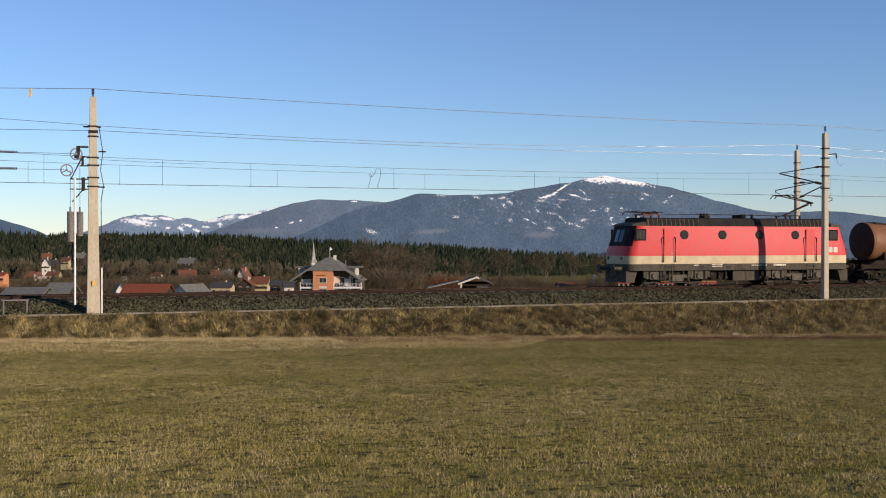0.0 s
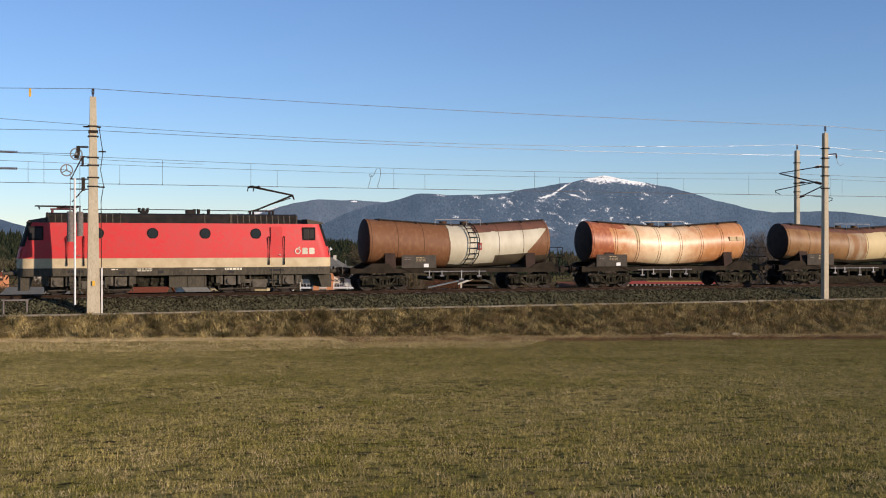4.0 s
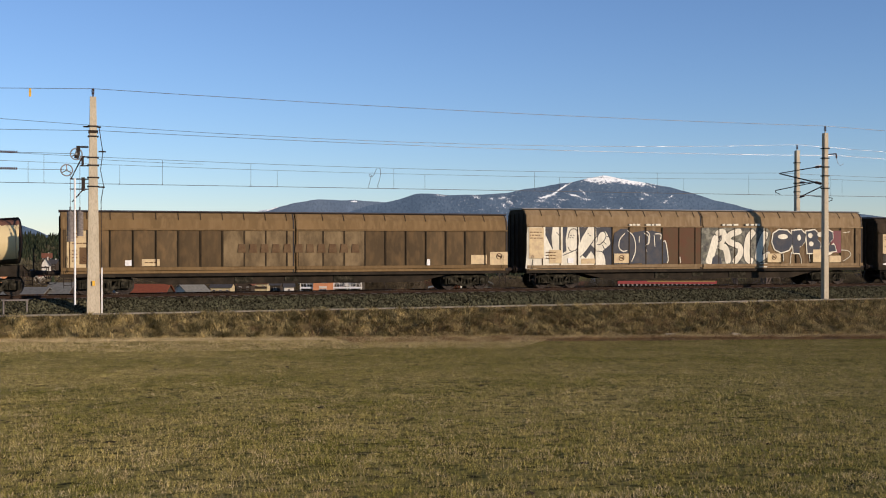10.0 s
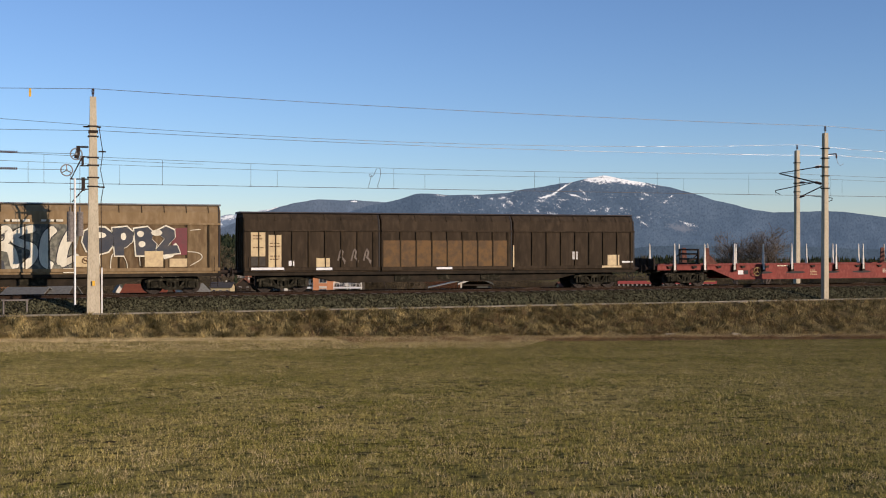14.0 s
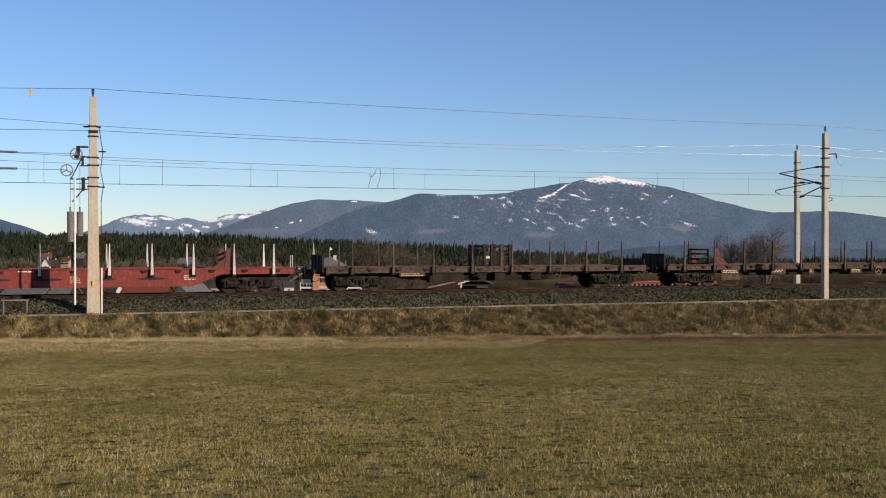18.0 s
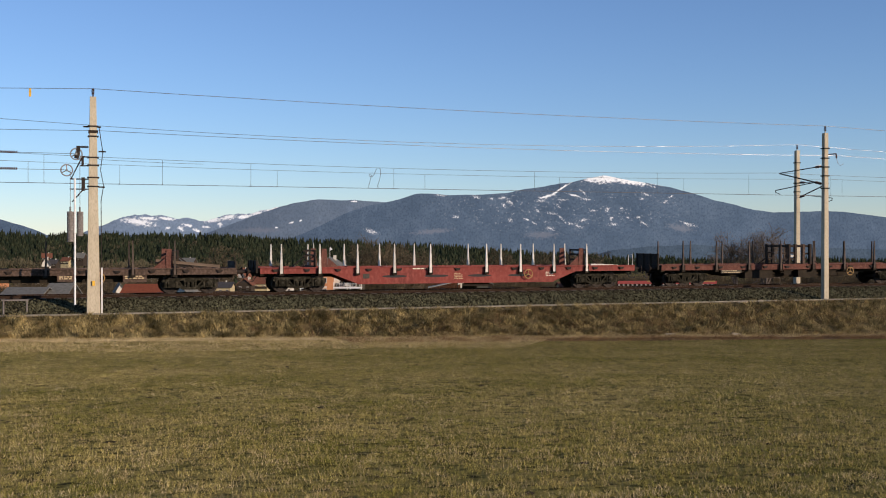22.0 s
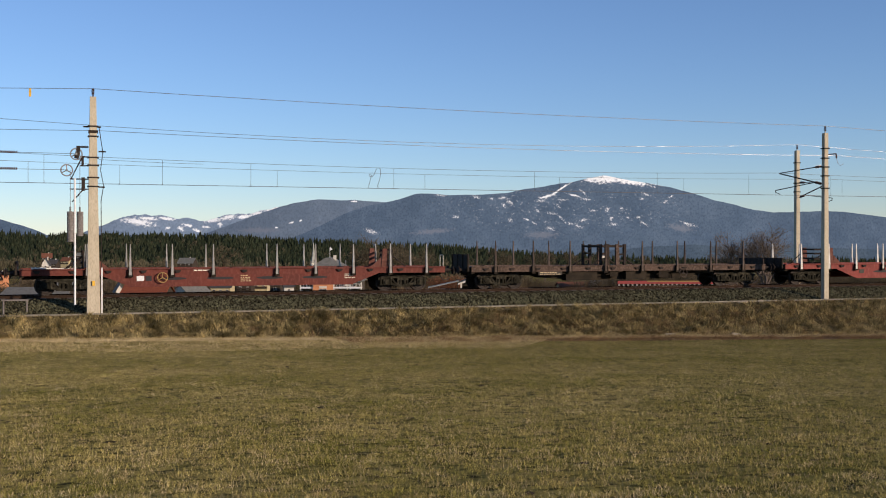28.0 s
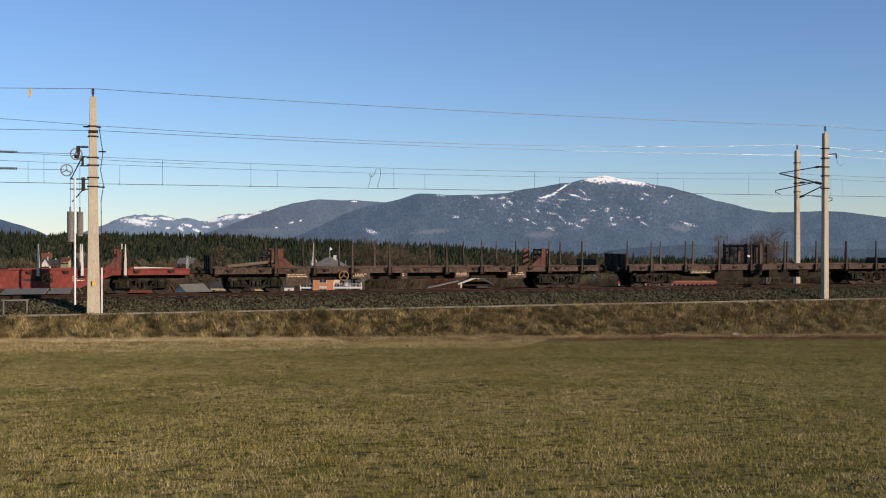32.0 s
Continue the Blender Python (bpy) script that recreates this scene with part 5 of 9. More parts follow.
def long_flat(front, kind, flip=False, stakes="red", gone="", paint=None):
    """A long stake wagon with fish-bellied side sills, 21 m over its deck; the outermost stakes of the end called gone lie on the deck."""
    L = 21.05
    red = kind == "red"
    paint = paint or (M["flat_red"] if red else M["flat_brown"])
    wg = vehicle("flat_wagon", "empty red stake wagon with deep side sills and pale stakes" if red else "empty brown stake wagon with weathered stakes and hand wheel", "flat wagon", front, "stake wagons")
    for s in (-1, 1):
        bm = bmesh.new()
        slab(bm, [(0.0, 0.94), (0.0, 1.25), (L, 1.25), (L, 0.94)], *sorted((s * 1.26, s * 1.33)))
        box(bm, 0.0, L, *sorted((s * 1.2, s * 1.38)), 1.21, 1.26)
        sill = part("side_sill", bm, paint, wg)
        bm = bmesh.new()
        low, out = (0.40, 1.32) if red else (0.62, 0.70)
        slab(bm, [(3.6, 0.945), (5.0, low), (L - 5.0, low), (L - 3.6, 0.945)], *sorted((s * (out - 0.07), s * out)))
        box(bm, 5.0, L - 5.0, *sorted((s * (out - 0.12), s * (out + 0.04))), low - 0.03, low + 0.02)
        part("belly_sill", bm, paint if red else M["frame"], sill)
        # black oval plates stand for the dark inside the sill's long holes
        for x in (7.0, 9.3, 11.75, 14.05) if red else ():
            bm = bmesh.new()
            pts = [(x + 0.68 * math.cos(radians(a)), 0.76 + 0.07 * math.sin(radians(a))) for a in range(0, 360, 24)]
            slab(bm, pts, *sorted((s * 1.318, s * 1.326)))
            part("sill_opening", bm, M["seam"], sill, "long dark oval plate in place of a hole in the sill")
        for i in range(13):
            x = 0.75 + i * 1.62
            bm = bmesh.new()
            slab(bm, [(x - 0.16, 1.17), (x + 0.16, 1.17), (x + 0.1, 1.05), (x - 0.05, 1.03)], *sorted((s * 1.325, s * 1.42)))
            part("lashing_hook", bm, M["dark_steel"], sill)
    for i in range(36):
        bm = bmesh.new()
        box(bm, 0.05 + i * 0.582, 0.05 + i * 0.582 + 0.565, -1.25, 1.25, 1.16, 1.215)
        part("deck_plank", bm, M["deck"], wg)
    bm = bmesh.new()
    for y in (-0.5, 0.5):
        box(bm, 0.1, L - 0.1, y - 0.09, y + 0.09, 0.75, 1.15)
    box(bm, 0.0, 0.2, -1.25, 1.25, 0.85, 1.2)
    box(bm, L - 0.2, L, -1.25, 1.25, 0.85, 1.2)
    part("underframe", bm, M["frame"], wg)
    for i in range(5):
        for end, x in (("front", 1.05 + i * 1.975), ("rear", L - 1.05 - i * 1.975)):
            if i or end != gone:
                stake_pair(wg, x, stakes if red else "brown")
    load_rack(wg, 2.85, M["flat_rust"], 1)
    load_rack(wg, L - 2.85, M["flat_rust"], -1)
    hand_wheel(wg, 6.5 if flip else 14.5, 0.82, M["ochre"])
    end_walls(wg, L, not red, 1.6 if red else 1.88)
    if red:
        part("label_plate", cuboid(5.3, 5.65, -1.337, -1.33, 0.66, 0.9), M["white_paint"] if flip else M["grey_paint"], wg)
        if flip:
            part("label_plate", cuboid(5.72, 6.0, -1.337, -1.33, 0.66, 0.9), M["seam"], wg)
    else:
        for k, (x, w, z) in enumerate(((3.55, 1.2, 0.34), (6.95, 1.0, 0.64), (9.6, 0.36, 0.62), (12.6, 0.8, 0.66), (15.6, 1.1, 0.60))):
            panel_box = part("equipment_panel", cuboid(x, x + w, -1.30, -1.24, z, 0.93), M["flat_brown"], wg, "brown lettered panel under the sill")
            bars(panel_box, x + 0.08, -1.306, 0.86, w - 0.2, 2, M["cream"], high=0.05, seed=20 + k)
        # stakes of the gone end, fallen aslant over the deck
        ends = ((0.7, 1.30), (3.6, 1.62)) if gone == "front" else ((L - 0.8, 1.30), (L - 3.9, 1.64))
        for y, drop in ((-1.08, 0.0), (-0.6, -0.10)):
            bm = bmesh.new()
            (xa, za), (xb, zb) = ends
            loft(bm, [[(x, yy, z + dz + drop * k) for yy, dz in ((y, -0.07), (y + 0.14, -0.07), (y + 0.14, 0.07), (y, 0.07))] for x, z, k in ((xa, za + 0.03, 0), (xb, zb, 1))])
            part("load_bar", bm, M["pale_brown"], wg, "pale brown fallen stake lying aslant on the deck")
    if red and gone:
        x = 0.5 if gone == "front" else L - 2.6
        for y, shift in ((-1.05, 0.0), (-0.7, 0.35)):
            bm = bmesh.new()
            slab(bm, [(x + shift, 1.216), (x + shift + 1.55, 1.216), (x + shift + 1.55, 1.26), (x + shift, 1.34)], y - 0.06, y + 0.06)
            part("loose_stake", bm, M["stake"], wg, "pale stake lying on the deck")
    if red:
        bars(wg, 8.0, -1.336, 1.12, 1.0, 1, M["graf_white"], high=0.06, seed=5)
        bars(wg, 15.6, -1.336, 0.88, 0.55, 3, M["graf_white"], seed=6)
        bars(wg, 10.3, -1.336, 0.86, 0.5, 4, M["cream"], seed=7)
    buffers_and_coupler(wg, 0.0, -1, M["dark_steel"])
    buffers_and_coupler(wg, L, 1, M["dark_steel"])
    bm = bmesh.new()
    for y in (-1.2, -0.7):
        tube(bm, (L - 0.06, y, 1.2), (L - 0.06, y, 1.85), 0.02, seg=5)
    tube(bm, (L - 0.06, -1.2, 1.85), (L - 0.06, -0.7, 1.85), 0.02, seg=5)
    part("shunter_rail", bm, M["stake"] if red else M["dark_steel"], wg)
    for x in (2.05, L - 2.25):
        add_bogie(wg, x, 1.85, 0.46, front)
    return wg


def rack_flat(front, paint, label, shift=0.0):
    """A shorter stake wagon with a tall rack near its middle (moved along by shift) and dark end boards."""
    L = 18.4
    rusty = M["flat_brown"]
    wg = vehicle("rack_wagon", label, "flat wagon", front, "rack wagons")
    for s in (-1, 1):
        bm = bmesh.new()
        slab(bm, [(0.0, 0.93), (0.0, 1.24), (L, 1.24), (L, 0.93)], *sorted((s * 1.27, s * 1.33)))
        box(bm, 0.0, L, *sorted((s * 1.2, s * 1.36)), 1.2, 1.25)
        sill = part("side_sill", bm, paint, wg)
        for i in range(12):
            x = 0.8 + i * 1.52
            bm = bmesh.new()
            slab(bm, [(x - 0.16, 1.14), (x + 0.16, 1.14), (x + 0.1, 1.03), (x - 0.05, 1.01)], *sorted((s * 1.325, s * 1.40)))
            part("lashing_hook", bm, M["dark_steel"], sill)
        bm = bmesh.new()
        slab(bm, [(3.4, 0.93), (4.6, 0.56), (6.2, 0.46), (L - 6.2, 0.46), (L - 4.6, 0.56), (L - 3.4, 0.93)], *sorted((s * 0.6, s * 0.75)))
        part("truss_sill", bm, M["frame"], sill)
    for i in range(31):
        part("deck_plank", cuboid(0.05 + i * 0.592, 0.05 + i * 0.592 + 0.575, -1.26, 1.26, 1.15, 1.205), M["deck"], wg)
    bm = bmesh.new()
    for y in (-0.5, 0.5):
        box(bm, 0.1, L - 0.1, y - 0.1, y + 0.1, 0.72, 1.14)
    box(bm, 0.0, 0.2, -1.28, 1.28, 0.85, 1.2)
    box(bm, L - 0.2, L, -1.28, 1.28, 0.85, 1.2)
    for x, w, z in ((5.6, 1.9, 0.42), (8.3, 0.5, 0.62), (9.3, 1.3, 0.46), (11.4, 0.6, 0.55)):
        box(bm, x, x + w, -1.2, -0.6, z, 0.9)
    for x in (4.9, 8.0, 11.2):
        tube(bm, (x, -1.25, 0.72), (x + 1.1, -1.25, 0.93), 0.03, seg=5)
    part("underframe", bm, M["frame"], wg)
    for x in (1.35, 3.55, 5.75, 7.93, 10.22, 12.46, 14.65, 16.83):
        stake_pair(wg, x, "brown")
    # the middle rack: portal frames with cross bars
    rack = part("middle_rack", cuboid(8.6 + shift, 10.3 + shift, -1.0, 1.0, 1.206, 1.26), M["dark_steel"], wg, "dark portal rack at mid deck")
    for x, wide in ((8.72 + shift, 0.12), (9.15 + shift, 0.15), (9.72 + shift, 0.17), (10.2 + shift, 0.15)):
        for y in (-1.1, 1.1):
            part("rack_post", cuboid(x - wide / 2, x + wide / 2, y - 0.08, y + 0.08, 1.2, 2.42), rusty if wide > 0.16 else M["dark_steel"], rack)
        part("rack_bar", cuboid(x - 0.05, x + 0.05, -1.02, 1.02, 2.24, 2.36), M["dark_steel"], rack)
    for y in (-1.1, 1.1):
        for x0, x1, heights_of in ((8.79, 9.07, (1.5, 1.85, 2.26)), (9.24, 9.63, (2.28,)), (9.82, 10.12, (1.45, 1.8, 2.25))):
            for z in heights_of:
                part("rack_bar", cuboid(x0 + shift, x1 + shift, y - 0.05, y + 0.05, z, z + 0.10), M["dark_steel"], rack)
        for x0, x1 in ((8.1, 8.66), (10.85, 10.28)):
            bm = bmesh.new()
            tube(bm, (x0 + shift, y, 1.22), (x1 + shift, y, 1.55), 0.04, seg=5)
            part("rack_brace", bm, M["dark_steel"], rack)
    part("rack_plate", cuboid(8.81 + shift, 9.05 + shift, -1.12, -1.08, 1.66, 1.78), M["stake"], rack, "pale steel plate")
    end_walls(wg, L, True)
    part("label_plate", cuboid(3.9, 5.3, -1.31, -1.28, 0.74, 0.925), M["grey_paint"], wg)
    bars(wg, 4.0, -1.312, 0.86, 1.2, 2, M["cream"], seed=8)
    hand_wheel(wg, 12.8, 0.80, M["ochre"] if paint == M["flat_rust"] else M["stake_brown"])
    buffers_and_coupler(wg, 0.0, -1, M["dark_steel"])
    buffers_and_coupler(wg, L, 1, M["dark_steel"])
    for x in (1.8, L - 1.85):
        add_bogie(wg, x, 1.8, 0.46, front)
    return wg


BROWN_RACK = "empty brown stake wagon with a dark rack at mid deck"
long_flat(155.95, "red", flip=True)
rack_flat(178.65, M["flat_brown"], BROWN_RACK)
long_flat(198.45, "brown", gone="rear")
long_flat(220.65, "red", gone="rear")
rack_flat(243.42, M["flat_rust"], "empty rust-red stake wagon with a dark rack at mid deck")
long_flat(262.65, "red")
long_flat(284.95, "red", flip=True, stakes="grey", gone="front", paint=M["flat_dark_red"])
rack_flat(307.5, M["flat_brown"], BROWN_RACK, -0.95)
long_flat(327.3, "red", gone="rear")
long_flat(349.57, "brown", flip=True, gone="front")
rack_flat(372.55, M["flat_brown"], BROWN_RACK, -0.95)


# ---- paintwork and panels of the covered wagons ----
M["box_tan"] = material("pale_scrubbed_paint", (0.215, 0.155, 0.080), 0.85, second=(0.10, 0.070, 0.036), scale=1.4, mix=(0.38, 0.62), streak=(1, 1, 0.5), spec=0.15)
M["box_brown_dark"] = material("grimy_wagon_paint", (0.11, 0.066, 0.032), 0.85, second=(0.15, 0.09, 0.045), scale=1.2, mix=(0.35, 0.65), spec=0.15, streak=(1, 1, 0.3))
M["faded_ink"] = material("worn_red_lettering", (0.105, 0.062, 0.032), 0.85, second=(0.145, 0.094, 0.048), scale=3.0, spec=0.1)
M["box_scuff"] = material("scuffed_paint", (0.098, 0.064, 0.036), 0.85, second=(0.150, 0.088, 0.038), scale=3.0, mix=(0.4, 0.6), spec=0.15)
M["graf_grey"] = material("misty_grey_spray_paint", (0.150, 0.148, 0.110), 0.85, second=(0.075, 0.075, 0.068), scale=2.2, mix=(0.38, 0.62), fine=(0.26, 0.25, 0.19), fine_scale=5, spec=0.15)
M["graf_blue"] = material("blue_grey_spray_paint", (0.055, 0.062, 0.075), 0.85, second=(0.09, 0.085, 0.08), scale=2.0, spec=0.15)
M["graf_maroon2"] = material("rusty_stain", (0.112, 0.056, 0.032), 0.85, second=(0.098, 0.064, 0.035), scale=1.5, spec=0.15)
M["grey_paint2"] = material("chalk_scribble", (0.19, 0.16, 0.13), 0.85, second=(0.13, 0.10, 0.08), scale=6.0, spec=0.15)


def paint(parent, name, mat, y, outline, label=""):
    bm = bmesh.new()
    slab(bm, outline, y, -1.35)
    return part(name, bm, M[mat], parent, label)


def stroke(parent, name, mat, y, points, wide):
    """A rounded stroke of paint through the points, in x and z."""
    pts = [Vector(q) for q in points]
    line = []
    for k in range(len(pts) - 1):
        p0, p1, p2, p3 = pts[max(k - 1, 0)], pts[k], pts[k + 1], pts[min(k + 2, len(pts) - 1)]
        for i in range(5):
            u = i / 5
            line.append(0.5 * (2 * p1 + (p2 - p0) * u + (2 * p0 - 5 * p1 + 4 * p2 - p3) * u * u + (3 * p1 - p0 - 3 * p2 + p3) * u ** 3))
    line.append(pts[-1])
    bm = bmesh.new()
    rows = []
    for k, q in enumerate(line):
        way = (line[min(k + 1, len(line) - 1)] - line[max(k - 1, 0)]).normalized()
        end = min(k, len(line) - 1 - k)
        side = Vector((-way.y, way.x)) * wide / 2 * (0.6 if end == 0 else 0.92 if end == 1 else 1.0)
        rows.append([(q.x + e * side.x, yy, q.y + e * side.y) for e, yy in ((1, y), (-1, y), (-1, -1.352), (1, -1.352))])
    loft(bm, rows)
    return part(name, bm, M[mat], parent)


def panel(parent, name, mat, y, x0, x1, z0, z1, label=""):
    return part(name, cuboid(x0, x1, y, -1.35, z0, z1), M[mat], parent, label)


panel(b1, "data_panel", "cream", -1.372, 0.46, 1.43, 1.32, 3.08, "cream lettering panel")
panel(b1, "dark_field", "box_brown_dark", -1.376, 0.87, 1.41, 1.48, 2.28)
no_entry_mark(b1, 1.16, 1.76, 0.15, -1.385)
bars(b1, 0.54, -1.382, 2.91, 0.27, 2, M["rust_ink"], 0.16, 0.05, seed=11)
bars(b1, 0.56, -1.382, 2.45, 0.73, 1, M["rust_ink"], 0.16, 0.05, seed=12)
bars(b1, 0.54, -1.382, 2.09, 0.24, 4, M["rust_ink"], 0.16, 0.05, seed=13)
panel(b1, "white_label", "white_paint", -1.372, 2.96, 3.26, 1.39, 1.66)
panel(b1, "data_panel", "cream", -1.372, 3.74, 4.58, 1.38, 1.71, "cream lettering panel")
bars(b1, 3.88, -1.382, 1.52, 0.56, 1, M["rust_ink"], 0.16, 0.05, seed=14)
panel(b1, "worn_strip", "cream", -1.372, 0.3, 0.4, 1.32, 3.16)
panel(b1, "white_label", "white_paint", -1.372, 18.18, 18.4, 1.32, 1.64)
panel(b1, "data_panel", "cream", -1.372, 20.71, 21.61, 1.37, 1.85)
panel(b1, "data_panel", "cream", -1.372, 21.79, 22.81, 1.27, 2.01)
no_entry_mark(b1, 22.32, 1.78, 0.15, -1.385)
for x0, x1 in ((7.65, 8.65), (8.715, 9.715), (9.78, 10.78), (10.85, 11.10), (11.40, 12.64), (12.72, 13.74), (13.82, 14.85)):
    panel(b1, "clean_patch", "box_tan", -1.366, x0, x1, 1.33, 3.08, "paler scrubbed patch of wall")
for i in range(8):
    x0 = 7.23 if i == 0 else 7.30 + 0.861 * i + 0.035
    panel(b3, "scuffed_patch", "box_scuff", -1.366, x0, 7.30 + 0.861 * (i + 1) - 0.035, 1.26, 2.62, "scuffed tan patch of wall")
paint(b1, "wordmark_block", "faded_ink", -1.40, [(8.34, 2.02), (8.39, 2.44), (8.7, 2.44), (8.75, 2.01)])
paint(b1, "wordmark_block", "faded_ink", -1.40, [(8.9, 2.01), (8.95, 2.44), (9.27, 2.44), (9.31, 2.01)])
paint(b1, "wordmark_block", "faded_ink", -1.40, [(9.47, 2.01), (9.52, 2.44), (9.83, 2.44), (9.88, 2.01)])
paint(b1, "wordmark_block", "faded_ink", -1.40, [(10.04, 2.01), (10.09, 2.44), (10.41, 2.44), (10.46, 2.01)])
paint(b1, "wordmark_block", "faded_ink", -1.40, [(10.62, 2.01), (10.67, 2.44), (10.98, 2.44), (11.04, 2.01)])
paint(b1, "wordmark_block", "faded_ink", -1.40, [(11.2, 2.01), (11.25, 2.44), (11.57, 2.44), (11.62, 2.01)])
paint(b1, "wordmark_block", "faded_ink", -1.40, [(11.78, 2.01), (11.83, 2.44), (12.15, 2.44), (12.2, 2.01)])
paint(b1, "wordmark_block", "faded_ink", -1.40, [(12.36, 2.01), (12.41, 2.44), (12.74, 2.44), (12.79, 2.0)])
paint(b1, "wordmark_block", "faded_ink", -1.40, [(12.95, 2.0), (13.0, 2.44), (13.33, 2.44), (13.38, 2.0)])
paint(b1, "wordmark_block", "faded_ink", -1.40, [(13.54, 2.0), (13.6, 2.44), (13.92, 2.44), (13.98, 2.0)])
paint(b1, "wordmark_block", "faded_ink", -1.40, [(14.14, 2.0), (14.19, 2.44), (14.52, 2.44), (14.57, 2.0)])
paint(b2, "spray_ground", "graf_white", -1.368, [(0.03, 2.99), (0.08, 3.35), (4.4, 3.37), (4.71, 3.23), (4.94, 2.92), (5.11, 2.44), (4.88, 2.16), (4.62, 2.05), (4.82, 1.65), (4.88, 1.26), (4.71, 1.12), (-0.05, 1.1), (0.03, 1.95)], "big white spray lettering")
paint(b2, "spray_blob", "graf_blue", -1.3694, [(1.13, 3.36), (1.57, 3.36), (1.5, 2.88), (1.55, 2.14), (1.13, 2.93)])
paint(b2, "spray_blob", "graf_blue", -1.3698, [(2.17, 3.36), (2.47, 3.36), (2.35, 2.69), (2.39, 2.04), (2.17, 1.94)])
paint(b2, "spray_blob", "graf_blue", -1.3702, [(3.17, 3.36), (3.72, 3.36), (3.35, 2.79), (3.22, 2.49)])
paint(b2, "spray_blob", "graf_blue", -1.3706, [(3.37, 1.8), (3.88, 2.39), (4.18, 2.14), (4.16, 1.7), (3.88, 2.04), (3.57, 1.65)])
paint(b2, "spray_blob", "graf_blue", -1.3710, [(4.18, 3.36), (5.21, 3.36), (5.21, 1.12), (4.82, 1.12), (4.74, 1.75), (4.59, 2.04), (5.05, 2.39), (5.1, 2.64), (4.8, 3.13), (4.49, 3.08), (4.23, 2.79)])
stroke(b2, "spray_outline", "graf_dark", -1.3714, [(1.13, 3.23), (1.33, 3.18), (1.43, 2.79), (1.57, 2.14)], 0.045)
stroke(b2, "spray_outline", "graf_dark", -1.3718, [(2.47, 2.69), (2.62, 3.18), (2.97, 3.23), (3.12, 2.79), (3.05, 2.19), (2.67, 2.04), (2.47, 2.29)], 0.045)
stroke(b2, "spray_outline", "graf_dark", -1.3722, [(2.17, 1.8), (2.62, 1.97), (2.99, 2.04), (3.02, 1.3)], 0.045)
stroke(b2, "spray_outline", "graf_dark", -1.3726, [(4.23, 2.49), (4.39, 3.08), (4.69, 3.13), (4.8, 2.79), (4.49, 2.44), (4.26, 2.39)], 0.045)
stroke(b2, "spray_outline", "graf_dark", -1.3730, [(4.59, 2.39), (4.8, 2.09), (5.08, 2.39), (5.05, 2.79), (4.85, 2.84)], 0.045)
stroke(b2, "spray_outline", "graf_dark", -1.3734, [(4.18, 2.04), (4.59, 1.99), (4.78, 1.6), (4.8, 1.18)], 0.045)
stroke(b2, "spray_outline", "graf_dark", -1.3738, [(3.22, 1.7), (3.57, 2.04), (4.18, 2.79), (4.59, 3.33)], 0.045)
stroke(b2, "spray_outline", "graf_dark", -1.3742, [(0.16, 1.14), (2.17, 1.11), (4.78, 1.16)], 0.045)
stroke(b2, "spray_outline", "graf_dark", -1.3746, [(1.62, 1.3), (1.82, 1.12), (2.07, 1.08)], 0.045)
stroke(b2, "spray_outline", "graf_dark", -1.3750, [(0.38, 1.6), (0.32, 1.18)], 0.045)
stroke(b2, "spray_dot", "graf_dark", -1.3754, [(1.78, 3.03), (1.82, 3.06), (1.87, 3.0)], 0.030)
stroke(b2, "spray_dot", "graf_dark", -1.3758, [(1.88, 2.93), (1.92, 2.96), (1.97, 2.9)], 0.030)
stroke(b2, "spray_dot", "graf_dark", -1.3762, [(2.63, 2.88), (2.67, 2.91), (2.72, 2.86)], 0.030)
stroke(b2, "spray_dot", "graf_dark", -1.3766, [(2.73, 2.77), (2.77, 2.8), (2.82, 2.74)], 0.030)
stroke(b2, "spray_dot", "graf_dark", -1.3770, [(2.58, 2.79), (2.62, 2.82), (2.67, 2.76)], 0.030)
stroke(b2, "spray_dot", "graf_dark", -1.3774, [(3.68, 2.98), (3.72, 3.01), (3.77, 2.95)], 0.030)
stroke(b2, "spray_dot", "graf_dark", -1.3778, [(3.78, 2.88), (3.83, 2.91), (3.88, 2.86)], 0.030)
stroke(b2, "spray_dot", "graf_dark", -1.3782, [(4.65, 2.51), (4.69, 2.54), (4.74, 2.48)], 0.030)
stroke(b2, "spray_dot", "graf_dark", -1.3786, [(4.73, 2.43), (4.78, 2.46), (4.83, 2.4)], 0.030)
stroke(b2, "spray_dot", "graf_dark", -1.3790, [(2.78, 2.9), (2.82, 2.93), (2.87, 2.87)], 0.030)
paint(b2, "spray_blob", "graf_blue", -1.3798, [(5.33, 3.03), (5.73, 3.28), (6.14, 3.3), (6.25, 2.98), (6.61, 3.1), (7.3, 3.2), (7.72, 3.16), (7.72, 1.38), (6.67, 1.34), (5.31, 1.3), (5.25, 2.19)])
paint(b2, "spray_blob", "graf_blue", -1.3802, [(7.09, 3.15), (7.72, 3.19), (8.31, 3.05), (8.37, 2.64), (8.67, 2.49), (8.71, 1.35), (7.83, 1.29), (7.09, 1.29)])
stroke(b2, "spray_line", "graf_white", -1.3806, [(5.99, 3.03), (5.67, 2.69), (5.62, 2.24), (5.85, 2.03), (6.14, 2.07)], 0.060)
stroke(b2, "spray_line", "graf_white", -1.3810, [(6.14, 3.18), (6.51, 2.88), (6.65, 2.39), (6.61, 1.89), (6.4, 1.45)], 0.050)
stroke(b2, "spray_line", "graf_white", -1.3814, [(6.9, 2.88), (6.88, 2.49)], 0.040)
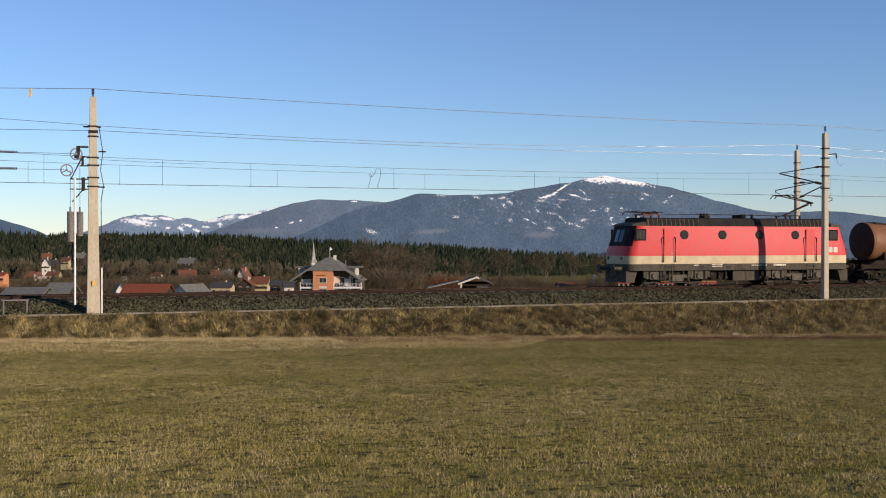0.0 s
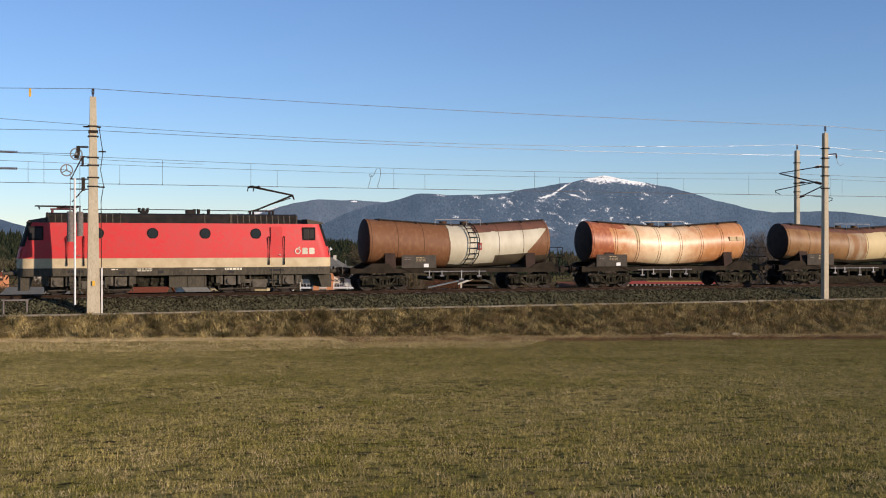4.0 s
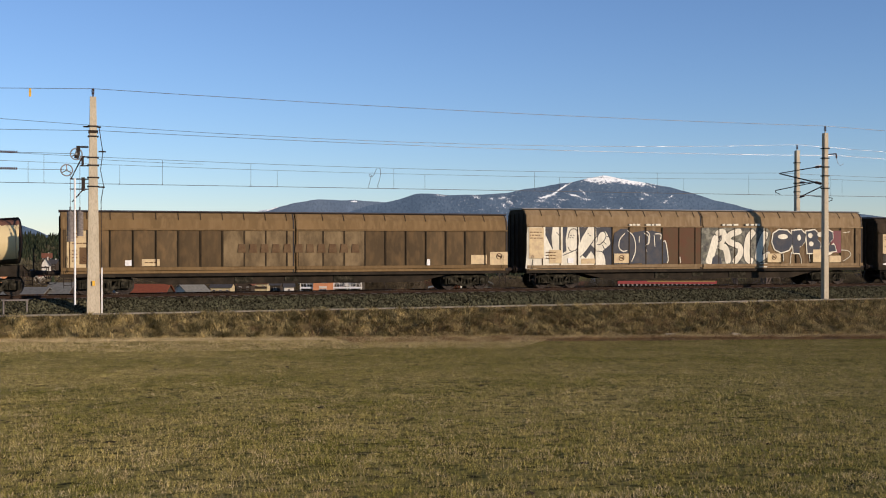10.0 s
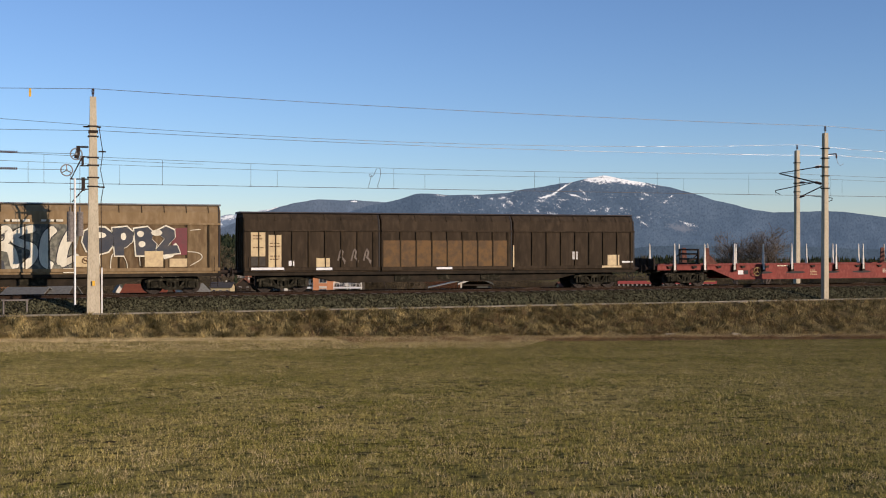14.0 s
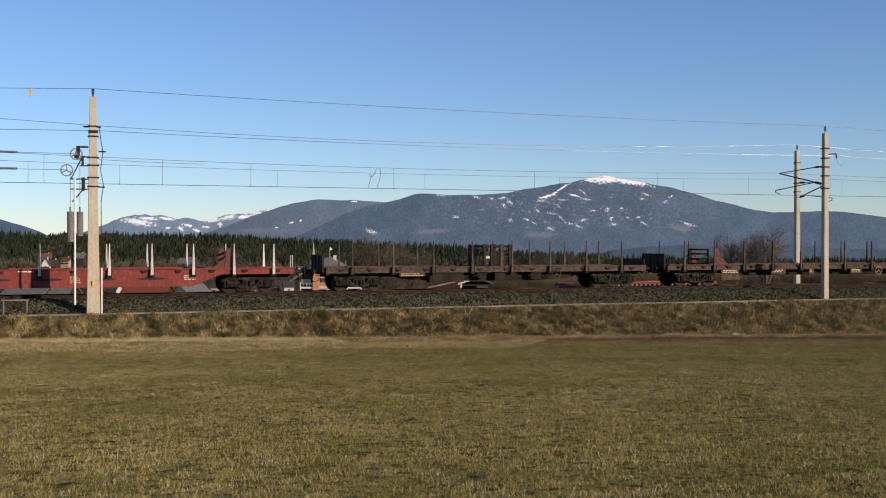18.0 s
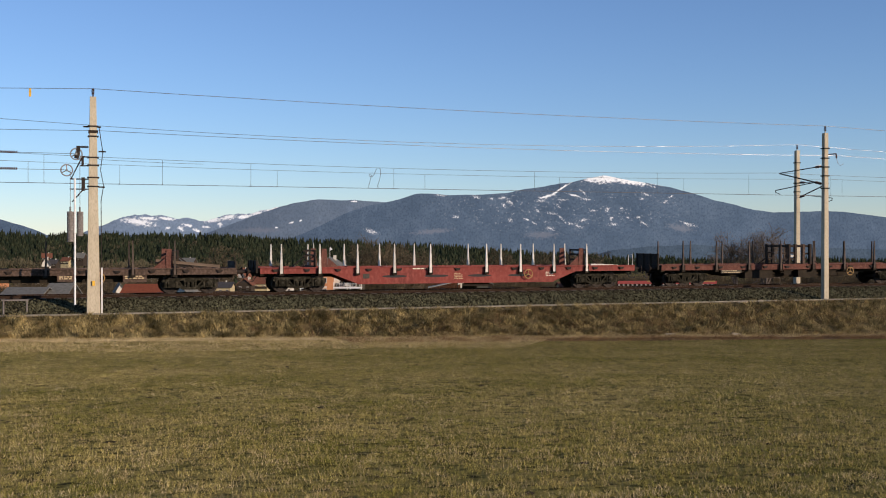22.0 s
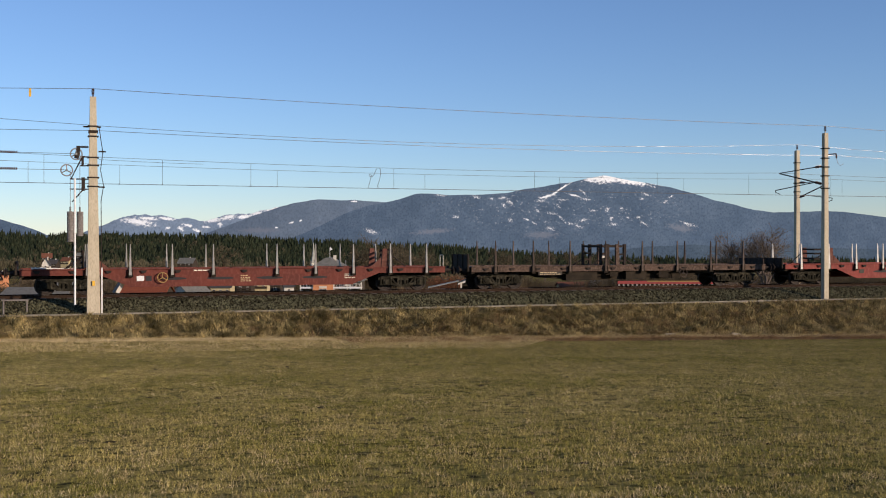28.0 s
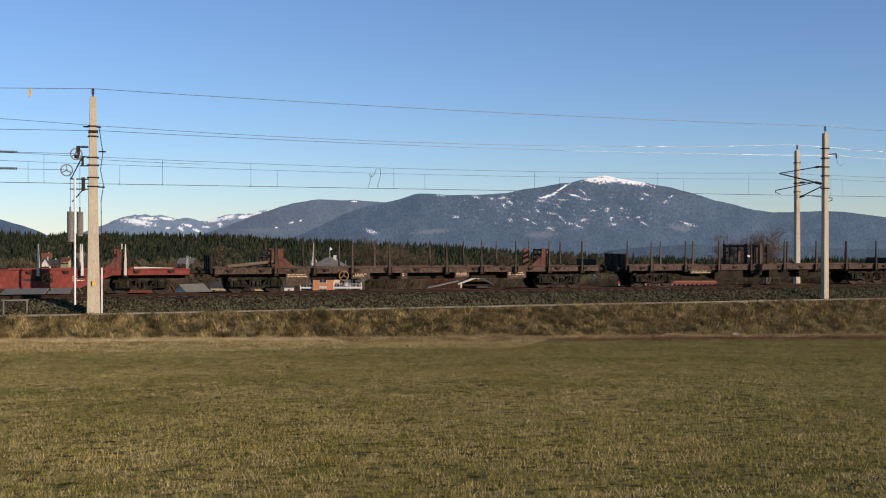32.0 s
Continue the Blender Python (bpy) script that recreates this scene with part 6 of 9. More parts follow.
stroke(b2, "spray_line", "graf_white", -1.3818, [(7.3, 3.18), (7.53, 2.98), (7.51, 2.49), (7.3, 2.37), (7.36, 2.01)], 0.050)
stroke(b2, "spray_line", "graf_white", -1.3822, [(7.17, 3.05), (7.47, 2.85), (7.45, 2.38)], 0.050)
stroke(b2, "spray_line", "graf_white", -1.3826, [(7.83, 2.95), (7.88, 2.28)], 0.045)
stroke(b2, "spray_line", "graf_white", -1.3830, [(7.88, 3.0), (8.26, 2.98), (8.24, 2.69)], 0.050)
stroke(b2, "spray_line", "graf_white", -1.3834, [(8.42, 2.57), (8.58, 2.53), (8.74, 1.61), (8.66, 1.35)], 0.050)
stroke(b2, "spray_line", "graf_white", -1.3838, [(9.5, 1.71), (9.53, 1.35)], 0.050)
paint(b2, "spray_ground", "graf_grey", -1.3842, [(10.92, 3.36), (12.09, 3.43), (13.66, 3.39), (13.66, 1.27), (10.87, 1.27)])
paint(b2, "spray_ground", "graf_grey", -1.3846, [(12.98, 3.38), (14.23, 3.42), (15.32, 3.36), (15.61, 3.11), (15.32, 1.86), (15.27, 1.28), (12.98, 1.28)])
paint(b2, "spray_blob", "graf_blue", -1.3914, [(11.59, 1.29), (11.64, 1.64), (11.92, 1.82), (12.2, 1.64), (12.25, 1.29)])
stroke(b2, "spray_outline", "graf_dark", -1.3918, [(12.0, 2.79), (12.2, 2.85), (12.18, 2.64), (11.98, 2.57)], 0.060)
stroke(b2, "spray_line", "graf_white", -1.3922, [(16.43, 2.12), (16.48, 1.39)], 0.035)
stroke(b2, "spray_line", "graf_white", -1.3926, [(16.95, 1.19), (17.03, 1.91), (17.42, 2.02), (17.69, 1.6), (17.74, 1.19)], 0.035)
stroke(b2, "spray_line", "graf_white", -1.3930, [(18.28, 2.07), (18.33, 1.39)], 0.035)
stroke(b2, "spray_line", "graf_white", -1.3934, [(19.86, 2.07), (21.01, 2.03), (21.26, 1.74), (20.71, 1.39)], 0.035)
stroke(b2, "spray_line", "graf_white", -1.3938, [(19.98, 3.21), (20.29, 3.06), (20.47, 3.19)], 0.035)
stroke(b2, "spray_line", "graf_white", -1.3942, [(20.71, 3.11), (21.2, 3.16)], 0.035)
for x0, x1 in ((8.40, 9.40), (9.46, 10.46), (10.52, 10.86)):
    panel(b2, "stained_sheet", "graf_maroon2", -1.3672, x0, x1, 1.30, 3.37, "rust-stained patch of wall")
stroke(b2, "spray_outline", "graf_dark", -1.3830, [(11.36, 1.29), (11.62, 2.02), (11.89, 2.9)], 0.56)
stroke(b2, "spray_outline", "graf_dark", -1.3834, [(11.86, 2.98), (12.31, 3.14), (12.42, 2.79), (12.06, 2.4)], 0.44)
stroke(b2, "spray_outline", "graf_dark", -1.3838, [(12.0, 2.33), (12.51, 2.16), (12.7, 1.31)], 0.50)
stroke(b2, "spray_outline", "graf_dark", -1.3842, [(13.57, 3.19), (12.85, 2.98), (12.67, 2.64), (13.21, 2.38)], 0.46)
stroke(b2, "spray_outline", "graf_dark", -1.3846, [(13.12, 2.42), (13.48, 2.24), (13.46, 1.78), (13.04, 1.34)], 0.46)
stroke(b2, "spray_outline", "graf_dark", -1.3850, [(14.46, 3.19), (14.07, 2.8), (13.94, 2.12), (14.0, 1.59), (14.35, 1.38)], 0.50)
stroke(b2, "spray_outline", "graf_dark", -1.3854, [(15.27, 3.15), (14.87, 2.33), (14.69, 1.45)], 0.54)
stroke(b2, "spray_outline", "graf_dark", -1.3858, [(14.69, 1.45), (15.03, 1.63), (15.52, 1.9)], 0.40)
stroke(b2, "spray_letter", "graf_white", -1.3862, [(11.36, 1.29), (11.62, 2.02), (11.89, 2.9)], 0.46)
stroke(b2, "spray_letter", "graf_white", -1.3866, [(11.86, 2.98), (12.31, 3.14), (12.42, 2.79), (12.06, 2.4)], 0.34)
stroke(b2, "spray_letter", "graf_white", -1.3870, [(12.0, 2.33), (12.51, 2.16), (12.7, 1.31)], 0.40)
stroke(b2, "spray_letter", "graf_white", -1.3874, [(13.57, 3.19), (12.85, 2.98), (12.67, 2.64), (13.21, 2.38)], 0.36)
stroke(b2, "spray_letter", "graf_white", -1.3878, [(13.12, 2.42), (13.48, 2.24), (13.46, 1.78), (13.04, 1.34)], 0.36)
stroke(b2, "spray_letter", "graf_white", -1.3882, [(14.46, 3.19), (14.07, 2.8), (13.94, 2.12), (14.0, 1.59), (14.35, 1.38)], 0.40)
stroke(b2, "spray_letter", "graf_white", -1.3886, [(15.27, 3.15), (14.87, 2.33), (14.69, 1.45)], 0.44)
stroke(b2, "spray_letter", "graf_white", -1.3890, [(14.69, 1.45), (15.03, 1.63), (15.52, 1.9)], 0.30)
panel(b2, "data_panel", "cream", -1.403, 0.16, 1.02, 1.65, 3.33, "cream lettering panel")
panel(b2, "data_panel", "cream", -1.403, 1.35, 2.09, 1.37, 2.11)
panel(b2, "data_panel", "cream", -1.403, 3.28, 4.12, 1.35, 1.63)
panel(b2, "white_label", "white_paint", -1.403, 2.47, 2.8, 1.39, 1.66)
panel(b2, "data_panel", "cream", -1.403, 5.31, 6.22, 1.37, 1.9)
no_entry_mark(b2, 5.76, 1.65, 0.15, -1.409)
bars(b2, 0.21, -1.408, 3.05, 0.73, 3, M["rust_ink"], 0.16, 0.05, seed=21)
bars(b2, 1.16, -1.408, 1.95, 0.60, 3, M["rust_ink"], 0.16, 0.05, seed=22)
paint(b2, "spray_outline", "graf_white", -1.3965, [(15.61, 2.55), (15.71, 3.08), (16.14, 3.32), (16.74, 3.29), (17.14, 2.95), (17.17, 2.42), (16.89, 2.02), (16.31, 1.86), (15.82, 2.06)])
paint(b2, "spray_blob", "graf_blue", -1.3985, [(15.68, 2.56), (15.77, 3.04), (16.16, 3.25), (16.71, 3.22), (17.07, 2.92), (17.1, 2.44), (16.84, 2.08), (16.32, 1.93), (15.87, 2.11)])
paint(b2, "spray_outline", "graf_white", -1.3965, [(16.98, 3.26), (17.73, 3.33), (18.06, 3.03), (18.02, 2.56), (17.73, 2.3), (17.59, 2.23), (17.59, 1.83), (17.12, 1.83)])
paint(b2, "spray_blob", "graf_blue", -1.3985, [(17.04, 3.2), (17.72, 3.26), (18.02, 2.99), (17.98, 2.56), (17.72, 2.32), (17.59, 2.26), (17.59, 1.89), (17.17, 1.89)])
paint(b2, "spray_outline", "graf_white", -1.3965, [(17.99, 3.23), (18.68, 3.33), (19.0, 3.03), (18.89, 2.7), (19.15, 2.43), (19.04, 2.02), (18.68, 1.82), (18.09, 1.83)])
paint(b2, "spray_blob", "graf_blue", -1.3985, [(18.05, 3.17), (18.68, 3.26), (18.98, 2.99), (18.88, 2.68), (19.11, 2.44), (19.01, 2.07), (18.68, 1.89), (18.15, 1.89)])
paint(b2, "spray_outline", "graf_white", -1.3965, [(19.02, 3.1), (19.54, 3.37), (19.98, 3.17), (20.01, 2.76), (19.65, 2.36), (20.13, 2.36), (20.27, 1.95), (19.1, 1.82), (19.02, 2.16), (19.46, 2.69)])
paint(b2, "spray_blob", "graf_blue", -1.3985, [(19.08, 3.05), (19.54, 3.3), (19.95, 3.11), (19.98, 2.75), (19.64, 2.38), (20.08, 2.38), (20.21, 2.01), (19.14, 1.89), (19.08, 2.19), (19.48, 2.68)])
paint(b2, "spray_line", "graf_white", -1.4005, [(16.77, 2.86), (16.71, 2.77), (16.53, 2.72), (16.31, 2.72), (16.13, 2.77), (16.06, 2.86), (16.13, 2.95), (16.31, 3.0), (16.53, 3.01), (16.71, 2.95)])
paint(b2, "spray_line", "graf_white", -1.4005, [(17.69, 2.8), (17.66, 2.7), (17.6, 2.63), (17.52, 2.63), (17.45, 2.7), (17.43, 2.8), (17.45, 2.91), (17.52, 2.98), (17.6, 2.98), (17.66, 2.91)])
paint(b2, "spray_line", "graf_white", -1.4005, [(18.51, 2.93), (18.48, 2.84), (18.4, 2.78), (18.3, 2.78), (18.21, 2.84), (18.18, 2.93), (18.21, 3.02), (18.3, 3.07), (18.4, 3.07), (18.48, 3.02)])
paint(b2, "spray_line", "graf_white", -1.4005, [(18.58, 2.44), (18.55, 2.35), (18.46, 2.29), (18.36, 2.29), (18.28, 2.35), (18.25, 2.44), (18.28, 2.53), (18.36, 2.58), (18.46, 2.58), (18.55, 2.53)])
paint(b2, "spray_line", "graf_white", -1.4005, [(19.38, 2.99), (19.32, 2.9), (19.19, 2.84), (19.03, 2.84), (18.89, 2.9), (18.84, 2.99), (18.89, 3.08), (19.03, 3.13), (19.19, 3.14), (19.32, 3.08)])
paint(b2, "spray_outline", "graf_white", -1.3962, [(19.11, 2.01), (19.61, 2.19), (20.01, 2.5), (20.15, 2.32), (19.88, 1.82), (19.48, 1.7)])
paint(b2, "spray_blob", "graf_maroon", -1.3955, [(19.74, 3.18), (20.55, 3.24), (20.55, 1.91), (19.88, 1.89)], "maroon sprayed patch")
panel(b2, "data_panel", "cream", -1.403, 15.36, 16.26, 1.36, 1.87)
no_entry_mark(b2, 15.81, 1.66, 0.14, -1.409)
panel(b2, "data_panel", "cream", -1.403, 18.54, 19.41, 1.34, 2.1)
panel(b2, "data_panel", "cream", -1.403, 19.71, 20.55, 1.33, 1.73)
panel(b2, "worn_strip", "graf_white", -1.4025, 14.82, 15.33, 1.07, 1.3)
panel(b2, "chalk_tag", "graf_white", -1.425, 6.25, 6.42, 3.45, 3.55)
panel(b2, "chalk_tag", "graf_white", -1.425, 6.48, 6.63, 3.46, 3.56)
panel(b2, "chalk_tag", "graf_white", -1.425, 6.71, 6.92, 3.46, 3.56)
panel(b2, "chalk_tag", "graf_white", -1.425, 7.32, 7.59, 3.46, 3.56)
panel(b2, "chalk_tag", "graf_white", -1.425, 7.68, 7.82, 3.46, 3.56)
panel(b2, "chalk_tag", "graf_white", -1.425, 7.91, 8.23, 3.46, 3.57)
panel(b2, "chalk_tag", "graf_white", -1.425, 12.28, 12.46, 3.49, 3.59)
panel(b2, "chalk_tag", "graf_white", -1.425, 12.56, 12.9, 3.49, 3.59)
panel(b2, "chalk_tag", "graf_white", -1.425, 13.02, 13.34, 3.49, 3.6)
panel(b2, "chalk_tag", "graf_white", -1.425, 13.84, 14.06, 3.5, 3.6)
panel(b2, "chalk_tag", "graf_white", -1.425, 14.18, 14.4, 3.5, 3.6)
panel(b2, "chalk_tag", "graf_white", -1.425, 14.5, 14.82, 3.5, 3.61)
panel(b3, "data_panel", "cream", -1.372, 0.37, 1.09, 1.82, 3.02, "cream lettering panel")
panel(b3, "grey_field", "grey_paint", -1.372, 0.37, 1.09, 1.35, 1.79)
panel(b3, "data_panel", "cream", -1.372, 1.25, 1.9, 1.27, 2.89)
panel(b3, "worn_strip", "white_paint", -1.41, 0.35, 2.03, 1.14, 1.26)
panel(b3, "white_label", "white_paint", -1.372, 2.27, 2.55, 1.34, 1.59)
panel(b3, "data_panel", "cream", -1.372, 3.69, 4.39, 1.28, 1.72)
panel(b3, "worn_strip", "white_paint", -1.41, 3.67, 4.5, 1.11, 1.24)
bars(b3, 0.48, -1.382, 2.83, 0.53, 2, M["rust_ink"], 0.16, 0.05, seed=31)
bars(b3, 0.48, -1.382, 2.23, 0.53, 1, M["rust_ink"], 0.16, 0.05, seed=32)
bars(b3, 1.33, -1.382, 2.45, 0.48, 2, M["rust_ink"], 0.16, 0.05, seed=33)
bars(b3, 1.33, -1.382, 1.81, 0.48, 2, M["rust_ink"], 0.16, 0.05, seed=34)
panel(b3, "worn_strip", "white_paint", -1.41, 10.13, 11.0, 1.11, 1.22)
panel(b3, "grey_field", "steel", -1.372, 18.02, 18.34, 1.59, 2.02)
panel(b3, "data_panel", "cream", -1.372, 20.18, 20.91, 1.25, 1.83)
panel(b3, "worn_strip", "cream", -1.41, 19.82, 21.02, 1.13, 1.24)
panel(b3, "worn_strip", "white_paint", -1.372, 21.08, 21.76, 1.39, 1.48)
panel(b3, "worn_strip", "cream", -1.4, 14.48, 14.55, 1.2, 2.38)
paint(b3, "spray_line", "grey_paint2", -1.368, [(4.78, 1.6), (4.89, 2.05), (5.0, 2.22), (5.11, 2.05), (5.06, 1.77), (5.22, 1.6), (5.17, 1.38), (5.08, 1.6), (4.94, 1.74), (5.03, 2.02), (4.97, 2.08), (4.86, 1.58)])
paint(b3, "spray_line", "grey_paint2", -1.368, [(5.48, 1.6), (5.59, 2.05), (5.7, 2.22), (5.82, 2.05), (5.76, 1.77), (5.93, 1.6), (5.87, 1.37), (5.79, 1.6), (5.65, 1.74), (5.73, 2.02), (5.67, 2.08), (5.56, 1.57)])
paint(b3, "spray_line", "grey_paint2", -1.368, [(6.13, 1.6), (6.24, 2.05), (6.35, 2.22), (6.47, 2.05), (6.41, 1.76), (6.58, 1.59), (6.52, 1.37), (6.44, 1.59), (6.3, 1.74), (6.38, 2.02), (6.33, 2.08), (6.21, 1.57)])


# ---- masts and wires ----
def mast(x, y, z0, z1, label, wide0=0.30, wide1=0.21):
    ob = thing("catenary_mast", label, "mast", pose(x, y, z0), "catenary masts")
    h = z1 - z0
    bm = bmesh.new()
    loft(bm, [[(-w, -w, z), (w, -w, z), (w, w, z), (-w, w, z)] for w, z in ((wide0, -0.4), (wide0, 0.0), (wide1, h))])
    part("post", bm, M["concrete"], ob, bevel=0.02)
    bm = bmesh.new()
    tube(bm, (0, 0, h), (0, 0, h + 0.12), 0.03, seg=6)
    for i in range(5):
        tube(bm, (0, 0, h + 0.12 + 0.055 * i), (0, 0, h + 0.16 + 0.055 * i), 0.075, 0.05, seg=8)
    part("top_insulator", bm, M["insulator"], ob)
    return ob


def clamp(ob, z, w):
    bm = bmesh.new()
    for s in (-1, 1):
        box(bm, -w - 0.03, w + 0.03, *sorted((s * w, s * (w + 0.03))), z - 0.03, z + 0.03)
        box(bm, *sorted((s * w, s * (w + 0.06))), -w, w, z - 0.03, z + 0.03)
    part("clamp", bm, M["dark_steel"], ob)


def cantilever(ob, way, base, reach, drop=0.0):
    """Hinged bracket arms towards the track, with insulators, a registration tube and a steady arm."""
    z_top, z_low = 6.85 + drop - base, 5.84 + drop - base
    bm = bmesh.new()
    tube(bm, (0, way * 0.25, z_top), (0, way * (reach + 0.1), z_top - 0.18), 0.030, seg=6)
    tube(bm, (0, way * 0.25, z_low), (0, way * (reach + 0.1), z_top - 0.20), 0.038, seg=6)
    tube(bm, (0, way * 0.9, z_low + 0.12), (0.0, way * (reach + 0.5), z_low - 0.18), 0.028, seg=6)
    tube(bm, (0, way * (reach + 0.5), z_low - 0.18), (0, way * (reach + 0.46), z_low - 0.36), 0.025, seg=6)
    tube(bm, (0, way * (reach + 0.46), z_low - 0.30), (0, way * (reach + 0.05), z_low - 0.43), 0.02, seg=6)
    arm = part("cantilever", bm, M["dark_steel"], ob, "dark tubular bracket arms")
    for z, slope in ((z_top, -0.045), (z_low, 0.20)):
        bm = bmesh.new()
        for i in range(6):
            y = 0.4 + 0.075 * i
            tube(bm, (0, way * y, z + slope * (y - 0.25)), (0, way * (y + 0.05), z + slope * (y - 0.2)), 0.085, 0.06, seg=8)
        part("insulator", bm, M["insulator"], arm)


mast_r = mast(41.5, -4.4, -0.72, 8.70, "slim pale concrete mast with bracket arms at the ballast foot", 0.155, 0.125)
cantilever(mast_r, 1, -0.72, 4.1)
for z in (9.1 - 0.55, 8.0, 7.5, 7.0, 6.3):
    clamp(mast_r, z, 0.145)
bm = bmesh.new()
tube(bm, (0.1, 0, 8.2), (0.75, 0, 8.28), 0.035, seg=6)
tube(bm, (0.75, 0, 8.28), (0.78, 0, 8.02), 0.05, seg=6)
chain(bm, [(0.78, 0, 8.02), (0.85, 0, 7.75), (1.05, 0, 7.6), (1.25, 0, 7.72)], 0.012, 5)
part("feeder_bracket", bm, M["insulator"], mast_r)

mast_f = mast(48.7, 7.8, -1.0, 8.85, "slim pale concrete mast behind the second track", 0.17, 0.13)
cantilever(mast_f, -1, -1.0, 3.2, -0.22)
for z in (7.6, 7.0, 9.0):
    clamp(mast_f, z, 0.15)

mast_l = mast(1.94, -4.4, -0.62, 9.06, "stout tapered concrete anchor mast with tensioning wheels", 0.285, 0.135)
for z, w in ((8.35, 0.165), (7.9, 0.17), (6.95, 0.185), (6.6, 0.19), (6.05, 0.195), (5.65, 0.20)):
    clamp(mast_l, z, w)
bm = bmesh.new()
box(bm, -0.20, 0.20, -0.20, 0.20, 8.05, 8.17)
box(bm, -0.42, -0.2, -0.06, 0.06, 8.3, 8.36)
box(bm, 0.2, 0.34, -0.06, 0.06, 8.3, 8.36)
part("dark_collar", bm, M["dark_steel"], mast_l)
bm = bmesh.new()
box(bm, -0.72, -0.2, -0.05, 0.05, 7.38, 7.46)
box(bm, -0.72, -0.55, -0.08, 0.08, 7.2, 7.46)
tube(bm, (-0.65, 0, 7.2), (-0.72, 0, 6.9), 0.1, seg=8)
box(bm, -0.55, -0.2, -0.05, 0.05, 6.55, 6.6)
box(bm, -0.55, -0.2, -0.05, 0.05, 6.95, 7.0)
box(bm, -0.5, -0.4, -0.06, 0.06, 6.55, 7.0)
box(bm, -1.0, -0.2, -0.05, 0.05, 5.95, 6.0)
box(bm, -1.0, -0.2, -0.05, 0.05, 5.5, 5.55)
box(bm, -0.5, -0.35, -0.09, 0.09, 5.45, 6.05)
tube(bm, (-0.95, 0, 5.97), (-0.45, 0, 7.0), 0.03, seg=6)
tube(bm, (-0.9, 0, 4.95), (-0.35, 0, 5.6), 0.03, seg=6)
part("tension_bracket", bm, M["dark_steel"], mast_l)
for s in (1,):
    bm = bmesh.new()
    chain(bm, [(0.26, 0, 8.3), (0.42, 0, 7.2), (0.32, 0, 6.4), (0.45, 0, 5.7), (0.34, 0, 5.0), (0.36, 0, 0.6)], 0.018, 5)
    box(bm, 0.24, 0.55, -0.05, 0.05, 7.2, 7.26)
    box(bm, 0.24, 0.5, -0.05, 0.05, 5.6, 5.66)
    part("down_lead", bm, M["dark_steel"], mast_l)
bm = bmesh.new()
tube(bm, (0.36, -0.1, -0.1), (0.36, -0.1, 2.0), 0.035, seg=6)
part("cable_pipe", bm, M["white_paint"], mast_l, "pale pipe up the post")
bm = bmesh.new()
slab(bm, [(-0.06, 1.2), (0.06, 1.2), (0.06, 1.42), (-0.06, 1.42)], -0.345, -0.325)
part("warning_plate", bm, M["yellow"], mast_l, "small yellow plate")
for dx, z in ((-0.72, 7.09), (-1.13, 6.36)):
    bm = bmesh.new()
    ring_bar(bm, (dx, -0.05, z), 0.25, 0.03, seg=20)
    for a in (90, 210, 330):
        tube(bm, (dx, -0.05, z), (dx + 0.25 * math.cos(radians(a)), -0.05, z + 0.25 * math.sin(radians(a))), 0.025, seg=5)
    tube(bm, (dx, -0.15, z), (dx, 0.1, z), 0.05, seg=8)
    part("tension_wheel", bm, M["steel"], mast_l, "spoked tensioning wheel")
for dx, z0, z1, zt in ((-0.98, 3.17, 4.52, 6.36), (-0.57, 3.42, 4.52, 7.08)):
    n = 12
    bm = bmesh.new()
    tube(bm, (dx, -0.1, z0), (dx, -0.1, z1), 0.05, seg=8)
    w = part("weight_stack", bm, M["weight"], mast_l, "stack of rusty cast weights")
    bm = bmesh.new()
    tube(bm, (dx, -0.1, z0), (dx, -0.1, z0 + (z1 - z0) / n * 0.94), 0.145, seg=14)
    disc = mesh_of("weight", bm, M["weight"])
    for i in range(n):
        ob = part("weight", disc, None, w)
        ob.location = (0, 0, (z1 - z0) * i / n)
    bm = bmesh.new()
    tube(bm, (dx, -0.1, z1), (dx, -0.1, zt), 0.012, seg=5)
    tube(bm, (dx, -0.1, z1), (dx, -0.1, z1 + 0.2), 0.04, seg=5)
    part("weight_rope", bm, M["wire"], w)
bm = bmesh.new()
tube(bm, (-0.79, -0.12, 0.35), (-0.79, -0.12, 6.0), 0.045, seg=8)
part("guide_rod", bm, M["white_paint"], mast_l, "white guide rod for the weights")
# low frame beside the mast foot
lf = thing("cable_frame", "low weathered steel frame by the ballast", "frame", pose(-1.3, -4.35, -0.7))
for a, b in (((-0.54, 0, -0.1), (-0.54, 0, 0.64)), ((0.42, 0.5, -0.1), (0.42, 0.5, 0.64))):
    bm = bmesh.new()
    tube(bm, a, b, 0.04, seg=6)
    part("leg", bm, M["weight"], lf)
bm = bmesh.new()
box(bm, -0.62, 0.5, -0.05, 0.05, 0.64, 0.70)
part("beam", bm, M["weight"], lf)


def wire(name, pts, label, r=0.013, mat=None, sag_steps=10):
    """A hanging wire through its supports, each span with its own sag: (x, y, z) ... and the sag of each span."""
    bm = bmesh.new()
    line = []
    for (a, b, sag) in pts:
        a, b = Vector(a), Vector(b)
        for i in range(sag_steps + 1):
            u = i / sag_steps
            p = a.lerp(b, u)
            p.z -= 4 * sag * u * (1 - u)
            line.append(p)
    chain(bm, line, r * 0.85, 14 if mat else 5)
    return tagged(part(name, bm, mat or M["wire"], smooth=mat is not None), label, "overhead wire")


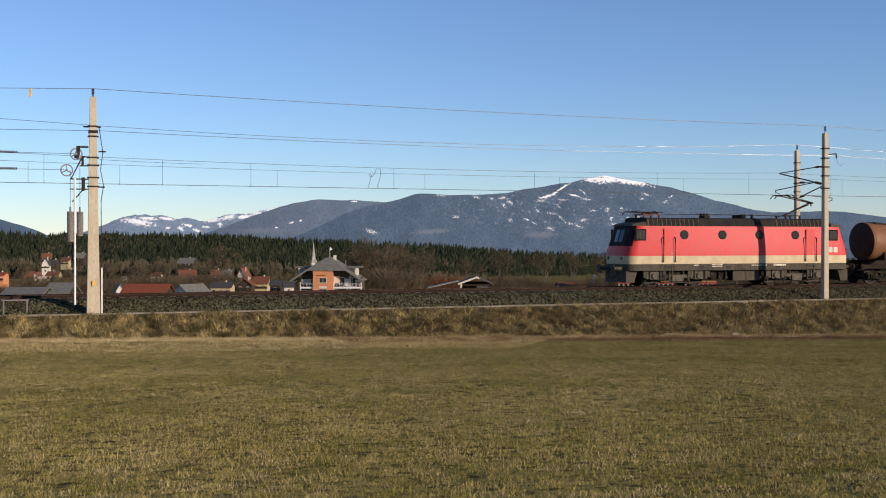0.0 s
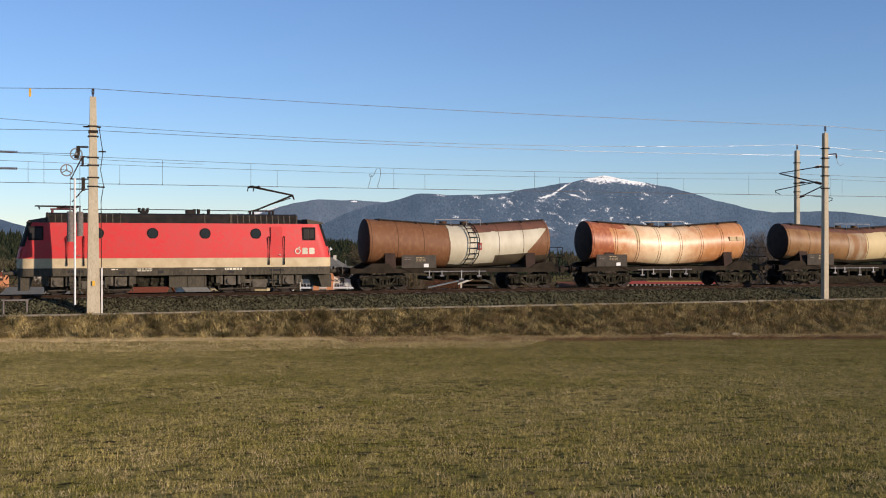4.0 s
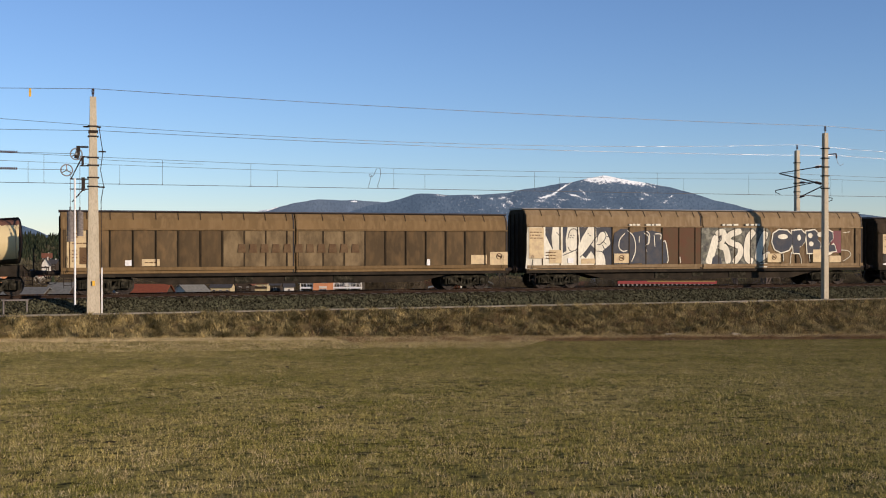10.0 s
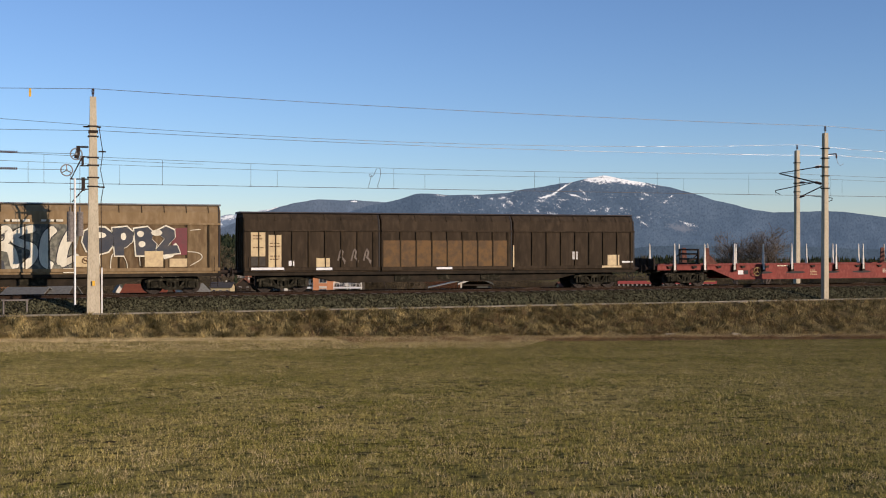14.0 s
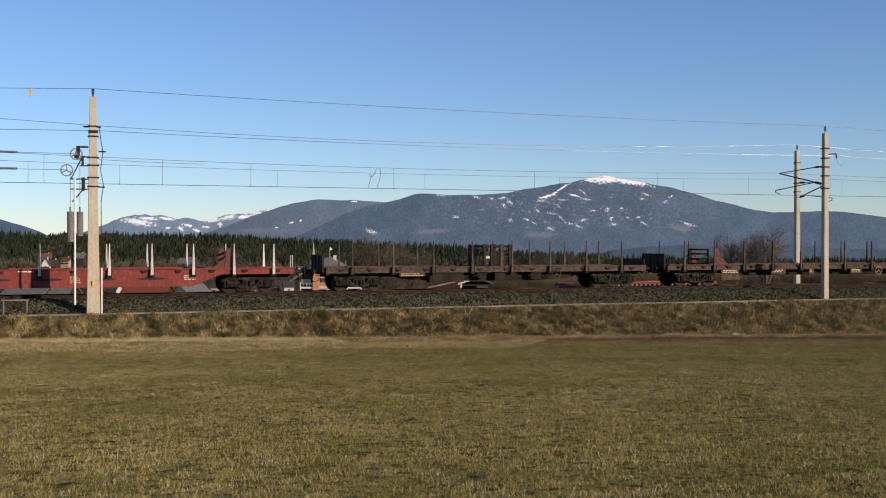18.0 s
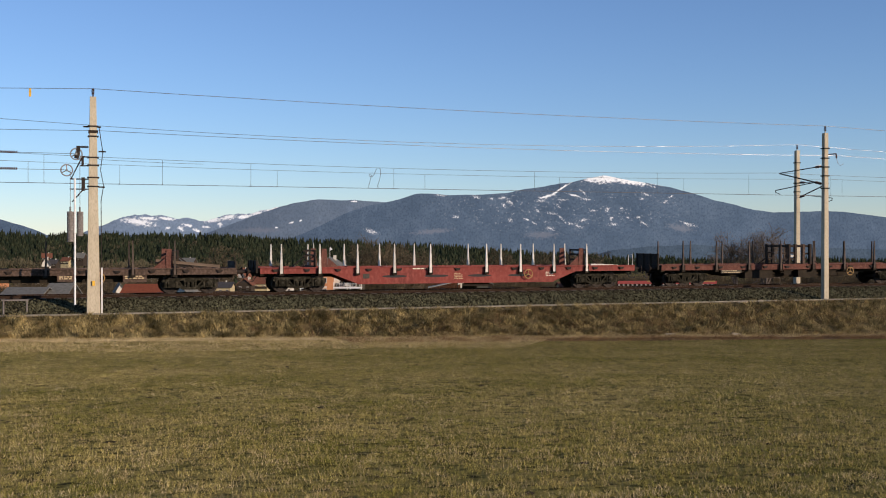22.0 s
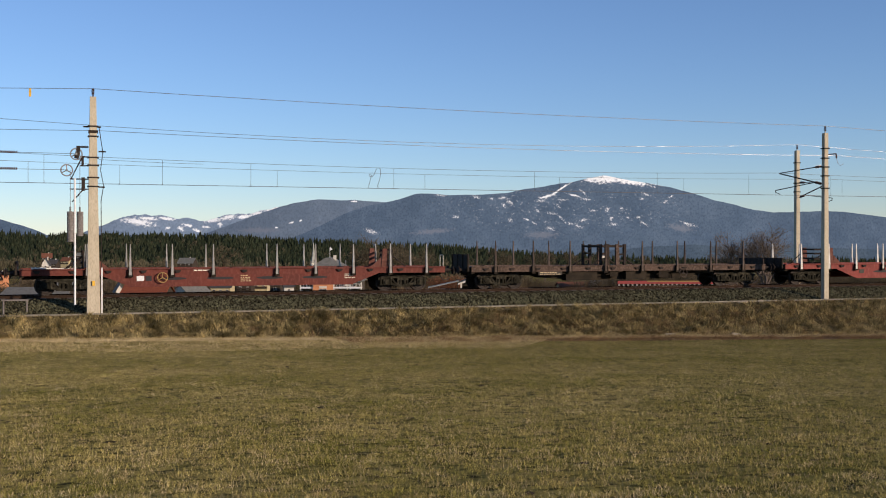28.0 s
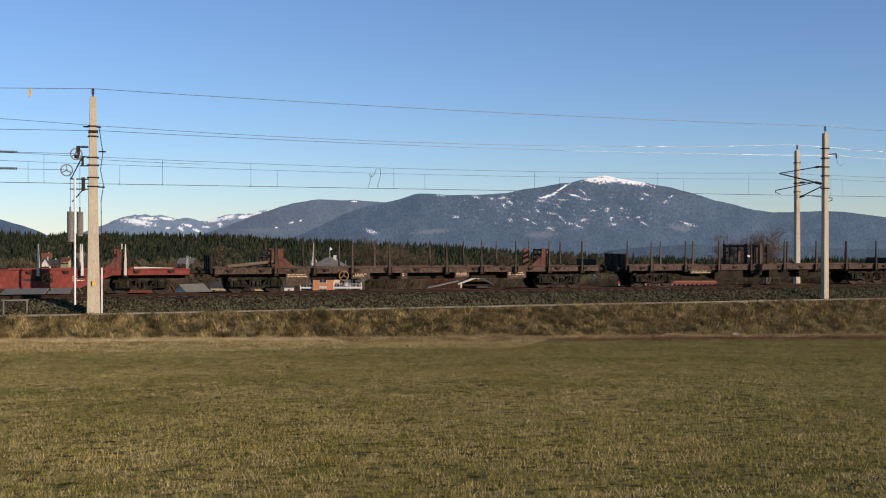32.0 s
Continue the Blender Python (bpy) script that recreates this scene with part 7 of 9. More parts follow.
M["bright_wire"] = material("aluminium_wire", (0.33, 0.33, 0.33), 0.36, 1.0)
M["dull_wire"] = material("weathered_aluminium_wire", (0.20, 0.20, 0.20), 0.5, 0.9)
wire("feeder_wire", [((-55, -4.4, 9.3), (1.94, -4.4, 9.43), 0.55), ((1.94, -4.4, 9.43), (41.5, -4.4, 9.1), 0.16), ((41.5, -4.4, 9.1), (100, -4.4, 9.0), 0.5)], "thin feeder wire over the mast tops", 0.014, M["dull_wire"])
wire("far_feeder_wire", [((-60, 7.8, 9.5), (-8, 7.8, 9.5), 0.6), ((-8, 7.8, 9.5), (48.7, 7.8, 9.25), 0.78), ((48.7, 7.8, 9.25), (105, 7.8, 9.0), 0.6)], "thin feeder wire above the second track", 0.014, M["bright_wire"])
wire("return_wire", [((-55, -4.4, 7.5), (2.2, -4.4, 7.55), 0.25), ((2.2, -4.4, 7.55), (42.3, -4.4, 7.45), 0.22), ((42.3, -4.4, 7.45), (100, -4.4, 7.3), 0.5)], "return wire on the mast brackets", 0.013, M["bright_wire"])
for nm, y, zc, zm in (("near", 0.0, 5.38, 6.80), ("second", 4.5, 5.60, 6.80)):
    wire("contact_wire", [((-80, y, zc), (110, y, zc), 0.0)], "contact wire of the %s track" % nm, 0.014)
    x0, x1 = (-2, 41.5) if y == 0 else (-6, 48.7)
    wire("messenger_wire", [((x0 - 45, y, zm), (x0, y, zm), 0.25), ((x0, y, zm), (x1, y, zm - 0.1), 0.30), ((x1, y, zm - 0.1), (x1 + 55, y, zm), 0.3)], "messenger wire of the %s track" % nm, 0.011)
    drops = (-0.16, 5.39, 9.78, 17.38, 25.54, 33.28, 39.47, 45.35) if y == 0 else (-0.94, 3.61, 12.01, 20.62, 29.18, 37.77, 42.55, 49.8)
    bm = bmesh.new()
    for x in drops:
        if x < x0:
            u, a, b, sg = (x - x0 + 45) / 45, zm, zm, 0.25
        elif x < x1:
            u, a, b, sg = (x - x0) / (x1 - x0), zm, zm - 0.1, 0.30
        else:
            u, a, b, sg = (x - x1) / 55, zm - 0.1, zm, 0.3
        top = a + (b - a) * u - 4 * sg * u * (1 - u)
        tube(bm, (x, y, zc), (x, y, top), 0.008, seg=4)
        tube(bm, (x, y, zc - 0.02), (x, y, zc + 0.04), 0.02, seg=4)
    tagged(part("dropper_wires", bm, M["wire"]), "short droppers that hold the contact wire", "overhead wire", kind="stuff")
bm = bmesh.new()
chain(bm, [(15.98, 0, 5.4), (16.08, 0, 5.8), (16.16, 0, 6.08), (16.06, 0, 6.14), (16.02, 0, 6.02), (16.2, 0, 5.98), (16.32, 0, 6.15), (16.42, 0, 6.4), (16.52, 0, 6.48), (16.64, 0, 6.42), (16.66, 0, 6.1), (16.56, 0, 5.7), (16.48, 0, 5.5), (16.55, 0, 5.4)], 0.013, 5)
tagged(part("jumper_wire", bm, M["wire"]), "curled jumper wire between messenger and contact wire", "overhead wire")
for z, a in ((6.47, -0.72), (5.74, -1.13)):
    ob = wire("anchor_wire", [((1.94 + a, -4.4, z + 0.02), (-50, -3.4, z + 0.2), 0.05)], "anchored end of the next contact section", 0.012)
    bm = bmesh.new()
    for i in range(8):
        tube(bm, (-1.95 + 0.09 * i, -4.33, z + 0.035), (-1.88 + 0.09 * i, -4.33, z + 0.035), 0.06, 0.045, seg=8)
    part("insulator", bm, M["insulator"], ob)
wire("span_wire", [((2.2, -4.4, 6.25), (7.4, 0.0, 6.45), 0.02)], "thin stay wire from the mast to the messenger", 0.010)
bm = bmesh.new()
box(bm, -0.05, 0.05, -0.03, 0.03, -0.30, -0.05)
tube(bm, (0, 0, -0.08), (0, 0, 0.06), 0.05, seg=6)
ob = tagged(part("wire_marker", bm, M["yellow"]), "small yellow marker hung on the feeder wire", "marker")
ob.location = (-0.72, -4.4, 9.26)


# ---- valley: woods, mountains, village ----
def ridge(name, label, crest, depth, thick, mat, seed, rough=3.0, cols=300, rows=60, spur=0.022, foot=-90):
    """A mountain range: crest heights along its width, falling to the valley with spurs and gullies."""
    a0, a1 = crest[0][0], crest[-1][0]
    ca = [c[0] for c in crest]
    cz = [c[1] for c in crest]
    verts, slope = [], []
    for j in range(rows + 1):
        v = j / rows
        d = depth - thick * (1 - v)
        for i in range(cols + 1):
            a = a0 + (a1 - a0) * i / cols
            h = float(np.interp(a, ca, cz))
            rib = 1 - 2 * abs(noise.fractal(Vector((a * 0.0042 + seed + v * 0.5, v * 1.7, seed + 9)), 1.0, 2.0, 5))
            fine = noise.fractal(Vector((a * 0.014 + seed, v * 7.0, seed)), 0.9, 2.1, 6)
            grain = rough * fine * (0.25 + 0.75 * min(1, h / 60)) * (0.25 + 0.75 * v ** 6)
            z = foot + (h - foot) * v ** 0.85 + spur * (h - foot) * (rib - 0.5) * math.sin(math.pi * v) ** 0.8 + grain
            k = d / depth
            x, y = spot(a * k, d)
            z = min(z, (h + grain) * (0.25 + 0.75 * v)) if v > 0.5 else z
            verts.append((x, y, z))
            slope.append((a * 2000 / depth, (z - EYE[2]) * 2000 / d))
    n = cols + 1
    faces = np.array([(j * n + i, j * n + i + 1, (j + 1) * n + i + 1, (j + 1) * n + i) for j in range(rows) for i in range(cols)])
    me = soup(name, np.array(verts), faces, mat)
    me.shade_smooth()
    layer = me.uv_layers.new(name="slope")
    corner = np.zeros(len(me.loops), dtype=np.int32)
    me.loops.foreach_get("vertex_index", corner)
    layer.data.foreach_set("uv", np.array(slope, dtype=np.float32)[corner].ravel())
    tagged(new(name, me), label, "mountain", kind="structure")


def heights(depth, pairs):
    k = depth / 2000
    return [(a * k, (h + 3) * k) for a, h in pairs]


SUMMIT_SNOW = ((290, 114, 44, 10, 2), (330, 109, 44, 6.5, -8), (266, 113, 20, 4.5, 8), (374, 105, 26, 3.4, -9), (205, 93, 34, 2.2, 33), (184, 82, 17, 2.8, 12), (232, 84, 14, 2.0, -14))
CLEARINGS = ((172, 74, 8.7, 2.6, 0), (212, 76, 8.7, 2.0, 0), (252, 77, 11.6, 2.3, -8), (248, 90, 7.2, 2.2, -40), (105, 79, 8.7, 2.9, 15), (118, 72, 8.7, 4.3, -40), (108, 66, 5.8, 3.5, -50),
             (59, 81, 8.7, 2.9, -12), (-4, 84, 10.2, 2.0, -5), (86, 78, 5.8, 2.0, -20), (358, 86, 8.7, 2.5, -20), (352, 78, 5.8, 2.0, 0), (316, 60, 4.9, 2.9, -40), (302, 33, 7.2, 2.9, 5),
             (434, 33, 15.9, 2.9, -18), (190, 25, 8.7, 3.5, -10), (-127, 20, 11.6, 4.3, -18), (24, 46, 7.2, 2.6, 0), (346, 45, 5.8, 2.6, 0), (193, 52, 10.2, 2.3, -8), (209, 44, 8.7, 1.9, -40),
             (224, 34, 10.2, 2.2, -10), (238, 30, 10.2, 2.6, -25), (249, 40, 8.7, 2.9, 10), (298, 43, 4.3, 3.5, 60), (291, 59, 5.8, 3.8, 60), (267, 57, 7.2, 2.0, 0), (353, 36, 7.2, 2.0, -45),
             (359, 32, 5.8, 1.7, -40), (404, 82, 5.8, 2.0, 30), (393, 72, 4.3, 2.3, 40), (168, 57, 5.8, 2.0, -40), (149, 41, 7.2, 2.3, -20), (119, 40, 4.3, 4.3, 80), (161, 35, 5.8, 1.7, -30),
             (204, 65, 5.8, 2.0, -50), (327, 45, 3.8, 1.7, 0))
# slope colours of all four ranges are blued for aerial haze
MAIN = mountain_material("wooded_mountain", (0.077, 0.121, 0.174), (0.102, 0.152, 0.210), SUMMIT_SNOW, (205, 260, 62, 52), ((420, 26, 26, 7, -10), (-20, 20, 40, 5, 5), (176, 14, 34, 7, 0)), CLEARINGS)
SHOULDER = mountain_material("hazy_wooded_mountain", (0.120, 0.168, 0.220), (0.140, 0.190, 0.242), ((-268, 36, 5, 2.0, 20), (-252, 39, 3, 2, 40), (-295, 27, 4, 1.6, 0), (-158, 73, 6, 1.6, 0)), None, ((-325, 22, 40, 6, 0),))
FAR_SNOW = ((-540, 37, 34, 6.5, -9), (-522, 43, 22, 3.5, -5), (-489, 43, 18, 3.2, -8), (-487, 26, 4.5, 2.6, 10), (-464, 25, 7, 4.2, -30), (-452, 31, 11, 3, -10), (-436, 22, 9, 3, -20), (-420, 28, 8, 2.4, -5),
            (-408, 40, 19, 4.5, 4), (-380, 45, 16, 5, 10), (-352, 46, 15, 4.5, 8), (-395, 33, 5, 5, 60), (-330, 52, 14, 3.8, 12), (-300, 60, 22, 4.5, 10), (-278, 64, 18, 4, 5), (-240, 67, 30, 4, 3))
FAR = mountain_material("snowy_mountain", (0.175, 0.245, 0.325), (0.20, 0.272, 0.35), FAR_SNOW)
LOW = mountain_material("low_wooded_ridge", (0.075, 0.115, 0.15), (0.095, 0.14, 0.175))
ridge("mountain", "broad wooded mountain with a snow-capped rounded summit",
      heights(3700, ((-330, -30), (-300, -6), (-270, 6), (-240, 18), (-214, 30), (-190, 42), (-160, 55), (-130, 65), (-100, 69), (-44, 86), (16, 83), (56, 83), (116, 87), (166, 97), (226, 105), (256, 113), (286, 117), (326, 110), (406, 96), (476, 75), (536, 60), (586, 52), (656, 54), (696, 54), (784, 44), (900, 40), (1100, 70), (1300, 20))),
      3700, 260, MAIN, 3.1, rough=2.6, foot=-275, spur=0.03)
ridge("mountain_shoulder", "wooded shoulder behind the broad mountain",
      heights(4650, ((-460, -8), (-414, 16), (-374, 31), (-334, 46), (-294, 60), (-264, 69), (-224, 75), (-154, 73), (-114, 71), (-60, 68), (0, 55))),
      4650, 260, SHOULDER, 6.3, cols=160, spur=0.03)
ridge("far_mountains", "distant range with snow over rock, blue haze put into its colour", heights(4850, ((-690, 6), (-640, 14), (-606, 27), (-565, 45), (-525, 48), (-494, 45), (-450, 40), (-426, 38), (-403, 43), (-371, 49), (-347, 48), (-324, 55), (-296, 61), (-272, 62), (-200, 66), (-100, 60))), 4850, 180, FAR, 8.4, rough=9, cols=260, rows=70, spur=0.10, foot=-60)
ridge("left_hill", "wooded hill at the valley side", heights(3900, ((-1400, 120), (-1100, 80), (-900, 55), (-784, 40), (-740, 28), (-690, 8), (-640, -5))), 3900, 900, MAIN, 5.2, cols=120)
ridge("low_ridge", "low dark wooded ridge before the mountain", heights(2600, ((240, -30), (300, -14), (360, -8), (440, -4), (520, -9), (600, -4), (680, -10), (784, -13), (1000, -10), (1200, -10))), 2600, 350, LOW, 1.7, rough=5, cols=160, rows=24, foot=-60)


def conifer_template(rnd, tiers=5, seg=6):
    """A spruce of unit height in ragged tiers, widest low down."""
    v, f = [], []
    for k in range(tiers):
        u = k / tiers
        z0 = 0.06 + 0.80 * u
        z1 = min(1.0, z0 + 0.40)
        r = 0.25 * (1 - 0.86 * u ** 1.25)
        base = len(v)
        off = rnd.uniform(0, 1)
        for i in range(seg):
            a = 2 * math.pi * (i + off) / seg
            q = r * rnd.uniform(0.6, 1.2)
            v.append((q * math.cos(a), q * math.sin(a), z0 + rnd.uniform(-0.06, 0.05)))
        v.append((rnd.uniform(-0.02, 0.02), rnd.uniform(-0.02, 0.02), z1))
        for i in range(seg):
            f.append((base + i, base + (i + 1) % seg, base + seg))
    return np.array(v), np.array(f)


def wood_top(a, r):
    """Height line of the tree tops, as a slope from the eye: a is the bearing, r runs from the near edge (0) to the crest (1)."""
    k = (a + 0.40) / 0.80
    crest = float(np.interp(k, [-0.3, 0.0, 0.25, 0.39, 0.5, 0.6, 0.7, 0.8, 1.2], [0.0135, 0.0125, 0.0102, 0.0050, 0.0008, -0.005, -0.009, -0.0105, -0.0115]))
    return crest - 0.023 * (1 - r)


def build_woods():
    rnd = random.Random(5)
    forms = [conifer_template(rnd) for _ in range(10)]
    V, Fc, base = [], [], 0
    for i in range(17000):
        a = rnd.uniform(-0.5, 0.5)
        r = rnd.random()
        d = 1450 + 650 * r
        x, y = spot(a * d, d)
        h = rnd.uniform(13, 25)
        top = 2.5 + (wood_top(a, r) + rnd.gauss(-0.001, 0.0009) + 0.0014 * noise.noise(Vector((a * 28, r * 3, 2.2)))) * d
        v, f = forms[rnd.randrange(10)]
        w = h * rnd.uniform(0.7, 1.15)
        V.append(v * np.array((w, w, h)) + np.array((x, y, top - h)))
        Fc.append(f + base)
        base += len(v)
    me = soup("conifer_wood", np.vstack(V), np.vstack(Fc), M["conifer"])
    tagged(new("conifer_wood", me), "dark green spruce wood across the valley", "wood", kind="stuff")
    # leafless trees along the near edge and scattered through the wood
    V, count = [], 0
    for i in range(2600):
        a = rnd.uniform(-0.5, 0.5)
        r = rnd.random() ** 2.2 * 0.9 - 0.2
        if r > -0.05 and noise.noise(Vector((a * 14, r * 4, 8.1))) < 0.0:
            continue
        d = 1450 + 650 * r
        x, y = spot(a * d, d)
        h = rnd.uniform(9, 17)
        z = 2.5 + (wood_top(a, r) + rnd.gauss(-0.0015, 0.0015)) * d - h
        for k in range(15):
            t = rnd.uniform(0, 2 * math.pi)
            z0, z1 = h * rnd.uniform(0.05, 0.5), h * rnd.uniform(0.6, 1.0)
            q = h * rnd.uniform(0.05, 0.30)
            px, py = x + q * math.cos(t), y + q * math.sin(t)
            w = h * rnd.uniform(0.012, 0.032)
            V += [(x - w * 0.4, y, z + z0), (px - w, py, z + z1), (px + w, py, z + z1 * 0.96)]
            count += 1
    me = soup("bare_wood", np.array(V), np.arange(3 * count).reshape(-1, 3), M["bare_wood"])
    tagged(new("bare_wood", me), "brown leafless trees along the edge of the spruce wood", "wood", kind="stuff")
    # the wooded rise on which they stand
    verts, n = [], 81
    for j in range(7):
        for i in range(n):
            a = -0.6 + 1.2 * i / (n - 1)
            d = 1400 + 120 * j
            x, y = spot(a * d, d)
            verts.append((x, y, -46 if j == 0 else 2.5 + wood_top(a, min(1, (j - 1) / 5)) * d - 17))
    faces = np.array([(j * n + i, j * n + i + 1, (j + 1) * n + i + 1, (j + 1) * n + i) for j in range(6) for i in range(n - 1)])
    me = soup("wood_floor", np.array(verts), faces, M["conifer"])
    tagged(new("wood_floor", me), "dark wooded rise under the spruces", "hillside", kind="structure")


build_woods()


def bare_tree(across, depth, h, spread, label, mat="twig", seed=1, levels=5, base=None, sprays=4):
    rnd = random.Random(seed)
    x, y = spot(across, depth)
    z = ground_z(x, y) if base is None else base
    ob = thing("bare_tree", label, "tree", pose(x, y, z), "bare trees")
    trunk, twigs = bmesh.new(), bmesh.new()

    def grow(p, way, length, r, lev):
        q = p + way * length
        tube(trunk if lev < 2 else twigs, p, q, r, r * 0.65, seg=5 if lev < 2 else 3, caps=False)
        if lev >= levels:
            for _ in range(sprays):
                side = Vector((rnd.gauss(0, 1), rnd.gauss(0, 1), rnd.gauss(0.3, 1))).normalized() * h * rnd.uniform(0.03, 0.07)
                wide = side.orthogonal().normalized() * h * 0.0013
                o = p.lerp(q, rnd.uniform(0.3, 1.0))
                twigs.faces.new([twigs.verts.new(o - wide), twigs.verts.new(o + wide), twigs.verts.new(o + side)])
            return
        n = 4 if lev else 6
        for i in range(n):
            side = Vector((rnd.uniform(-1, 1), rnd.uniform(-1, 1), rnd.uniform(-0.25, 0.6)))
            w = (way * rnd.uniform(0.5, 1.0) + side.normalized() * spread * rnd.uniform(0.6, 1.1)).normalized()
            u = rnd.uniform(0.55, 1.0)
            grow(p.lerp(q, u), w, length * rnd.uniform(0.58, 0.80), r * 0.55, lev + 1)

    grow(Vector((0, 0, -0.2)), Vector((0, 0, 1)), h * 0.34, h * 0.014, 0)
    part("trunk", trunk, M["bark"], ob)
    part("crown", twigs, M[mat], ob, "leafless crown of fine twigs")
    return ob


def bush(across, depth, w, h, mat, seed, label):
    rnd = random.Random(seed)
    x, y = spot(across, depth)
    ob = thing("bare_shrub", label, "shrub", pose(x, y, ground_z(x, y)), "bare shrubs")
    bm = bmesh.new()
    for i in range(int(260 * w / 6)):
        px, py = rnd.uniform(-w / 2, w / 2), rnd.uniform(-w / 4, w / 4)
        hh = h * rnd.uniform(0.45, 1.0) * (1 - 0.5 * abs(2 * px / w) ** 3)
        p = Vector((px, py, -0.2))
        q = p + Vector((rnd.gauss(0, 0.14) * h, rnd.gauss(0, 0.14) * h, hh * 0.6))
        tube(bm, p, q, 0.05, 0.03, seg=3, caps=False)
        for k in range(3):
            tube(bm, q, q + Vector((rnd.gauss(0, 0.12) * h, rnd.gauss(0, 0.12) * h, hh * rnd.uniform(0.2, 0.42))), 0.035, 0.012, seg=3, caps=False)
    part("thicket", bm, M[mat], ob)
    return ob


def opening(parent, x, z, w, h, y, mat=None):
    """A framed window set in the wall that faces -y."""
    bm = bmesh.new()
    for b in ((x - w / 2 - 0.1, x - w / 2, z, z + h), (x + w / 2, x + w / 2 + 0.1, z, z + h), (x - w / 2 - 0.1, x + w / 2 + 0.1, z + h, z + h + 0.1), (x - w / 2 - 0.15, x + w / 2 + 0.15, z - 0.1, z)):
        box(bm, b[0], b[1], y - 0.08, y + 0.02, b[2], b[3])
    box(bm, x - 0.03, x + 0.03, y - 0.06, y, z, z + h)
    wdw = part("window", bm, M["plaster"], parent)
    part("pane", cuboid(x - w / 2, x + w / 2, y - 0.03, y - 0.01, z, z + h), mat or M["pane"], wdw)


def house(across, depth, base, w, d, h, rise, wall, roof, label, turn=0.0, gable="side", windows=(), chimney=True, over=0.6, name="house", timber=False):
    x, y = spot(across, depth)
    ob = thing(name, label, "house", pose(x, y, base, 0, 0, -YAW + turn), "village houses")
    part("wall", cuboid(-w / 2, w / 2, -d / 2, d / 2, -3, h), M[wall], ob)
    bm = bmesh.new()
    t = 0.25
    o = over
    if gable == "side":      # ridge runs across
        drop = rise * o / (d / 2)
        sec = [(-d / 2 - o, h - drop), (0, h + rise), (d / 2 + o, h - drop), (d / 2 + o, h - drop + t), (0, h + rise + t), (-d / 2 - o, h - drop + t)]
        loft(bm, [[(xx, yy, z) for yy, z in sec] for xx in (-w / 2 - o, w / 2 + o)])
        tri = [(-d / 2, h), (0, h + rise), (d / 2, h)]
        gb = [[(xx, yy, z) for yy, z in tri] for xx in (-w / 2, -w / 2 + 0.2)], [[(xx, yy, z) for yy, z in tri] for xx in (w / 2 - 0.2, w / 2)]
    else:                    # gable faces the viewer
        drop = rise * o / (w / 2)
        sec = [(-w / 2 - o, h - drop), (0, h + rise), (w / 2 + o, h - drop), (w / 2 + o, h - drop + t), (0, h + rise + t), (-w / 2 - o, h - drop + t)]
        loft(bm, [[(xx, yy, z) for xx, z in sec] for yy in (-d / 2 - o, d / 2 + o)])
        tri = [(-w / 2, h), (0, h + rise), (w / 2, h)]
        gb = [[(xx, yy, z) for xx, z in tri] for yy in (-d / 2, -d / 2 + 0.2)], [[(xx, yy, z) for xx, z in tri] for yy in (d / 2 - 0.2, d / 2)]
    part("roof", bm, M[roof], ob)
    for g in gb:
        bm = bmesh.new()
        loft(bm, g)
        part("gable", bm, M["dark_wood"] if timber else M[wall], ob)
    for wx, wz, ww, wh in windows:
        opening(ob, wx, wz, ww, wh, -d / 2)
    if chimney and h > 4.2:
        bal = part("balcony", cuboid(-w / 2 - 0.1, w / 2 + 0.1, -d / 2 - 0.9, -d / 2 - 0.75, h - 2.5, h - 1.6), M["dark_wood"], ob, "dark timber balcony")
        part("floor_slab", cuboid(-w / 2 - 0.1, w / 2 + 0.1, -d / 2 - 0.75, -d / 2, h - 2.55, h - 2.4), M["dark_wood"], bal)
    if chimney:
        part("chimney", cuboid(w * 0.15, w * 0.15 + 0.6, -0.3, 0.3, h + rise * 0.4, h + rise + 0.9), M["plaster"], ob)
    return ob


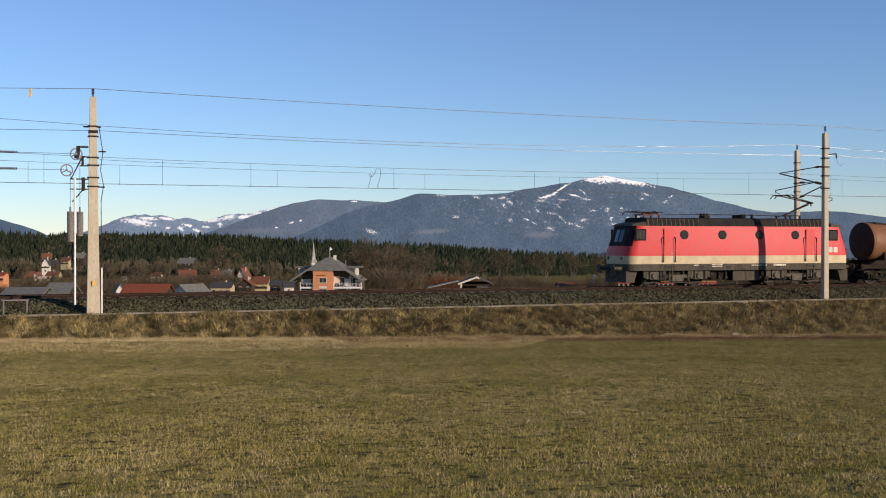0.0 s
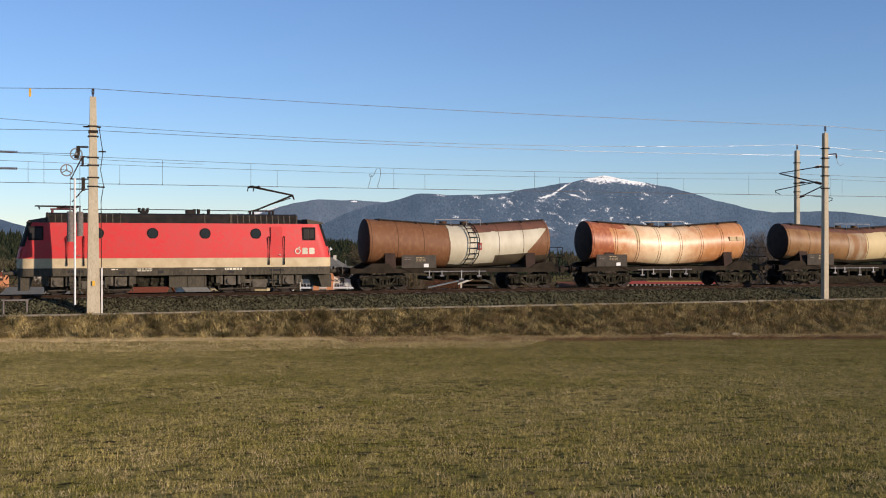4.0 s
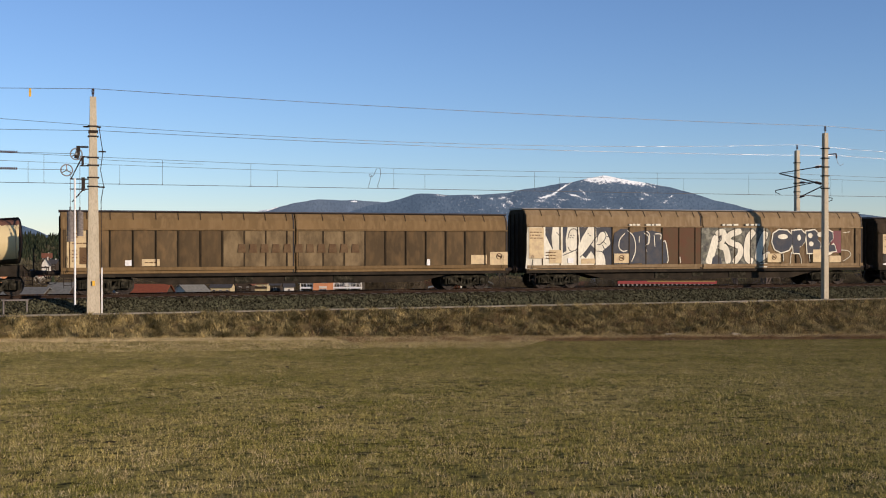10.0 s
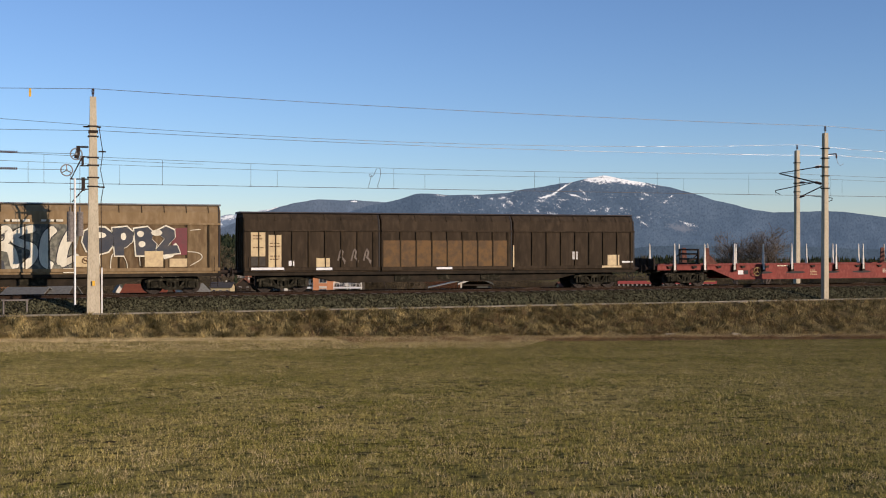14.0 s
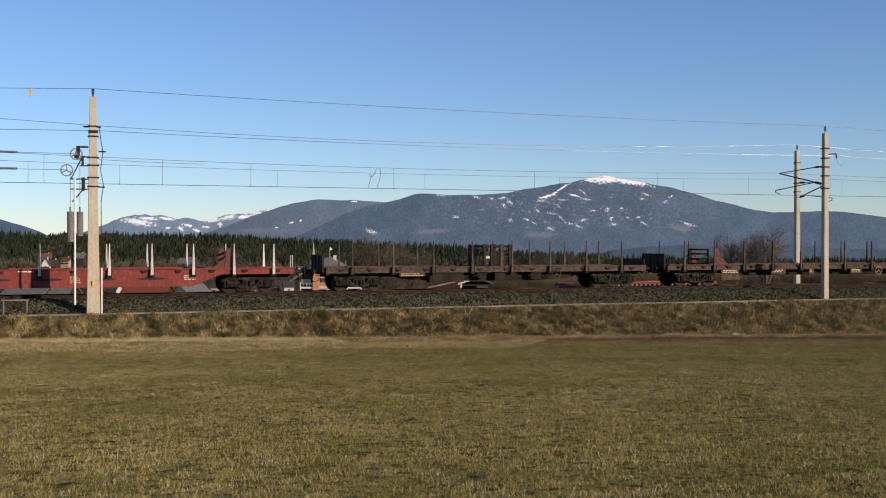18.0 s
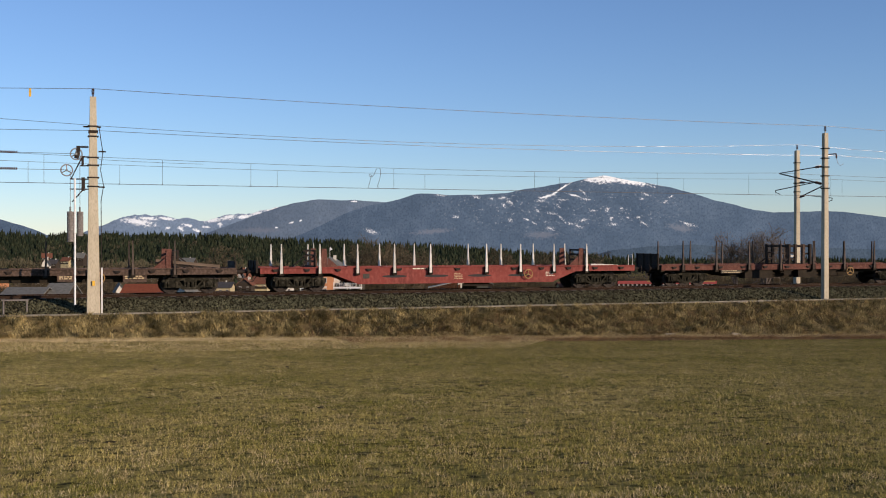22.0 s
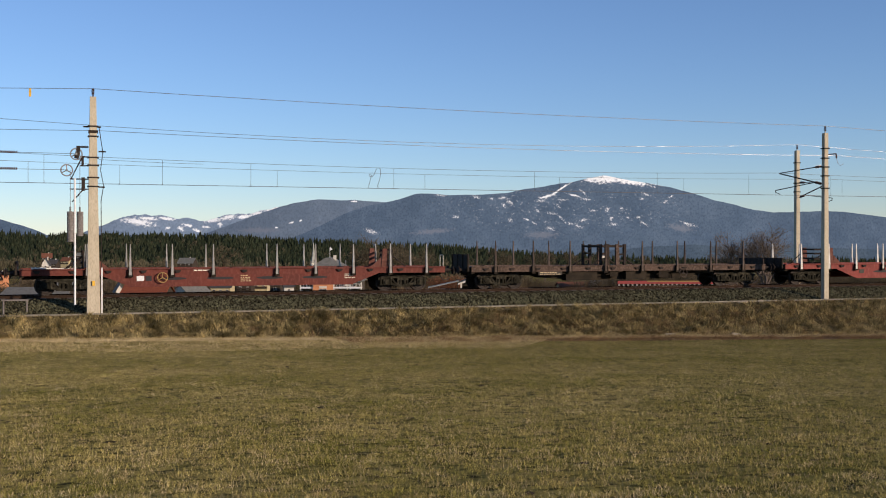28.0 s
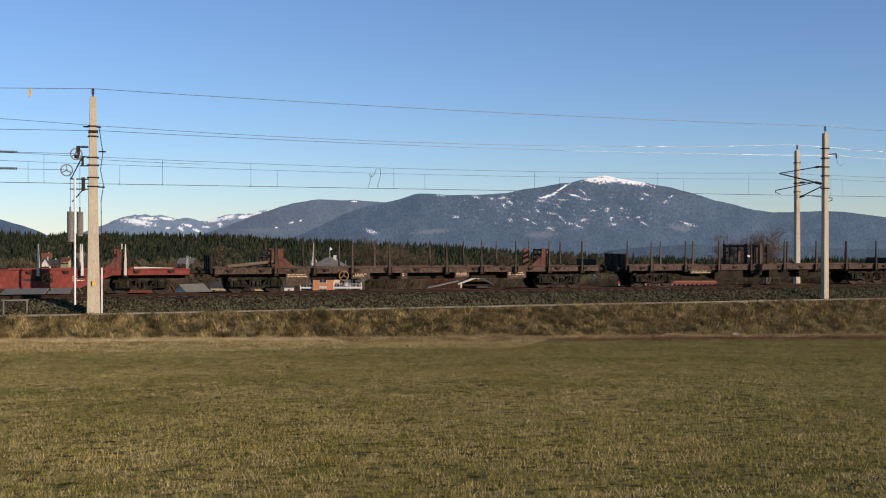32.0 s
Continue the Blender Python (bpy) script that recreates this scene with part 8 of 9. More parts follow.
def big_house():
    """The large house: orange bay between white wings, a broad grey hipped roof and balconies."""
    dep = 320.0
    ac = -0.1005 * dep
    x, y = spot(ac, dep)
    ob = thing("guest_house", "large house with orange bay, white balconies and grey hipped roof", "house", pose(x, y, -10.9, 0, 0, -YAW), "village houses")
    ob.scale = (1.28, 1.28, 1.28)
    W = 14.4
    # this wall and the gable carry the eaves' shade in their colour
    part("wall", cuboid(-W / 2 + 1.5, W / 2 + 0.3, -5, 5, -4, 2.9), M["shade_wall"], ob)
    bm = bmesh.new()
    low = [(-8.1, 2.2), (-4.2, 4.75), (4.2, 4.75), (8.1, 2.2), (7.6, 2.1), (4.1, 4.45), (-4.1, 4.45), (-7.6, 2.1)]
    high = [(-8.1, 2.2), (-0.5, 7.2), (0.5, 7.2), (8.1, 2.2), (7.6, 2.1), (0.5, 6.85), (-0.5, 6.85), (-7.6, 2.1)]
    loft(bm, [[(u, yy, z) for u, z in sec] for yy, sec in ((-7.2, low), (-3.6, high), (6.0, high))])
    part("roof", bm, M["grey_roof"], ob, "broad grey half-hipped roof")
    bm = bmesh.new()
    slab(bm, [(-6.6, 3.0), (6.6, 3.0), (4.1, 4.4), (-4.1, 4.4)], -5.1, -4.9)
    part("gable", bm, M["shade_wall"], ob)
    # white plates for plaster panels and for the lit part of the gable
    for x0, x1, z0, z1 in ((-5.5, -3.5, 1.7, 2.6), (-5.0, -4.0, -0.4, 0.2), (1.47, 2.7, 1.75, 3.2), (3.9, 4.9, 1.1, 2.7), (6.1, 7.4, 1.9, 2.4), (1.5, 2.5, -0.8, 0.35), (2.8, 7.5, -1.5, -0.2), (-5.5, -3.1, -1.5, -0.1)):
        part("white_panel", cuboid(x0, x1, -5.2, -5.1, z0, z1), M["plaster"], ob)
    part("post", cuboid(4.9, 5.25, -5.3, -5.1, -4, 3.4), M["plaster"], ob)
    part("bay", cuboid(-2.85, 1.4, -6.9, -4.9, -4, 4.42), M["orange_wall"], ob, "orange plastered bay")
    opening(ob, -0.7, 1.9, 1.5, 1.0, -6.9)
    opening(ob, -0.7, -0.7, 1.5, 1.2, -6.9)
    for z in (-1.05, 0.72):
        part("white_panel", cuboid(-1.5, 0.1, -7.0, -6.9, z, z + 0.42), M["plaster"], ob)
    bars(ob, -2.2, -6.905, 3.3, 2.9, 1, M["rust_ink"], high=0.3)
    for x0, x1 in ((-5.7, -2.9), (1.5, 7.6)):
        bm = bmesh.new()
        box(bm, x0, x1, -6.6, -4.9, 0.62, 0.92)
        box(bm, x0, x1, -6.6, -6.54, 1.58, 1.66)
        u = x0
        while u < x1:
            box(bm, u, u + 0.05, -6.58, -6.54, 0.92, 1.58)
            u += 0.7
        part("balcony", bm, M["white_paint"], ob, "white balcony with railing")
    for x in (-5.6, -3.0, 1.6, 4.5, 7.5):
        part("post", cuboid(x - 0.12, x + 0.12, -6.5, -6.3, -4, 2.0), M["plaster"], ob)
    for wx, wz, ww, wh in ((-3.7, 1.0, 1.2, 1.4), (3.2, 1.0, 1.0, 1.9), (5.5, 1.0, 1.4, 1.9), (-3.7, -1.6, 1.4, 1.6), (3.5, -1.6, 1.6, 1.6), (5.8, -1.6, 1.2, 1.6), (2.45, 2.2, 0.6, 0.8)):
        opening(ob, wx, wz, ww, wh, -5.0)
    # dormers at the sides, chimney and weather vane
    for s in (-1, 1):
        part("dormer", cuboid(*sorted((s * 4.2, s * 6.3)), -2.0, 2.5, 2.2, 5.0), M["plaster"], ob, "white side dormer")
        part("dormer_roof", cuboid(*sorted((s * 3.4, s * 7.3)), -3.0, 3.2, 5.0, 5.25), M["grey_roof"], ob)
        part("dormer_post", cuboid(*sorted((s * 6.0, s * 6.5)), -2.9, -2.5, 1.5, 5.0), M["plaster"], ob)
    part("chimney", cuboid(0.9, 1.5, -0.3, 0.3, 6.0, 7.7), M["plaster"], ob)
    bm = bmesh.new()
    tube(bm, (0.1, 0, 7.1), (0.1, 0, 9.0), 0.05, seg=5)
    slab(bm, [(0.1, 8.7), (0.7, 9.0), (0.2, 9.5), (0.0, 9.1)], -0.05, 0.05)
    part("weather_vane", bm, M["white_paint"], ob, "pale weather vane")
    tube_bm = bmesh.new()
    tube(tube_bm, (3.6, 0, 5.0), (3.6, 0, 6.6), 0.12, seg=6)
    part("flue", tube_bm, M["steel"], ob)


big_house()


def church():
    dep = 1000.0
    x, y = spot(-0.1145 * dep, dep)
    ob = thing("church", "white village church with a slender pale spire", "church", pose(x, y, -28.5, 0, 0, -YAW + 20))
    ob.scale = (2.2, 2.2, 2.2)
    part("tower", cuboid(-1.1, 1.1, -1.1, 1.1, -4, 6.0), M["plaster"], ob)
    bm = bmesh.new()
    loft(bm, [[(-1.25, -1.25, 6.0), (1.25, -1.25, 6.0), (1.25, 1.25, 6.0), (-1.25, 1.25, 6.0)], [(-0.6, -0.6, 8.2), (0.6, -0.6, 8.2), (0.6, 0.6, 8.2), (-0.6, 0.6, 8.2)], [(-0.06, -0.06, 14.2), (0.06, -0.06, 14.2), (0.06, 0.06, 14.2), (-0.06, 0.06, 14.2)]])
    part("spire", bm, M["metal_roof"], ob, "slender pale spire")
    bm = bmesh.new()
    tube(bm, (0, 0, 14.1), (0, 0, 15.0), 0.05, seg=5)
    part("finial", bm, M["dark_steel"], ob)
    part("nave", cuboid(1.1, 9, -2.4, 2.4, -4, 1.0), M["plaster"], ob)
    bm = bmesh.new()
    loft(bm, [[(xx, yy, z) for yy, z in ((-2.8, 0.9), (0, 3.4), (2.8, 0.9))] for xx in (1.1, 9.2)])
    part("nave_roof", bm, M["grey_roof"], ob)
    for xx in (-0.8, 0.8):
        opening(ob, xx * 0.6, 3.6, 0.35, 1.0, -1.1)


church()


def valley_open_shed():
    """An open-sided shed with a low white-edged gable."""
    dep = 320.0
    x, y = spot(0.0295 * dep, dep)
    ob = thing("open_shed", "open timber shed with a low white-edged gable roof", "shed", pose(x, y, -11.75, 0, 0, -YAW))
    ob.scale = (1.4, 1.4, 1.4)
    bm = bmesh.new()
    loft(bm, [[(xx, yy, z) for xx, z in ((-3.7, 1.9), (0, 3.2), (3.4, 1.75), (3.4, 1.95), (0, 3.45), (-3.7, 2.1))] for yy in (-3, 6)])
    part("roof", bm, M["mossy_roof"], ob, "weathered low-pitched roof")
    bm = bmesh.new()
    loft(bm, [[(xx, yy, z) for xx, z in ((-3.75, 1.75), (0, 3.08), (0.5, 2.88), (0.5, 3.26), (0, 3.48), (-3.75, 2.1))] for yy in (-3.12, -3.0)])
    part("barge_board", bm, M["plaster"], ob)
    for xx in (-3.1, 2.9):
        part("post", cuboid(xx - 0.15, xx + 0.15, -2.9, -2.6, -4, 2.0), M["plaster"] if xx < 0 else M["dark_wood"], ob)
    part("back_wall", cuboid(-3.1, 2.9, 5.0, 5.2, -4, 2.2), M["dark_wood"], ob)
    part("side_panel", cuboid(0.1, 2.9, -2.6, -2.4, -4, 1.75), M["mossy_roof"], ob)
    part("side_panel", cuboid(-2.9, -0.1, -2.6, -2.4, -4, 1.1), M["mossy_roof"], ob)
    part("beam", cuboid(-3.1, 2.9, -2.8, -2.6, 1.6, 1.85), M["dark_wood"], ob)
    x, y = spot(0.0005 * 310, 310)
    ln = thing("lean_to", "low pale lean-to roof", "shed", pose(x, y, -10.4, 0, 0, -YAW))
    ln.scale = (1.4, 1.4, 1.4)
    bm = bmesh.new()
    loft(bm, [[(xx, yy, z) for xx, z in ((-3.0, 0.4), (3.0, 1.7), (3.0, 1.85), (-3.0, 0.55))] for yy in (-2.5, 2.5)])
    part("roof", bm, M["metal_roof"], ln)
    for xx in (-2.7, 2.7):
        part("post", cuboid(xx - 0.1, xx + 0.1, -2.2, -2.0, -4, 0.6 + (xx + 3) * 0.2), M["dark_wood"], ln)


valley_open_shed()

# houses through the village
house(-225.3, 575, -18.99, 5.8, 9.6, 5.1, 1.29, "orange_wall", "red_roof", "orange house with red roof at the village edge", 5, "side", ((-1.45, 2.5, 1.1, 1.4), (1.45, 2.5, 1.1, 1.4)), True, 0.7)
house(-289.6, 825, -24.68, 5.2, 9.6, 11.5, 4.54, "plaster", "dark_roof", "white gabled house with dark roof on the slope", 12, "front", ((0.0, 8.9, 1.1, 1.4), (0.0, 6.1, 1.1, 1.4)), True, 0.7)
house(-287.9, 837, -22.18, 5.3, 9.6, 9.2, 2.93, "dark_wood", "dark_roof", "dark timber house with balconies", 0, "side", ((-1.32, 6.6, 1.1, 1.4), (-1.32, 3.8, 1.1, 1.4), (1.32, 6.6, 1.1, 1.4), (1.32, 3.8, 1.1, 1.4)), True, 0.7)
house(-275.2, 800, -24.40, 8.2, 8.0, 4.1, 2.40, "yellow_wall", "orange_roof", "low yellow house with tiled roof", -5, "side", ((-2.73, 1.5, 1.1, 1.4), (0.0, 1.5, 1.1, 1.4), (2.73, 1.5, 1.1, 1.4)), False, 0.7)
house(-368.0, 1050, -16.12, 8.4, 10.0, 5.0, 3.8, "dark_wood", "orange_roof", "timber house with orange tiled roof among trees", 20, "side", ((-3.38, 2.9, 1.1, 1.4), (0.0, 2.9, 1.1, 1.4), (3.38, 2.9, 1.1, 1.4)), True, 0.7)
house(-332.5, 1000, -18.10, 7.6, 9.6, 4.6, 3.00, "yellow_wall", "orange_roof", "small house with tiled roof at the wood", -10, "side", ((-1.9, 2.0, 1.1, 1.4), (1.9, 2.0, 1.1, 1.4)), True, 0.7)
house(-320.0, 1000, -15.10, 6.6, 9.6, 4.6, 4.00, "dark_wood", "grey_roof", "small house with pale roof at the wood", 0, "side", ((-1.65, 2.0, 1.1, 1.4), (1.65, 2.0, 1.1, 1.4)), True, 0.7)
house(-293.2, 800, -24.80, 7.4, 9.6, 3.7, 3.20, "dark_wood", "orange_roof", "low house with brown tiled roof", 10, "side", ((-1.85, 1.1, 1.1, 1.4), (1.85, 1.1, 1.1, 1.4)), False, 0.7)
house(-277.8, 775, -23.29, 2.5, 8.0, 3.7, 1.94, "plaster", "orange_roof", "small white rendered village cottage", 0, "front", ((0.0, 1.1, 1.1, 1.4),), False, 0.7)
house(-114.5, 400, -16.90, 2.8, 9.6, 2.8, 2.20, "plaster", "grey_roof", "small white house with steep grey gable", 20, "front", ((0.0, 0.3, 1.1, 1.4),), False, 0.7)
house(-183.1, 650, -21.68, 1.5, 3.2, 3.7, 1.14, "plaster", "grey_roof", "tiny white tower house", 0, "side", ((0.0, 1.1, 1.1, 1.4),), False, 0.7)
house(-208.9, 825, -25.24, 6.4, 9.6, 3.4, 2.48, "plaster", "orange_roof", "small white house with brown roof", 0, "side", ((-1.61, 0.8, 1.1, 1.4), (1.61, 0.8, 1.1, 1.4)), False, 0.7)
house(-180.8, 750, -27.15, 10.6, 11.2, 3.4, 3.00, "dark_wood", "dark_roof", "dark barn with slate roof", 0, "side", ((-3.97, 0.8, 1.1, 1.4), (-1.33, 0.8, 1.1, 1.4), (1.33, 0.8, 1.1, 1.4), (3.98, 0.8, 1.1, 1.4)), False, 0.7)
house(-226.0, 1000, -16.60, 13.6, 12.8, 1.2, 4.40, "dark_wood", "grey_roof", "timber farmhouse with weathered shingle roof", -8, "side", ((-3.6, -0.6, 1.1, 1.2), (0.0, -0.6, 1.1, 1.2), (3.6, -0.6, 1.1, 1.2)), True, 0.7)
house(-192.5, 850, -29.00, 12.2, 12.8, 6.0, 5.00, "yellow_wall", "orange_roof", "house with steep brown tiled roof", 20, "side", ((-4.57, 3.4, 1.1, 1.4), (-4.57, 0.6, 1.1, 1.4), (-1.53, 3.4, 1.1, 1.4), (-1.53, 0.6, 1.1, 1.4), (1.53, 3.4, 1.1, 1.4), (1.53, 0.6, 1.1, 1.4), (4.57, 3.4, 1.1, 1.4), (4.57, 0.6, 1.1, 1.4)), True, 0.7)
house(-155.1, 700, -26.05, 6.3, 9.6, 3.7, 3.15, "dark_wood", "dark_roof", "dark timber barn gable", 0, "front", ((-1.58, 1.1, 1.1, 1.4), (1.58, 1.1, 1.1, 1.4)), False, 0.7)
house(-107.2, 550, -24.05, 9.6, 11.2, 5.1, 2.20, "yellow_wall", "dark_roof", "cottage with dark roof and yellow lit walls", 0, "side", ((-3.2, 2.5, 1.1, 1.4), (0.0, 2.5, 1.1, 1.4), (3.2, 2.5, 1.1, 1.4)), True, 0.7)
house(-150.2, 750, -24.35, 6.5, 9.6, 5.1, 3.75, "plaster", "orange_roof", "white house with brown tiled roof", 8, "side", ((-1.62, 2.5, 1.1, 1.4), (1.62, 2.5, 1.1, 1.4)), True, 0.7)
house(-157.4, 825, -25.70, 6.4, 9.6, 5.1, 3.30, "dark_wood", "grey_roof", "timber house with grey roof", 0, "side", ((-1.61, 2.5, 1.1, 1.4), (1.61, 2.5, 1.1, 1.4)), True, 0.7)
house(-136.4, 775, -25.08, 5.6, 9.6, 5.1, 5.04, "plaster", "orange_roof", "white house with steep tiled roof", -15, "front", ((-1.39, 2.5, 1.1, 1.4), (1.39, 2.5, 1.1, 1.4)), True, 0.7)
house(-100.3, 575, -23.09, 7.2, 11.2, 4.6, 2.88, "dark_wood", "orange_roof", "dark timber house with shallow gable", 0, "front", ((-1.81, 2.0, 1.1, 1.4), (1.81, 2.0, 1.1, 1.4)), True, 0.7)
house(-94.2, 587, -22.94, 7.4, 11.2, 4.6, 3.23, "yellow_wall", "orange_roof", "low yellow house with tan roof", 0, "side", ((-1.85, 2.0, 1.1, 1.4), (1.85, 2.0, 1.1, 1.4)), True, 0.7)
house(-81.1, 550, -21.55, 4.7, 9.6, 3.7, 1.93, "dark_wood", "dark_roof", "dark shed beside the houses", 0, "side", ((0.0, 1.1, 1.1, 1.4),), False, 0.7)
house(-73.3, 537, -21.87, 4.5, 9.6, 3.7, 2.15, "plaster", "dark_roof", "white outbuilding with dark roof", 10, "side", ((0.0, 1.1, 1.1, 1.4),), False, 0.7)
house(50.5, 437, -15.91, 11.7, 8.0, 1.8, 1.31, "yellow_wall", "orange_roof", "long low timber hut with orange roof", 6, "side", ((-4.39, 0.3, 1.1, 1.4), (-1.46, 0.3, 1.1, 1.4), (1.46, 0.3, 1.1, 1.4), (4.39, 0.3, 1.1, 1.4)), False, 0.7)
house(56.6, 425, -15.44, 1.4, 4.8, 3.7, 2.12, "plaster", "metal_roof", "small white kiosk with steep roof", 0, "front", ((0.0, 1.1, 1.1, 1.4),), False, 0.7)
house(65.2, 450, -18.07, 6.7, 8.0, 3.7, 1.80, "dark_wood", "grey_roof", "grey-roofed shed beyond the tracks", -8, "side", ((-1.67, 1.1, 1.1, 1.4), (1.67, 1.1, 1.1, 1.4)), False, 0.7)


def shed(across, depth, base, w, d, h, rise, roof, label, wall="dark_wood", turn=0):
    return house(across, depth, base, w, d, h, rise, wall, roof, label, turn, "side", (), False, 0.6, "shed")


shed(-100.9, 275, -14.43, 9.2, 11.2, 4.0, 1.93, "grey_roof", "long shed with weathered grey roof")
shed(-94.3, 280, -14.80, 5.1, 12.8, 4.0, 3.22, "grey_roof", "tall shed with mossy grey roof")
shed(-91.4, 350, -17.60, 13.0, 14.4, 4.0, 3.15, "red_roof", "low hall with bright red metal roof")
shed(-83.6, 375, -18.94, 10.6, 9.6, 4.0, 3.56, "grey_roof", "barn with pale grey roof and white gable", "plaster", 60)


def red_barrier():
    """A long red board on white posts beyond the second track."""
    dep = 130.0
    x, y = spot(0.196 * dep, dep)
    ob = thing("board_fence", "long red board on white posts beyond the tracks", "fence", pose(x, y, -4.28, 0, 0, -YAW))
    part("board", cuboid(-5.4, 6.0, -0.1, 0.0, 2.05, 2.4), M["fence_red"], ob)
    for i in range(22):
        part("post", cuboid(-5.3 + 0.51 * i, -5.12 + 0.51 * i, -0.06, 0.06, -2, 2.05), M["old_white"], ob)
    part("cap_board", cuboid(-2.0, 5.8, -0.14, -0.10, 2.3, 2.42), M["ochre"], ob)
    part("panel", cuboid(-5.4, 6.0, 0.07, 0.1, -2, 2.05), M["dark_wood"], ob)


red_barrier()

bare_tree(0.286 * 190, 190, 18.2, 0.95, "large bare broadleaf tree with a spreading crown", mat="dark_twig", sprays=1, seed=11, base=-9.0)
bare_tree(0.260 * 195, 195, 17.2, 0.8, "smaller bare broadleaf tree beside the tracks", mat="dark_twig", sprays=1, seed=12, base=-9.0)
TREES = [(-0.052, 330, 20, 21), (-0.035, 350, 17, 22), (-0.064, 340, 18, 23), (0.05, 440, 18, 24), (0.09, 480, 18, 25), (0.115, 500, 17, 26), (-0.30, 430, 15, 27), (-0.27, 460, 15, 28),
         (-0.198, 640, 24, 29), (-0.375, 650, 18, 30), (0.02, 520, 18, 31), (-0.12, 700, 20, 32), (0.14, 540, 18, 33), (0.18, 560, 17, 34), (-0.335, 500, 13, 35), (-0.02, 400, 17, 36), (-0.25, 560, 17, 37), (-0.155, 600, 18, 38)]
for k, dep, h, sd in TREES:
    bx, by = spot(k * dep, dep)
    bare_tree(k * dep, dep, h * 1.3, 0.8, "bare brown broadleaf tree at the village edge", seed=sd, levels=4, base=ground_z(bx, by))
for k, dep, w, h, mt, sd in ((0.005, 420, 24, 9, "red_twig", 41), (-0.045, 400, 22, 10, "twig", 42), (0.06, 430, 30, 9, "twig", 43), (0.105, 480, 30, 6, "twig", 44), (-0.31, 420, 40, 9, "twig", 45), (-0.26, 440, 40, 11, "twig", 46), (-0.385, 400, 20, 7, "twig", 47),
                             (0.16, 420, 36, 9, "twig", 48), (0.22, 420, 36, 10, "twig", 49), (0.30, 430, 40, 9, "twig", 50), (0.36, 430, 40, 9, "twig", 51), (-0.14, 620, 50, 12, "twig", 52), (-0.21, 700, 60, 14, "twig", 53), (-0.34, 700, 60, 14, "twig", 54)):
    bush(k * dep, dep, w, h, mt, sd, "bare reddish shrubs behind the tracks" if mt == "red_twig" else "bare brown thicket in the valley")


for k, dep, w, h, sd in ((-0.235, 930, 26, 10, 60), (-0.213, 930, 20, 10, 70), (-0.195, 640, 34, 8, 71), (-0.165, 700, 30, 9, 72), (-0.27, 600, 40, 9, 73), (-0.20, 700, 30, 7, 61), (-0.25, 520, 40, 6, 62), (-0.29, 640, 50, 8, 63), (-0.175, 800, 50, 9, 64), (-0.06, 330, 14, 11, 65), (-0.04, 345, 14, 11, 66), (-0.012, 420, 24, 8, 67), (0.045, 420, 22, 8, 68), (0.13, 490, 34, 6, 69)):
    bush(k * dep, dep, w, h, "twig", sd, "bare brown thicket between the village houses")
bare_tree(-0.1945 * 700, 700, 17, 0.6, "pale birch with bare white limbs", mat="bark", seed=71, levels=4)


def spruce(across, depth, h, seed):
    rnd = random.Random(seed)
    x, y = spot(across, depth)
    ob = thing("spruce", "dark green spruce between the village houses", "tree", pose(x, y, ground_z(x, y)), "garden spruces")
    bm = bmesh.new()
    tube(bm, (0, 0, -0.3), (0, 0, h * 0.9), h * 0.015, h * 0.004, seg=6)
    part("trunk", bm, M["bark"], ob)
    v, f = conifer_template(rnd, tiers=9, seg=9)
    part("crown", soup("crown", v * np.array((h, h, h)), f, M["conifer"]), None, ob)


spruce(-0.1835 * 640, 640, 11, 3)
spruce(-0.345 * 640, 640, 12, 4)


# ---- grass and stones, last ----
def tufts(name, label, n, region, size, mat, seed, lean=0.5, width=0.1, power=1.0, clump=0.0, grain=1.6):
    """Many single grass blades as one body; region gives x, y for two random numbers; clump thins them to tussocks."""
    rng = np.random.default_rng(seed)
    u, v, q = rng.random(n), rng.random(n) ** power, rng.random(n)
    pts = []
    tall = []
    for a, b, c in zip(u, v, q):
        x, y = region(a, b)
        if x < -900:
            continue
        k = 1.0
        if clump:
            k = noise.noise(Vector((x * grain, y * grain, seed))) + 0.6 * noise.noise(Vector((x * grain * 3, y * grain * 3, seed)))
            if k * clump < (c - 0.5) * 0.8:
                continue
            k = 1.0 + 0.6 * clump * max(-0.7, min(1, k))
        pts.append((x, y))
        tall.append(k)
    pts = np.array(pts)
    n = len(pts)
    z = np.array([ground_z(a, b) for a, b in pts])
    h = size * rng.uniform(0.5, 1.3, n) * np.array(tall)
    ang = rng.uniform(0, 2 * np.pi, n)
    ln = rng.normal(0, lean, (n, 2)) * h[:, None]
    w = size * width * rng.uniform(0.6, 1.4, n)
    dx, dy = np.cos(ang) * w, np.sin(ang) * w
    a = np.stack([pts[:, 0] - dx, pts[:, 1] - dy, z - 0.01], 1)
    b = np.stack([pts[:, 0] + dx, pts[:, 1] + dy, z - 0.01], 1)
    c = np.stack([pts[:, 0] + ln[:, 0], pts[:, 1] + ln[:, 1], z + h], 1)
    verts = np.stack([a, b, c], 1).reshape(-1, 3)
    me = soup(name, verts, np.arange(3 * n).reshape(-1, 3), mat)
    tagged(new(name, me), label, "grass", kind="stuff")


def meadow_patch(a, b):
    d = 6.5 + 46 * b
    x, y = spot((a - 0.5) * 2 * 0.44 * d, d)
    return (x, y) if y < -8.6 else (-999, 0)


tufts("meadow_grass", "short olive and straw winter grass of the meadow", 900000, meadow_patch, 0.034, M["blade"], 3, lean=0.7, width=0.075, power=1.75, clump=1.0, grain=3.4)


